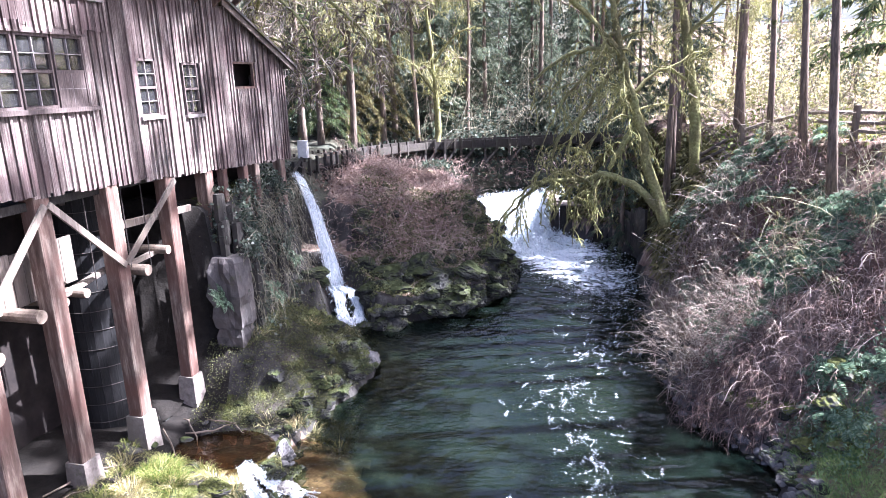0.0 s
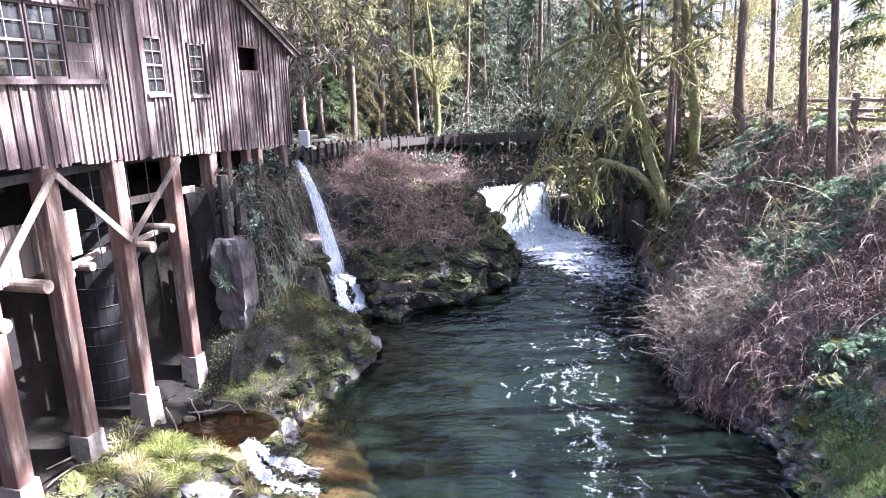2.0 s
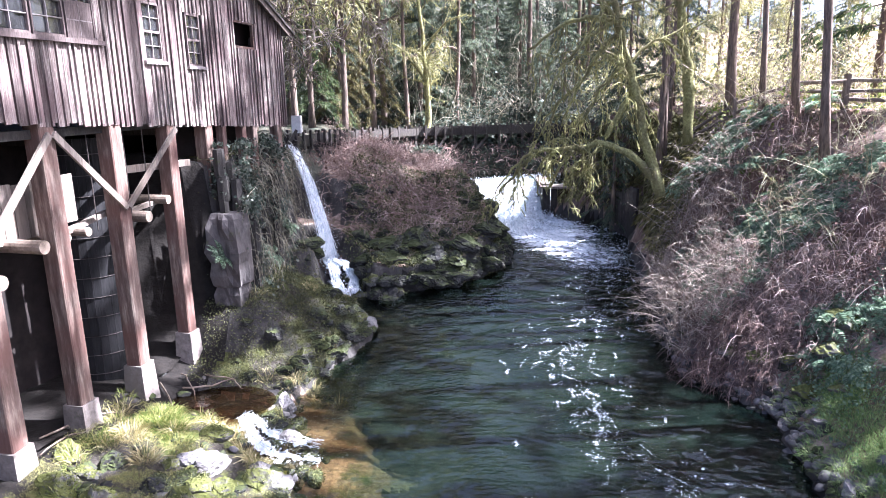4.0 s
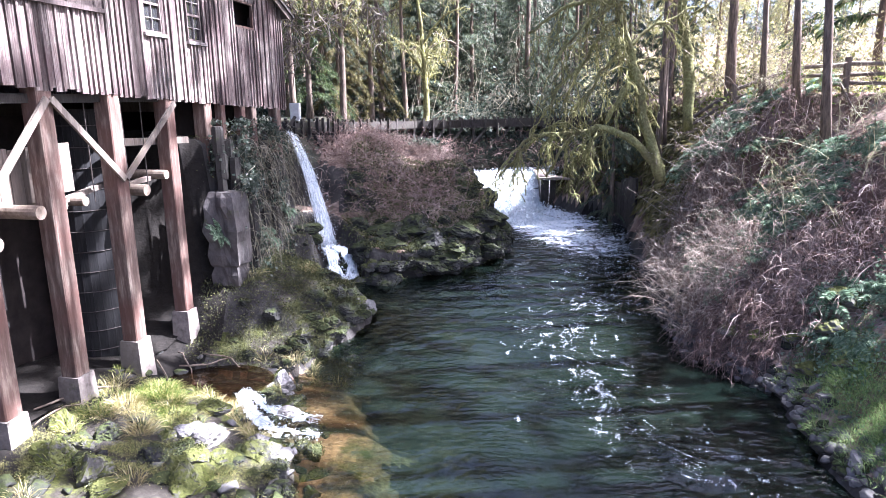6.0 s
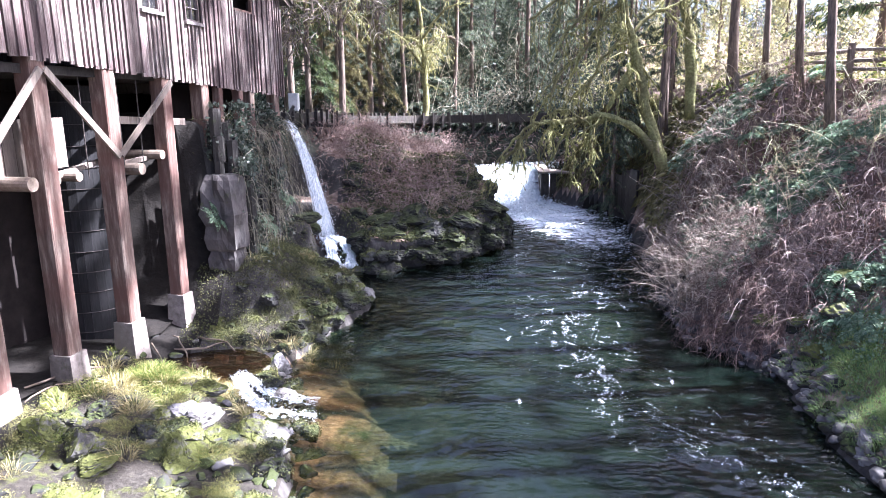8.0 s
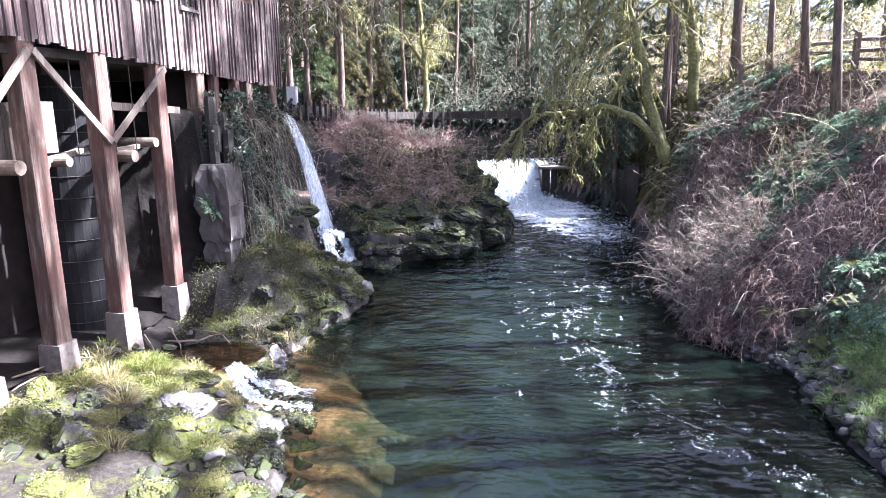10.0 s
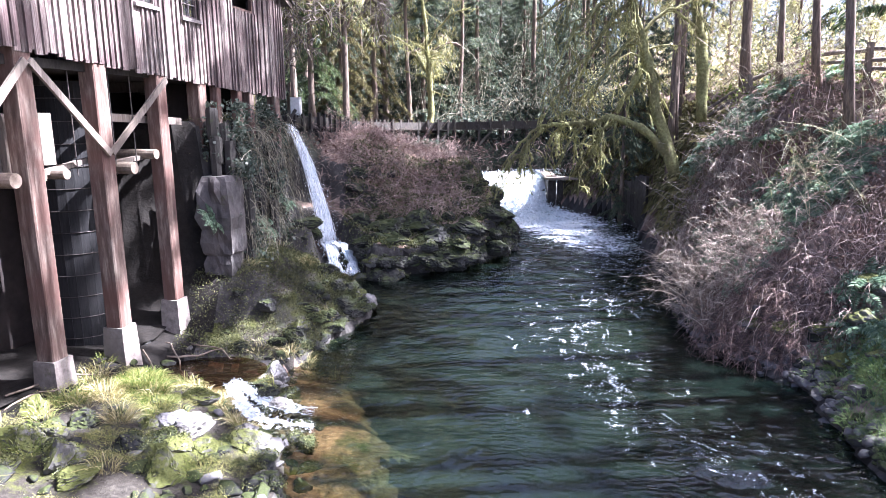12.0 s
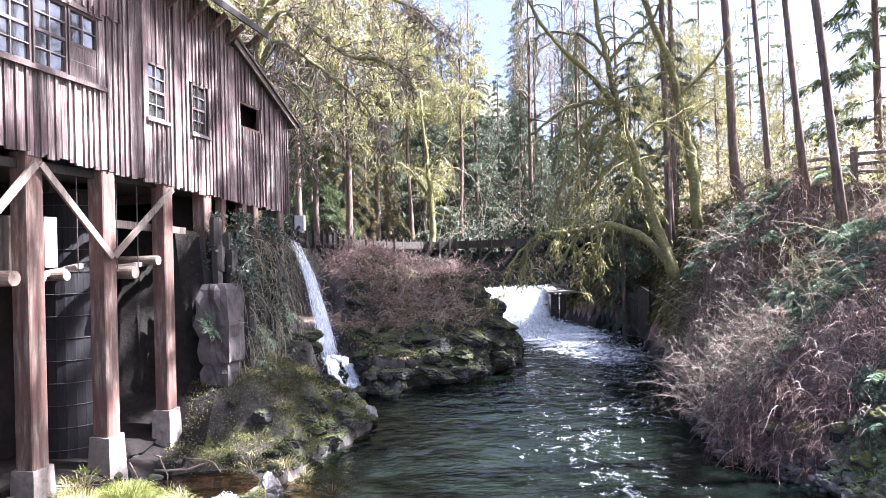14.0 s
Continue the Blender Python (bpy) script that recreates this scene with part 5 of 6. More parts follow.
def conifer_meshes(seed, height, reach, first, material, girth=0.011, density=1.0, droop=0.35, gap=1.0, spray=1.0):
    """Trunk and crown meshes of a conifer standing at the origin: whorls of drooping boughs set with short sprays."""
    r = np.random.default_rng(seed)
    s = Shape()
    zs = np.linspace(-0.4, height, 12)
    bend = np.cumsum(r.normal(0, 0.012 * height / 12, (12, 2)), 0)
    rad = girth * height * (1 - zs / (height * 1.03)) + 0.015
    rad[0] *= 1.35
    s.tube([(bend[i, 0], bend[i, 1], zs[i]) for i in range(12)], list(rad), 10)
    pts, ways, size, boughs = [], [], [], []
    z = first
    while z < height * 0.98:
        f = (z - first) / (height - first)
        for _ in range(r.integers(3, 6)):
            a = r.uniform(0, 2 * math.pi)
            length = reach * (1 - f) ** 0.75 * r.uniform(0.55, 1.05) + 0.25
            out = np.array([math.cos(a), math.sin(a), 0])
            n = max(4, int(length * 15 * density))
            t = np.sort(r.uniform(0.12, 1, n))
            line = np.array([np.interp(z, zs, bend[:, 0]), np.interp(z, zs, bend[:, 1]), z]) + out * (t * length)[:, None]
            line[:, 2] += 0.18 * length * t - droop * length * t ** 2 * 1.3
            k = round(4 / spray)
            p = np.repeat(line, k, 0) + r.normal(0, 0.05, (n * k, 3))
            side = np.array([-out[1], out[0], 0])
            w = out * r.uniform(0.2, 0.9, (n * k, 1)) + side * r.uniform(-1, 1, (n * k, 1)) + np.array([0, 0, -1]) * r.uniform(0.1, 0.8, (n * k, 1))
            pts.append(p)
            ways.append(unit(w))
            size.append(r.uniform(0.16, 0.42, n * k) * spray * (0.75 + 0.5 * reach / 4))
            boughs.append(([line[0] - out * 0.12 * length, line[n // 2], line[-1]], [0.012 + 0.008 * length, 0.012, 0.004]))
        z += r.uniform(0.28, 0.5) * (1 + 0.02 * height) * gap
    trunk = s.mesh("trunk", BARK, True)
    pts, ways, size = np.concatenate(pts), np.concatenate(ways), np.concatenate(size)
    v, f = cards(pts, ways, size, 0.075, r, 0.2)
    bv, bf = tubes(np.array([b for b, _ in boughs]), np.array([q for _, q in boughs]))
    return trunk, array_mesh("crown", v, f, material), array_mesh("bough", bv, bf, BARK)


def tree(x, y, meshes, label, group, turn=0.0, scale=1.0, name="conifer", z=None, lean=0.0):
    z = float(land(x, y)) if z is None else z
    at = Matrix.LocRotScale((x, y, z), Euler((0, 0, turn)), (scale, scale, scale))
    if lean:
        at = Matrix.Translation((x, y, z)) @ Matrix.Rotation(lean, 4, "Y") @ Matrix.Translation((-x, -y, -z)) @ at
    t = thing(name, label, "tree", at, group)
    part("trunk", meshes[0], None, t)
    part("crown", meshes[1], None, t, kind="stuff")
    part("bough", meshes[2], None, t, kind="stuff")
    if len(meshes) > 3:
        part("moss", meshes[3], None, t, "yellow-green moss tufts along the twigs", kind="stuff")
    return t


def bare_tree_meshes(seed, height, spread, fork, material, girth=0.012, fine=0.011, droop=0.0, tufts=0):
    """Trunk, limbs and twig haze of a leafless broadleaf tree standing at the origin."""
    r = np.random.default_rng(seed)
    k = 12
    zs = np.linspace(-0.4, height, k)
    bend = np.cumsum(r.normal(0, 0.02 * height / k, (k, 2)), 0)
    stem = np.stack([bend[:, 0], bend[:, 1], zs], 1)
    rad = girth * height * (1 - zs / (height * 1.05)) + 0.012
    trunk = Shape().tube([tuple(p) for p in stem], list(rad), 9).mesh("trunk", BARK, True)

    def grow(lines, radii, per, length, up, drop, first):
        n, m, _ = lines.shape
        own = np.repeat(np.arange(n), per)
        at = r.uniform(first, 0.98, len(own)) * (m - 1)
        lo = np.floor(at).astype(int)
        u = (at - lo)[:, None]
        p = lines[own, lo] * (1 - u) + lines[own, np.minimum(lo + 1, m - 1)] * u
        tang = unit(lines[own, np.minimum(lo + 1, m - 1)] - lines[own, lo])
        way = unit(r.normal(0, 1, (len(own), 3)) + tang * 0.7 + np.array([0, 0, up]))
        n2 = length * r.uniform(0.5, 1.2, len(own)) * (1.1 - 0.6 * at / (m - 1))
        rows = [p]
        for _ in range(5):
            way = unit(way + r.normal(0, 0.2, way.shape) + np.array([0, 0, -drop]))
            p = p + way * (n2 / 5)[:, None]
            rows.append(p)
        q = np.maximum(radii[own, lo] * 0.5, fine)
        return np.stack(rows, 1), q[:, None] * np.linspace(1, 0.35, 6)

    a, ra = grow(stem[None], rad[None], 20 if tufts else 16, spread, 0.5, droop, fork)
    b, rb = grow(a, ra, 9 if tufts else 7, spread * 0.45, 0.15, droop * 1.5, 0.2)
    c, rc = grow(b, rb, 8 if tufts else 6, spread * 0.24, 0.0, droop * 2, 0.2)
    va, fa = tubes(a, ra, 5)
    vb, fb = tubes(b, rb, 3)
    vc, fc = tubes(c, rc, 3)
    meshes = [trunk, array_mesh("crown", np.concatenate([vb, vc]), np.concatenate([fb, fc + len(vb)]), material), array_mesh("bough", va, fa, BARK)]
    if tufts:
        lines = np.concatenate([b, c])
        own, at = r.integers(0, len(lines), tufts), r.integers(0, 5, tufts)
        w = r.random((tufts, 1))
        p = lines[own, at] * (1 - w) + lines[own, at + 1] * w
        v, f = cards(p, unit(r.normal(0, 0.5, (tufts, 3)) + np.array([0, 0, -0.9])), r.uniform(0.05, 0.17, tufts), 0.2, r, 0.1)
        meshes.append(array_mesh("moss", v, f, MOSS_HANG))
    return meshes


def forest():
    rnd = random.Random(31)
    dark = [conifer_meshes(100 + k, h, 3.0, 1.0, NEEDLE_BLUE, droop=0.3) for k, h in enumerate((17, 21, 15))]
    gold = [conifer_meshes(120, 15, 2.3, 1.6, NEEDLE_GOLD, density=1.6, droop=0.75, spray=0.5), conifer_meshes(121, 13, 2.0, 1.2, NEEDLE, density=1.5, droop=0.6, spray=0.5)]
    tall = [conifer_meshes(130 + k, h, 2.3, f, NEEDLE, girth=0.0046, density=1.0, gap=3.2) for k, (h, f) in enumerate(((30, 12.5), (27, 11), (32, 13.5)))]
    bare_wood = [bare_tree_meshes(180 + k, h, w, 0.35, TWIG_GREY, 0.009, 0.014) for k, (h, w) in enumerate(((17, 3.6), (20, 4.0), (14, 3.4)))]
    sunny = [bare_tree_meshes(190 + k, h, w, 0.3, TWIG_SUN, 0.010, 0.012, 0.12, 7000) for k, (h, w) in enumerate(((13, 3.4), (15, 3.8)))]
    # beside the flume
    tree(-5.9, 30.4, gold[1], "conifer with drooping green sprays behind the flume", "flume conifers", 0.3, 0.95)
    tree(-4.8, 32.6, gold[0], "cedar with golden-brown drooping sprays behind the flume", "flume conifers", 1.0, 0.85)
    tree(-3.4, 34.6, gold[0], "cedar with golden-brown drooping sprays behind the flume", "flume conifers", 2.2, 0.9)
    tree(-7.4, 33.0, dark[0], "dark conifer behind the mill", "flume conifers", 2.0, 0.8)
    for x, y, sc in ((-7.8, 27.6, 1.15), (-4.4, 30.2, 1.05), (-1.6, 34.5, 1.0), (-6.0, 34.5, 1.3), (-3.0, 37.0, 1.35), (1.0, 36.0, 0.95), (-9.6, 30.5, 1.3), (-6.2, 28.4, 0.9)):
        tree(x, y, rnd.choice(sunny), "leafless maple behind the flume, its lichen twigs coloured pale as if sunlit", "bare maples", rnd.uniform(0, 6), sc, "bare_maple")
    # hillside
    for i in range(30):
        y = 38 + 34 * (i / 30) ** 1.2 + rnd.uniform(-1, 1)
        x = rnd.uniform(-0.42, 0.2) * y + 1.0
        tree(x, y, rnd.choice(dark), "dark blue-green conifer on the wooded hillside", "hillside conifers", rnd.uniform(0, 6), rnd.uniform(0.4, 0.75))
    for i in range(44):
        y = 39 + 40 * (i / 44) + rnd.uniform(-1, 1)
        x = rnd.uniform(-0.38, 0.26) * y + 1.0
        tree(x, y, rnd.choice(bare_wood), "slender leafless tree on the wooded hillside", "hillside bare trees", rnd.uniform(0, 6), rnd.uniform(0.6, 1.05), "bare_tree")
    for i in range(4):
        y = rnd.uniform(40, 62)
        x = rnd.uniform(0.3, 0.6) * y
        tree(x, y, rnd.choice(tall), "tall conifer with a bare lower trunk", "tall firs", rnd.uniform(0, 6), rnd.uniform(0.7, 0.9))
    for i in range(12):
        y = rnd.uniform(27, 46)
        x = rnd.uniform(0.3, 0.64) * y
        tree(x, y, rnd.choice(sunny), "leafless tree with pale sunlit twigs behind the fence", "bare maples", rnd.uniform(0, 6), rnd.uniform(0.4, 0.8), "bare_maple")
    # firs added out of view: dense crowns shade the cove, sparse ones dapple the mill
    deep = [conifer_meshes(140 + k, 36 + 2 * k, 3.8, 16.5, NEEDLE, girth=0.0055, density=0.8, gap=1.2) for k in range(2)]
    for x, y, sc in ((14.4, 18.6, 1.0), (15.2, 20.6, 1.0), (16.6, 22.2, 0.74), (18.0, 24.2, 0.95), (19.4, 25.4, 1.0), (21.5, 25.5, 1.0)):
        tree(x, y, rnd.choice(deep), "dense dark fir added out of view to shade the cove", "upstream firs", rnd.uniform(0, 6), sc)
    high = conifer_meshes(144, 40, 3.6, 24.0, NEEDLE, girth=0.005, density=0.9, gap=1.2)
    for x, y in ((20.5, 27.2), (22.0, 29.6)):
        tree(x, y, high, "very tall fir added out of view, its high crown shading the point", "upstream firs", rnd.uniform(0, 6))
    thin = [conifer_meshes(145 + k, 36 + k, 3.3, 17.0, NEEDLE, girth=0.005, density=2.8, gap=8.5) for k in range(3)]
    for k, (x, y) in enumerate(((15.5, 14.5), (11.2, 14.3), (10.6, 12.0), (13.6, 10.4), (12.0, 9.4))):
        tree(x, y, thin[k % 3], "tall thin-crowned fir added out of view to dapple the mill", "tall firs", rnd.uniform(0, 6), rnd.uniform(0.95, 1.1))
    # unseen firs added to keep the creek water in shade
    shore = [conifer_meshes(155 + k, 22 + k, 3.6, 6.0, NEEDLE, girth=0.0075, density=1.6, gap=4.2) for k in range(2)]
    for k, (x, y) in enumerate(((19.6, 11.0), (17.8, 13.6), (18.0, 5.5))):
        tree(x, y, shore[k % 2], "bushy fir added out of view to shade the water", "back firs", rnd.uniform(0, 6))
    # unseen fir added for its shade on the talus
    tree(13.2, 17.2, conifer_meshes(158, 22, 3.4, 13.0, NEEDLE, girth=0.007, density=1.3, gap=1.3), "middling fir added out of view to shade the talus", "tall firs", 0.4)
    edge = conifer_meshes(170, 26, 3.0, 2.5, NEEDLE, girth=0.0048, density=1.0, gap=1.5)
    tree(15.0, 22.4, edge, "dark fir with drooping boughs above the bank", "tall firs", 1.0)
    low = [conifer_meshes(150 + k, 9 + 2 * k, 2.4, 0.4, NEEDLE_BLUE, density=1.2, droop=0.45, spray=0.6) for k in range(2)]
    # two unseen conifers added to shade the right shore
    for x, y, sc in ((12.5, 10.9, 0.85), (12.6, 9.0, 0.9)):
        tree(x, y, low[0], "young conifer added out of view to shade the right shore", "young conifers", x, sc)
    for i in range(34):
        y = rnd.uniform(36.0, 47.0)
        x = rnd.uniform(-0.3, 0.24) * y + 0.5
        tree(x, y, rnd.choice(low), "young dark conifer at the foot of the hillside", "young conifers", rnd.uniform(0, 6), rnd.uniform(0.5, 0.9))
    for i in range(14):
        y = rnd.uniform(28.0, 44.0)
        x = rnd.uniform(0.34, 0.62) * y
        tree(x, y, rnd.choice(low), "young conifer lit by the sun behind the fence", "young conifers", rnd.uniform(0, 6), rnd.uniform(0.3, 0.6))
    for i in range(9):
        y = rnd.uniform(60, 95)
        x = rnd.uniform(0.26, 0.95) * y
        tree(x, y, rnd.choice(dark), "far conifer at the edge of the clearing", "far conifers", rnd.uniform(0, 6), rnd.uniform(0.4, 0.7))
    for x, y, sc in ((7.7, 26.9, 0.75), (6.9, 25.4, 0.7), (9.4, 26.4, 0.8)):
        tree(x, y, rnd.choice(low), "dark conifer boughs behind the leaning maple", "young conifers", rnd.uniform(0, 6), sc)
    # trunks that stand clear against the sky on the right bank
    for k, (x, y, radius, ln) in enumerate(((9.3, 21.0, 0.13, -0.05), (9.2, 18.9, 0.065, -0.06), (9.55, 17.6, 0.072, -0.08), (9.75, 16.3, 0.10, -0.1), (7.9, 23.0, 0.11, -0.02), (7.55, 22.4, 0.09, 0.0), (8.6, 24.6, 0.10, 0.0))):
        fir = conifer_meshes(160 + k, 28 + k % 3, 2.2, 16.5, NEEDLE, girth=radius / 28, density=2.6, gap=8.0)
        tree(x, y, fir, "tall fir with a bare reddish-grey trunk on the bank", "bank firs", rnd.uniform(0, 6), 1.0, lean=ln)


forest()


def moss_tree(name, label, limbs, seed, twigs=3, hang=30.0, fine=0.5, twig=None, thin=0.007, fall=0.10):
    """A leafless maple: given limbs, grown side shoots and moss that hangs from them."""
    r = np.random.default_rng(seed)
    base = Vector(limbs[0][0][0])
    t = thing(name, label, "tree", base)
    woods = []
    lines = []
    for pts, r0, r1 in limbs:
        pts = [Vector(p) for p in pts]
        smooth = []
        for i in range(len(pts) - 1):
            p0, p1, p2, p3 = pts[max(i - 1, 0)], pts[i], pts[i + 1], pts[min(i + 2, len(pts) - 1)]
            for k in range(4):
                u = k / 4
                smooth.append(0.5 * ((2 * p1) + (p2 - p0) * u + (2 * p0 - 5 * p1 + 4 * p2 - p3) * u * u + (3 * p1 - p0 - 3 * p2 + p3) * u ** 3))
        smooth.append(pts[-1])
        smooth = [p + Vector(r.normal(0, 0.025, 3)) for p in smooth]
        rad = list(np.linspace(r0, r1, len(smooth)) * r.uniform(0.85, 1.2, len(smooth)))
        lines.append((smooth, rad))
    trunk, mains = Shape(), list(lines)
    for line, rad in lines[:1]:
        trunk.tube(line, rad, 10)
    shoots = []
    for depth in range(twigs):
        grown = []
        for line, rad in (lines if depth == 0 else shoots):
            total = sum((b - a).length for a, b in zip(line, line[1:]))
            for _ in range(max(1, int(total * (3.2, 3.0, 3.4)[min(depth, 2)] * fine * 2))):
                k = int(r.integers(len(line) // 4, len(line)))
                k = min(k, len(line) - 1)
                p = line[k]
                way = Vector(r.normal(0, 1, 3))
                tang = (line[min(k + 1, len(line) - 1)] - line[max(k - 1, 0)]).normalized()
                way = (way + tang * 0.8 + Vector((0, 0, 0.15))).normalized()
                length = r.uniform(0.4, 1.1) * (1.0, 0.65, 0.4)[min(depth, 2)] * (1 + 4 * rad[k])
                q, seg = p, [p]
                for j in range(4):
                    way = (way + Vector(r.normal(0, 0.22, 3)) + Vector((0, 0, -fall))).normalized()
                    q = q + way * length / 4
                    seg.append(q)
                rr = max(thin, min(rad[k] * 0.45, 0.04))
                grown.append((seg, list(np.linspace(rr, thin * 0.55, 5))))
        if grown:
            v, f = tubes(np.array([[tuple(p) for p in line] for line, _ in grown]), np.array([rad for _, rad in grown]), 4)
            woods.append((v, f))
        shoots = grown
        lines = lines + grown
    part("trunk", trunk, MOSS_BARK, t, smooth=True)
    for line, rad in mains[1:]:
        part("limb", Shape().tube(line, rad, 8), MOSS_BARK, t, smooth=True)
    at = np.cumsum([0] + [len(v) for v, _ in woods])
    part("twig_growth", array_mesh("twig_growth", np.concatenate([v for v, _ in woods]) - np.array(base), np.concatenate([f + k for (_, f), k in zip(woods, at)]), twig or MOSS_BARK), None, t, kind="stuff")
    # hanging moss
    pts, ways, size = [], [], []
    for line, rad in lines:
        for a, b, ra in zip(line, line[1:], rad):
            n = int((b - a).length * hang * (0.5 + min(ra * 12, 2.0))) + (1 if r.random() < 0.4 else 0)
            if n:
                u = r.uniform(0, 1, (n, 1))
                p = np.array(a) + (np.array(b) - np.array(a)) * u + r.normal(0, ra * 0.5, (n, 3))
                pts.append(p)
                ways.append(unit(np.array([0, 0, -1]) + r.normal(0, 0.45, (n, 3))))
                size.append(r.uniform(0.03, 0.11, n) * (1 + 2.0 * min(ra, 0.15)))
    pts, ways, size = np.concatenate(pts), np.concatenate(ways), np.concatenate(size)
    v, f = cards(pts - np.array(base), ways, size, 0.13, r, 0.2)
    part("moss", array_mesh("moss", v, f, MOSS_HANG), None, t, "yellow-green moss hanging from the limbs", kind="stuff")
    return t


moss_tree("moss_maple", "leaning leafless maple sheathed in hanging yellow-green moss on the bank",
          [([(6.45, 18.8, 3.4), (5.91, 18.8, 4.99), (5.58, 18.8, 6.21), (5.28, 18.8, 7.26), (5.01, 18.8, 8.08), (4.83, 18.8, 8.72), (4.65, 18.8, 9.61), (4.43, 18.8, 10.75), (4.2, 18.6, 12.2)], 0.17, 0.05),
           ([(6.3, 18.8, 3.8), (5.57, 18.8, 4.52), (4.72, 18.9, 4.98), (3.85, 19.0, 4.80), (2.99, 19.2, 4.75), (2.26, 19.4, 4.19), (1.68, 19.6, 3.4)], 0.12, 0.03),
           ([(5.49, 18.9, 6.55), (5.15, 18.9, 5.91), (4.73, 18.9, 5.11)], 0.09, 0.07),
           ([(4.82, 18.8, 8.32), (4.05, 18.8, 8.5), (3.28, 19.0, 8.24), (2.48, 19.2, 7.64)], 0.08, 0.03),
           ([(4.83, 18.8, 8.4), (4.18, 18.6, 9.09), (3.36, 18.4, 9.84), (2.6, 18.4, 10.8), (2.14, 18.4, 11.9)], 0.09, 0.03),
           ([(4.65, 18.8, 9.61), (5.23, 18.8, 10.25), (5.88, 18.8, 10.72), (6.4, 18.8, 11.6)], 0.07, 0.03),
           ([(4.95, 18.8, 8.1), (4.35, 18.9, 7.4), (3.85, 19.0, 6.5), (3.5, 19.1, 5.7)], 0.07, 0.025),
           ([(4.9, 18.8, 8.4), (4.1, 18.6, 8.0), (3.4, 18.6, 7.2), (2.95, 18.6, 6.4)], 0.06, 0.02),
           ([(5.2, 18.8, 7.3), (4.6, 18.7, 6.7), (4.2, 18.7, 6.0), (3.95, 18.7, 5.3)], 0.06, 0.02),
           ([(4.0, 18.9, 6.8), (3.4, 18.8, 6.2), (3.0, 18.7, 5.5)], 0.05, 0.02),
           ([(4.72, 18.9, 4.98), (4.3, 19.1, 4.4), (4.0, 19.2, 3.7)], 0.06, 0.02),
           ([(3.85, 19.0, 4.80), (3.4, 19.0, 4.2), (3.1, 19.2, 3.5)], 0.06, 0.02),
           ([(2.99, 19.2, 4.75), (2.5, 19.1, 4.7), (1.9, 19.0, 4.1), (1.5, 19.0, 3.5)], 0.05, 0.02),
           ([(4.6, 18.8, 9.8), (3.9, 18.6, 10.3), (3.2, 18.5, 10.4), (2.6, 18.4, 10.2)], 0.05, 0.02),
           ([(5.3, 18.8, 7.2), (5.9, 18.9, 7.8), (6.5, 19.0, 8.0), (7.2, 19.1, 8.4)], 0.05, 0.02)], 5, 3, 30.0, 0.5, None, 0.016, 0.42)
moss_tree("moss_maple", "slender mossy leaning trunk beside the fir trees",
          [([(7.6, 20.0, 4.9), (7.48, 20.0, 6.81), (7.25, 20.0, 8.02), (7.02, 20.0, 9.23), (6.62, 20.0, 10.44), (6.13, 20.0, 11.82), (5.8, 20, 13.5)], 0.16, 0.08),
           ([(7.1, 20.0, 8.8), (7.9, 19.8, 9.6), (8.6, 19.6, 10.6)], 0.07, 0.02),
           ([(7.4, 20.0, 7.3), (6.8, 19.8, 7.8), (6.1, 19.7, 8.0)], 0.06, 0.02)], 6, 3, 7.0, 0.5, None, 0.009)
moss_tree("moss_maple", "mossy maple whose drooping limbs and pale twigs overhang the flume",
          [([(-7.4, 25.6, 4.6), (-7.3, 25.4, 8.0), (-7.0, 25.0, 11.0), (-6.6, 24.6, 14.0), (-6.0, 24.2, 17.0)], 0.26, 0.12),
           ([(-7.0, 25.0, 11.0), (-6.2, 24.2, 12.1), (-5.2, 23.6, 11.6), (-3.9, 23.0, 10.5), (-2.8, 22.8, 9.5), (-2.2, 22.6, 8.6)], 0.11, 0.02),
           ([(-6.8, 24.8, 12.4), (-5.74, 23.6, 13.0), (-4.54, 23.0, 12.2), (-3.33, 22.8, 11.2), (-1.9, 22.6, 10.8), (-0.9, 22.4, 9.8)], 0.10, 0.02),
           ([(-6.6, 24.6, 13.4), (-5.0, 23.6, 14.0), (-3.0, 23.0, 13.6), (-1.2, 22.6, 12.8), (0.2, 22.4, 11.6)], 0.10, 0.02),
           ([(-6.4, 24.6, 14.6), (-4.6, 23.4, 15.4), (-2.4, 22.8, 15.0), (-0.2, 22.4, 14.2)], 0.10, 0.02),
           ([(-7.1, 25.2, 9.8), (-6.2, 23.8, 10.8), (-5.2, 22.8, 10.3), (-4.3, 22.2, 9.2), (-3.9, 22.0, 8.2)], 0.08, 0.02),
           ([(-7.2, 25.4, 8.6), (-6.4, 24.0, 9.4), (-5.4, 23.2, 9.0), (-4.9, 22.8, 8.0)], 0.07, 0.02)], 7, 3, 16.0, 0.8, TWIG, 0.018, 0.2)
moss_tree("mossy_snag", "pale moss-patched snag standing behind the flume",
          [([(-0.6, 33.6, 4.0), (-0.55, 33.6, 5.6), (-0.6, 33.6, 7.3), (-0.8, 33.6, 9.6), (-1.0, 33.6, 12.5)], 0.2, 0.05),
           ([(-0.6, 33.6, 7.0), (-1.6, 33.4, 8.4), (-2.4, 33.2, 9.0)], 0.07, 0.02),
           ([(-0.7, 33.6, 8.6), (0.4, 33.4, 9.8), (1.4, 33.2, 10.2)], 0.07, 0.02)], 8, 2, 22.0)


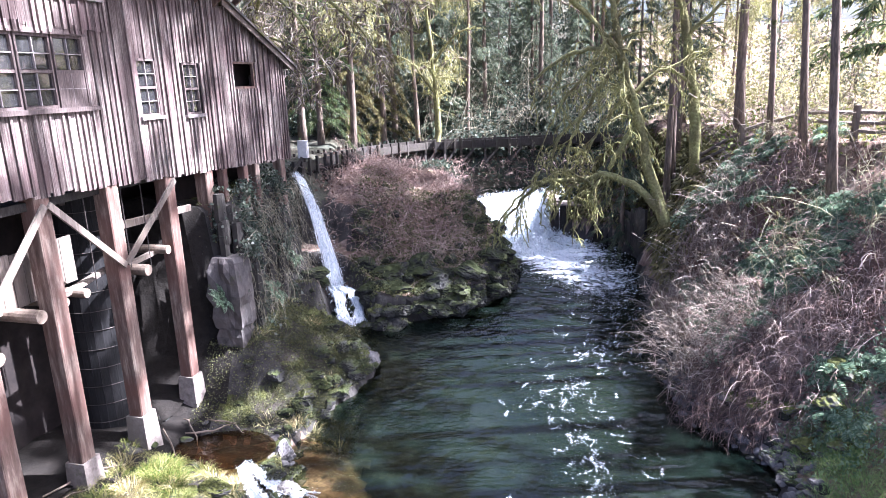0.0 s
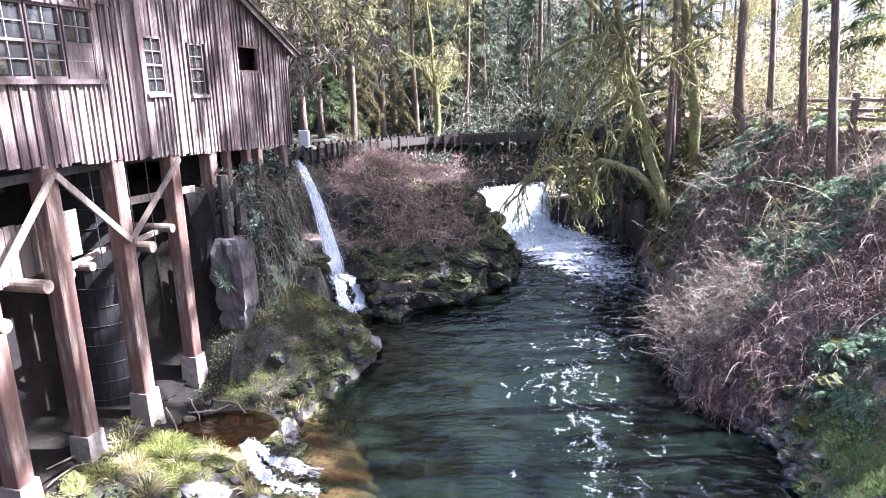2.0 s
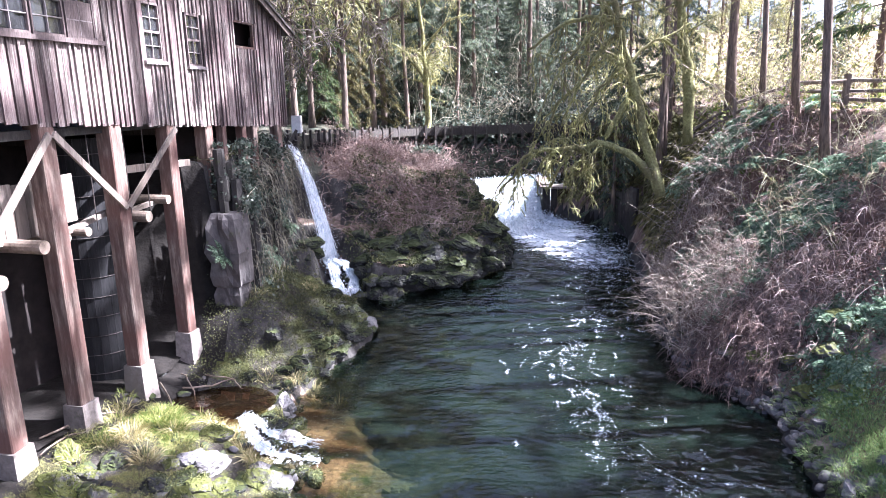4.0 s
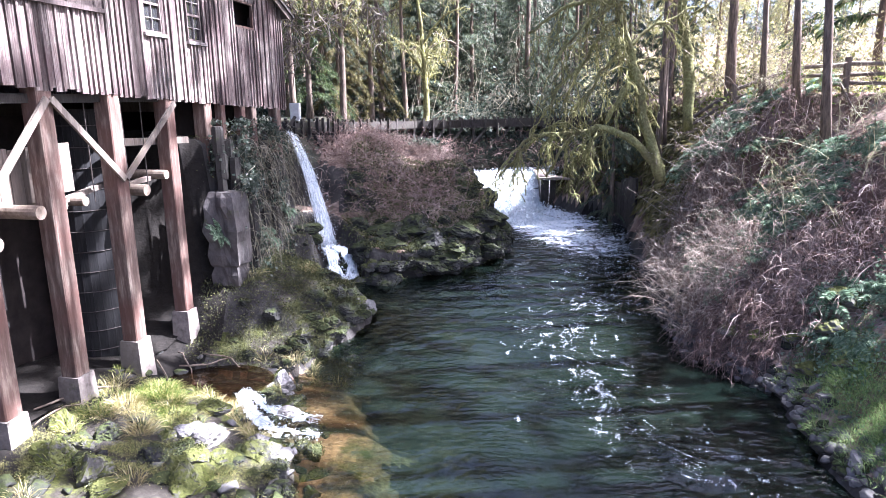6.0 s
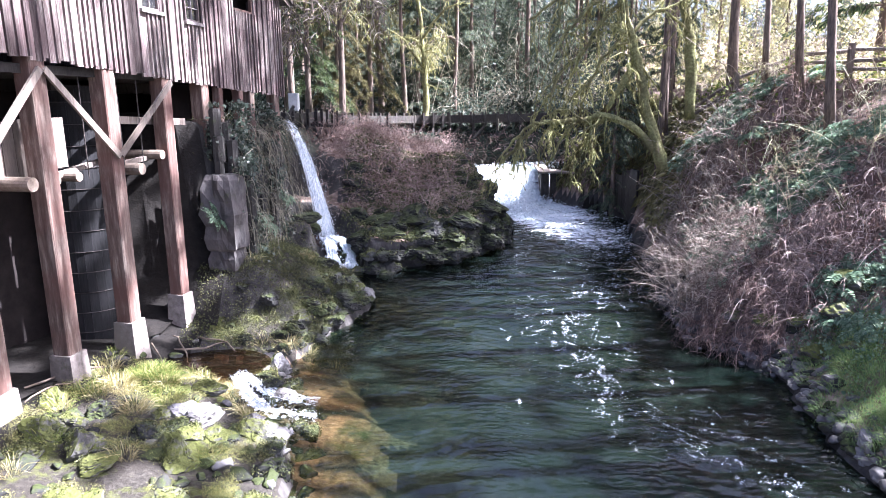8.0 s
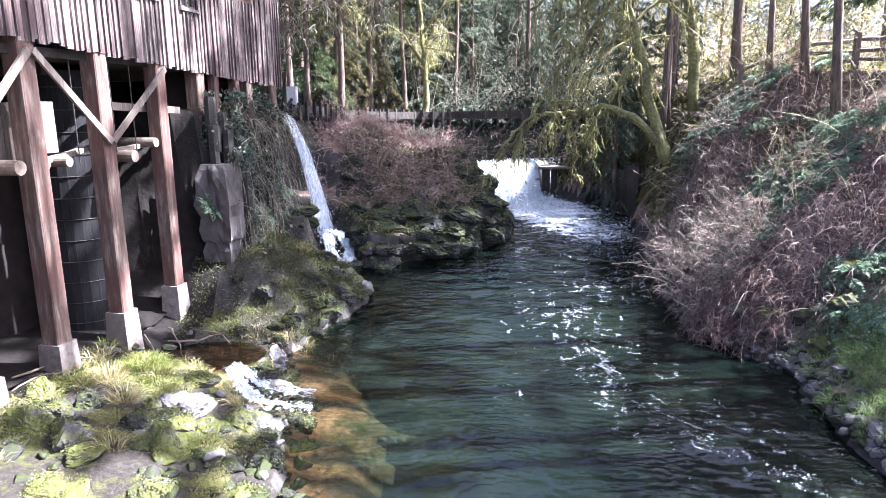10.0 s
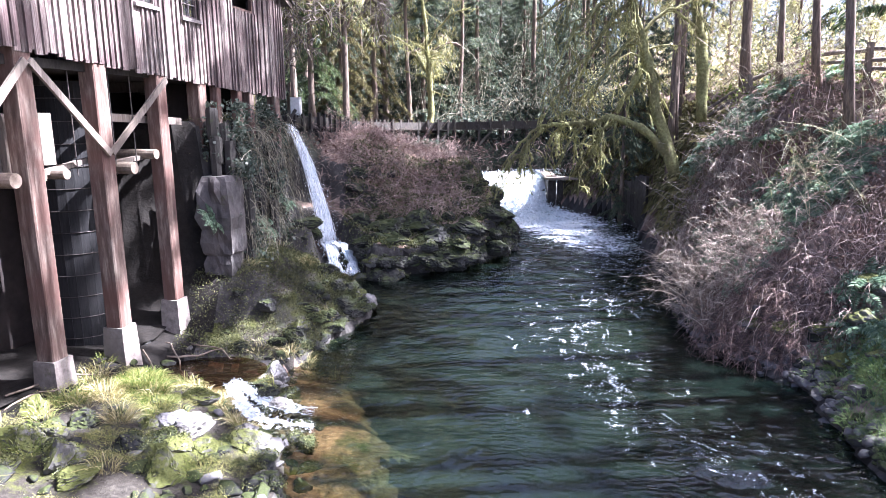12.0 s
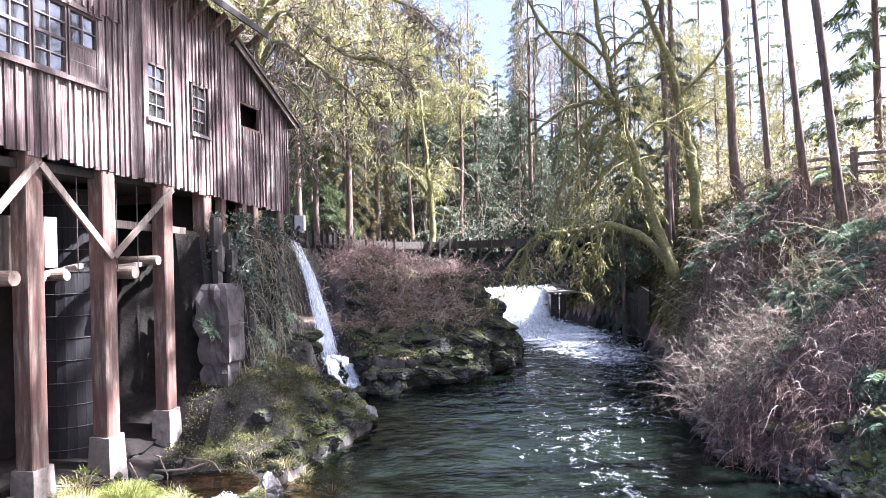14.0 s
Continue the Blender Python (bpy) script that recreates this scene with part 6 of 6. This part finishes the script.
# ---- thickets, ferns, grass, ivy ----
def canes(name, label, count, place, length, material, seed, arch=0.5, radius=0.008, side_shoots=4, lean=(0, 0, 0)):
    """A thicket of thin arching canes with side shoots: place(r) gives each root."""
    r = np.random.default_rng(seed)
    p = place(r, count)
    way = unit(np.stack([r.normal(lean[0], 0.55, count), r.normal(lean[1], 0.55, count), r.uniform(0.5, 1.2, count) + lean[2]], 1))
    n = length * r.uniform(0.5, 1.25, count)
    line = [p]
    for _ in range(6):
        way = unit(way + np.stack([r.normal(0, 0.16, count), r.normal(0, 0.16, count), r.normal(-arch * 0.32, 0.12, count)], 1))
        p = p + way * (n / 6)[:, None]
        line.append(p)
    line = np.stack(line, 1)
    rr = radius * r.uniform(0.6, 1.5, count)
    v, f = tubes(line, rr[:, None] * np.linspace(1, 0.35, 7))
    k = r.integers(1, 6, count * side_shoots)
    own = np.repeat(np.arange(count), side_shoots)
    q = line[own, k]
    w = unit(r.normal(0, 1, (len(own), 3)))
    e = (n[own] * r.uniform(0.1, 0.32, len(own)))[:, None]
    shoots = np.stack([q, q + w * e * 0.5, q + (w + np.array([0, 0, -0.3])) * e], 1)
    v2, f2 = tubes(shoots, rr[own][:, None] * np.array([0.6, 0.45, 0.25]))
    ob = new(name, array_mesh(name, np.concatenate([v, v2]), np.concatenate([f, f2 + len(v)]), material))
    return tagged(ob, label, "thicket", kind="stuff")


def right_bank(y0, y1, d0, d1):
    def place(r, n):
        y = r.uniform(y0, y1, n)
        x = np.interp(y, RIGHT_Y, RIGHT_X) + r.uniform(d0, d1, n)
        return np.stack([x, y, land(x, y) - 0.05], 1)
    return place


def box_place(x0, x1, y0, y1):
    def place(r, n):
        x, y = r.uniform(x0, x1, n), r.uniform(y0, y1, n)
        return np.stack([x, y, land(x, y) - 0.05], 1)
    return place


def clump_place(x0, x1, y0, y1, clumps, spread, seed):
    """Roots gathered round a number of centres."""
    def place(r, n):
        c = np.random.default_rng(seed).uniform((x0, y0), (x1, y1), (clumps, 2))
        p = c[r.integers(0, clumps, n)] + r.normal(0, spread, (n, 2))
        x, y = np.clip(p[:, 0], x0, x1), np.clip(p[:, 1], y0, y1)
        return np.stack([x, y, land(x, y) - 0.05], 1)
    return place


canes("bramble_thicket", "tangle of pale bare bramble canes overhanging the water", 620, right_bank(14.2, 18.8, 0.2, 2.2), 1.5, TWIG, 41, 0.25, 0.007, 9, (-0.6, -0.25, 0.0))
canes("bramble_thicket", "tangle of reddish bare brambles on the steep bank", 1300, right_bank(12.6, 18.8, 0.8, 4.0), 0.95, TWIG_RED, 42, 0.9, 0.007, 5, (-0.3, -0.3, 0.0))
canes("dead_bracken", "brown dead bracken stalks hanging down the bank", 2600, right_bank(12.0, 18.6, 0.5, 4.4), 0.75, BRACKEN, 48, 2.6, 0.008, 5, (-0.4, -0.35, 0.0))
canes("shrub_thicket", "fine brown-grey twigs of a low bush arching to the shore", 800, right_bank(12.8, 14.8, 0.15, 1.6), 0.95, TWIG_DARK, 71, 1.5, 0.006, 7, (-0.4, -0.4, 0.1))
canes("shrub_thicket", "slender pale saplings scattered over the upper bank", 90, right_bank(13.6, 19.5, 2.2, 5.5), 1.9, TWIG_SUN, 72, 0.15, 0.008, 9, (-0.2, -0.1, 0.3))
canes("shrub_thicket", "bare sunlit saplings behind the fence", 420, box_place(8.5, 24.0, 20.0, 40.0), 3.6, TWIG, 47, 0.0, 0.012, 9)
canes("shrub_thicket", "bare grey twiggy shrubs along the top of the bank", 130, right_bank(15.0, 22.0, 2.5, 5.5), 1.7, TWIG, 43, 0.1, 0.008, 8)
canes("bramble_thicket", "reddish-brown leafless shrubs on the rocky point", 900, clump_place(-4.6, 1.0, 21.8, 29.0, 22, 0.55, 3), 1.15, TWIG_ROSE, 44, 0.5, 0.008, 8)
canes("bramble_thicket", "pale pinkish brambles on the rocky point", 800, clump_place(-4.4, 0.8, 21.6, 28.5, 18, 0.6, 5), 0.95, TWIG_RED, 73, 0.8, 0.007, 7)
canes("dead_bracken", "bleached dead bracken between the shrubs of the rocky point", 1300, box_place(-4.6, 1.2, 21.4, 29.0), 0.6, BRACKEN, 74, 1.8, 0.008, 5)
canes("bramble_thicket", "purple-brown brambles on the far bank behind the weir", 900, box_place(-3.0, 9.5, 31.6, 33.0), 0.9, TWIG_ROSE, 49, 0.9, 0.013, 6)
canes("shrub_thicket", "thin bare saplings in front of the hillside", 150, box_place(-3.5, 9.5, 34.5, 42.0), 5.0, TWIG_GREY, 45, 0.0, 0.014, 9)
canes("hanging_vines", "dry vines and roots hanging down the basalt cliff", 330, lambda r, n: np.stack([r.uniform(-5.45, -4.6, n), r.uniform(15.6, 21.0, n), r.uniform(2.0, 5.2, n)], 1), 1.2, TWIG_GREY, 46, 2.2, 0.007, 5, (0.7, -0.2, -0.4))


def leaf_cloud(name, label, n, place, size, material, seed, width=0.3, up=0.4, category="leaves"):
    r = np.random.default_rng(seed)
    p = place(r, n)
    w = unit(r.normal(0, 1, (n, 3)) + np.array([0, 0, up]))
    v, f = cards(p, w, r.uniform(size * 0.5, size * 1.4, n), width, r, 0.2)
    return tagged(new(name, array_mesh(name, v, f, material)), label, category, kind="stuff")


def cliff_face(r, n):
    y, z = r.uniform(15.3, 21.0, n), r.uniform(1.2, 5.4, n)
    keep = rough_noise(y * 1.3, z, 1.6, 2.0)
    z = np.where(keep < -0.1, 5.4 - (5.4 - z) * 0.4, z)
    hole = rough_noise(y * 2.0, z * 1.6, 1.7, 5.0) < -0.12
    x = -4.75 + 0.16 * np.sin(y * 2.1) + 0.3 * rough_noise(y, z, 1.9, 1.0) + r.normal(0, 0.1, n) - 0.07 * z - 0.6 * hole
    return np.stack([x, y, z], 1)


leaf_cloud("ivy", "grey-green ivy climbing the cliff below the mill", 7500, cliff_face, 0.085, IVY, 51, 0.45, 0.0, "ivy")


def litter_place(x0, x1, y0, y1, lift=0.03):
    def place(r, n):
        x, y = r.uniform(x0, x1, n), r.uniform(y0, y1, n)
        return np.stack([x, y, land(x, y) + lift + np.abs(r.normal(0, 0.03, n))], 1)
    return place


def shrub_place(y0, y1, d0, d1, h):
    root = right_bank(y0, y1, d0, d1)

    def place(r, n):
        p = root(r, n)
        x, y = p[:, 0], p[:, 1]
        c = np.sin(x * 2.3 + 1.0) * np.cos(y * 1.9) + 0.6 * np.sin(x * 5.1 - y * 4.0)
        p[:, 2] += h * np.maximum(0.05, 0.4 + 0.5 * c) * r.random(n)
        return p
    return place


leaf_cloud("low_shrubs", "small evergreen leaves of salal and ivy on the bank", 900, shrub_place(11.4, 19.0, 0.5, 5.5, 0.6), 0.075, IVY, 54, 0.4, 0.3, "shrubs")
leaf_cloud("fallen_leaves", "withered leaves caught in the brambles of the bank", 9000, shrub_place(12.6, 19.5, 0.7, 4.2, 0.7), 0.07, DRY, 75, 0.4, 0.1)
leaf_cloud("low_shrubs", "bright green low plants along the right shore", 5000, shrub_place(8.4, 12.9, 0.5, 3.0, 0.45), 0.09, FERN, 55, 0.35, 0.5, "shrubs")
leaf_cloud("low_shrubs", "sunlit yellow-green shrubs under the firs", 5000, shrub_place(17.0, 24.0, 2.0, 7.0, 1.1), 0.09, GRASS, 56, 0.4, 0.4, "shrubs")
def crown_haze(r, n):
    x, y = r.uniform(8.5, 26.0, n), r.uniform(21.0, 42.0, n)
    c = np.sin(x * 1.7 + 2.0) * np.cos(y * 1.3) + 0.5 * np.sin(x * 3.9 + y * 2.7)
    h = np.abs(r.normal(0, 1, n)) * (1.2 + 1.6 * np.maximum(c, 0)) + 0.2
    return np.stack([x, y, land(x, y) + h], 1)


# leaf cards whose pale colour stands in for the glow behind the saplings
leaf_cloud("young_leaves", "buds and catkins behind the fence, backlit glow put into their pale tone", 26000, crown_haze, 0.11, BUD, 67, 0.4, 0.2)


def root_face(r, n):
    y = r.uniform(18.5, 29.0, n)
    x = np.interp(y, RIGHT_Y, RIGHT_X) + r.uniform(0.35, 2.2, n)
    return np.stack([x, y, land(x, y) + r.uniform(0.0, 0.25, n)], 1)


leaf_cloud("hanging_moss", "golden-brown moss and roots draping the bank above the weir", 15000, root_face, 0.32, MOSS_GOLD, 57, 0.12, -1.6, "moss")
def hill_face(r, n):
    x, y = r.uniform(-16.0, 12.0, n), 34.0 + 34.0 * r.random(n) ** 1.5
    c = np.sin(x * 1.1 + 1.0) * np.cos(y * 0.9) + 0.5 * np.sin(x * 2.9 + y * 2.1)
    return np.stack([x, y, land(x, y) + np.abs(r.normal(0, 1, n)) * (0.35 + 0.6 * np.maximum(c, 0))], 1)


leaf_cloud("hillside_brush", "dark teal ivy, fern and brush covering the hillside", 60000, hill_face, 0.2, BRUSH, 68, 0.3, 0.2, "brush")


leaf_cloud("hillside_brush", "dark brush and dead fern below the flume", 9000, litter_place(-3.5, 10.0, 30.9, 34.2, 0.15), 0.2, BRUSH, 69, 0.3, 0.3, "brush")


def on_rocks(r, n):
    p = np.concatenate(MOSSY)
    q = p[r.integers(0, len(p), n * 3)]
    q = q[rough_noise(q[:, 0], q[:, 1] + q[:, 2], 4.0, 6.0) > 0.0][:n]
    return np.resize(q, (n, 3)) + r.normal(0, 0.02, (n, 3))


leaf_cloud("moss_cushions", "tufts of dull green moss growing over the basalt", 46000, on_rocks, 0.04, MOSS_DULL, 66, 0.25, 0.5, "moss")
leaf_cloud("moss_cushions", "short moss and small plants over the rocky point", 24000, litter_place(-3.4, 2.1, 19.4, 26.5, 0.06), 0.08, MOSS_DULL, 58, 0.25, 0.6, "moss")
leaf_cloud("moss_cushions", "short moss and small plants under the cliff", 17000, litter_place(-6.0, -2.2, 13.3, 19.2, 0.03), 0.055, MOSS_DULL, 59, 0.22, 0.8, "moss")
def hummock(r, n):
    x, y = r.uniform(-6.9, -2.7, n), r.uniform(7.0, 12.4, n)
    keep = rough_noise(x, y, 2.6, 4.0)
    k2 = rough_noise(x, y, 5.2, 1.0)
    ok = (keep + 0.6 * k2) > 0.2
    x, y, keep = np.resize(x[ok], n), np.resize(y[ok], n), np.resize(keep[ok], n)
    x, y = x + r.normal(0, 0.04, n), y + r.normal(0, 0.04, n)
    x = np.minimum(x, np.interp(y, LEFT_Y, LEFT_X) - 0.1)
    return np.stack([x, y, land(x, y) + np.abs(r.normal(0.0, 0.045, n)) + 0.10 * np.maximum(keep, 0)], 1)


leaf_cloud("moss_cushions", "bright yellow-green moss over the shore rocks", 60000, hummock, 0.02, MOSS_HANG, 64, 0.2, 1.0, "moss")
leaf_cloud("fallen_leaves", "fallen brown leaves on the bank", 26000, right_bank(11.5, 22, 0.7, 8.0), 0.085, DRY, 52, 0.4, 0.1)
leaf_cloud("fallen_leaves", "fallen brown leaves and dead bracken on the rocky point", 1800, litter_place(-5, 0.6, 23, 30, 0.1), 0.12, DRY, 53, 0.35, 0.2)


def grass(name, label, spots, seed, material=GRASS, size=0.35):
    r = np.random.default_rng(seed)
    pts, ways, sz = [], [], []
    for x, y, rad, n in spots:
        n = int(n * 1.7)
        a, d = r.uniform(0, 6.3, n), np.sqrt(r.uniform(0, 1, n)) * rad
        px, py = x + np.cos(a) * d, y + np.sin(a) * d
        pts.append(np.stack([px, py, land(px, py) - 0.01], 1))
        ways.append(unit(np.stack([np.cos(a) * 0.45 + r.normal(0, 0.25, n), np.sin(a) * 0.45 + r.normal(0, 0.25, n), r.uniform(0.4, 1.1, n)], 1)))
        sz.append(r.uniform(0.4, 1.2, n) * size)
    v, f = cards(np.concatenate(pts), np.concatenate(ways), np.concatenate(sz), 0.012, r, 0.35)
    return tagged(new(name, array_mesh(name, v, f, material)), label, "grass", kind="stuff")


rg = random.Random(77)
grass("grass", "tufts of green and straw-coloured grass among the shore rocks",
      [(-5.75, 11.35, 0.38, 1100), (-5.4, 11.0, 0.3, 700), (-5.1, 10.5, 0.22, 260), (-6.3, 10.2, 0.25, 200)]
      + [(rg.uniform(-6.8, -3.0), rg.uniform(7.0, 12.3), 0.16, 70) for _ in range(11)], 61)
grass("grass", "long sunlit straw-coloured grass among the shore rocks",
      [(-4.35, 11.45, 0.2, 420), (-4.6, 11.35, 0.16, 200), (-5.9, 10.5, 0.2, 220), (-5.4, 9.9, 0.18, 120), (-3.6, 10.3, 0.16, 200), (-4.0, 10.9, 0.12, 120)]
      + [(rg.uniform(-6.8, -3.2), rg.uniform(7.4, 12.3), 0.12, 45) for _ in range(9)] + [(rg.uniform(-5.0, -2.4), rg.uniform(13.2, 18.2), 0.12, 25) for _ in range(22)], 65, STRAW, 0.42)
grass("grass", "low grass and sedge along the foot of the cliff", [(rg.uniform(-5.0, -2.4), rg.uniform(13.6, 18.6), 0.22, 120) for _ in range(100)], 62, MOSS_DULL, 0.26)
grass("grass", "bright green grass hanging over the right shore",
      [(float(np.interp(y, RIGHT_Y, RIGHT_X)) + rg.uniform(0.3, 1.5), y, 0.3, 220) for y in np.linspace(8.4, 12.2, 40)], 63, GRASS_GREEN, 0.3)


def frond_mesh(seed):
    r = np.random.default_rng(seed)
    length = r.uniform(0.5, 0.8)
    t = np.linspace(0.1, 1, 24)
    line = np.stack([t * length, 0 * t, 0.75 * length * t - 0.75 * length * t ** 2.2], 1)
    pts, ways, size = [], [], []
    for sgn in (-1, 1):
        pts.append(line)
        ways.append(unit(np.tile(np.array([0.35, sgn, -0.1]), (24, 1)) + r.normal(0, 0.08, (24, 3))))
        size.append(0.14 * np.sin(np.clip(t * 1.05, 0, 1) * math.pi * 0.92) + 0.02)
    v, f = cards(np.concatenate(pts), np.concatenate(ways), np.concatenate(size), 0.17, r, 0.15)
    # the midrib joins the leaflets
    n = len(v)
    rib = np.concatenate([line + np.array([0, w, 0]) for w in (-0.006, 0.006)])
    k = np.arange(23)
    f = np.concatenate([f, n + np.stack([k, k + 1, k + 25, k + 24], 1)])
    return array_mesh("frond", np.concatenate([v, rib]), f, FERN)


def ferns():
    kinds = [frond_mesh(k) for k in range(4)]
    rnd = random.Random(9)
    spots = [(rnd.uniform(6.6, 10.2), rnd.uniform(14.4, 19.5)) for _ in range(92)] + [(rnd.uniform(7.6, 9.4), rnd.uniform(11.0, 13.0)) for _ in range(8)]
    spots = [(x, y, float(land(x, y)) + 0.25, rnd.uniform(0.55, 1.0), -0.6, "green sword fern on the leaf-strewn bank") for x, y in spots
             if x > np.interp(y, RIGHT_Y, RIGHT_X) + 0.9]
    spots += [(x, y, z, 0.7, 0.9, "green fern growing out of the cliff") for x, y, z in ((-5.5, 14.9, 2.75), (-4.85, 17.2, 2.2), (-4.8, 19.2, 2.6))]
    for x, y, z, s, tip, label in spots:
        f = thing("fern", label, "fern", Matrix.LocRotScale((x, y, z), Euler((0.1, tip, 0)), (s, s, s)), "ferns")
        n = rnd.randint(8, 12)
        for k in range(n):
            ob = part("frond", rnd.choice(kinds), None, f)
            ob.matrix_basis = Matrix.LocRotScale((0, 0, 0), Euler((0, rnd.uniform(-0.25, 0.15), 2 * math.pi * k / n + rnd.uniform(-0.2, 0.2))), (rnd.uniform(0.8, 1.1),) * 3)


ferns()


def rail_fence():
    line = [Vector((8.2, 21.4, 0)), Vector((9.0, 20.1, 0)), Vector((9.9, 18.7, 0)), Vector((10.8, 17.5, 0)), Vector((12.0, 16.4, 0)), Vector((13.4, 15.4, 0))]
    f = thing("rail_fence", "weathered split-rail fence along the top of the bank", "fence", (9.8, 18.9, 5.6))
    for i, (a, b) in enumerate(zip(line, line[1:])):
        za, zb = float(land(a.x, a.y)), float(land(b.x, b.y))
        part("post", Shape().beam((a.x, a.y, za - 0.2), (a.x, a.y, za + 0.95), 0.13, 0.13, (1, 0, 0)), GREY_WOOD, f)
        for k, h in enumerate((0.25, 0.5, 0.75)):
            e = 0.04 * ((i + k) % 2)
            part("rail", Shape().tube([(a.x + 0.05, a.y, za + h + e), ((a.x + b.x) / 2 + 0.05, (a.y + b.y) / 2, (za + zb) / 2 + h + 0.02), (b.x + 0.05, b.y, zb + h - e)], [0.06, 0.05, 0.06], 6), GREY_WOOD, f)
    e = line[-1]
    part("post", Shape().beam((e.x, e.y, float(land(e.x, e.y)) - 0.2), (e.x, e.y, float(land(e.x, e.y)) + 0.95), 0.13, 0.13, (1, 0, 0)), GREY_WOOD, f)


rail_fence()
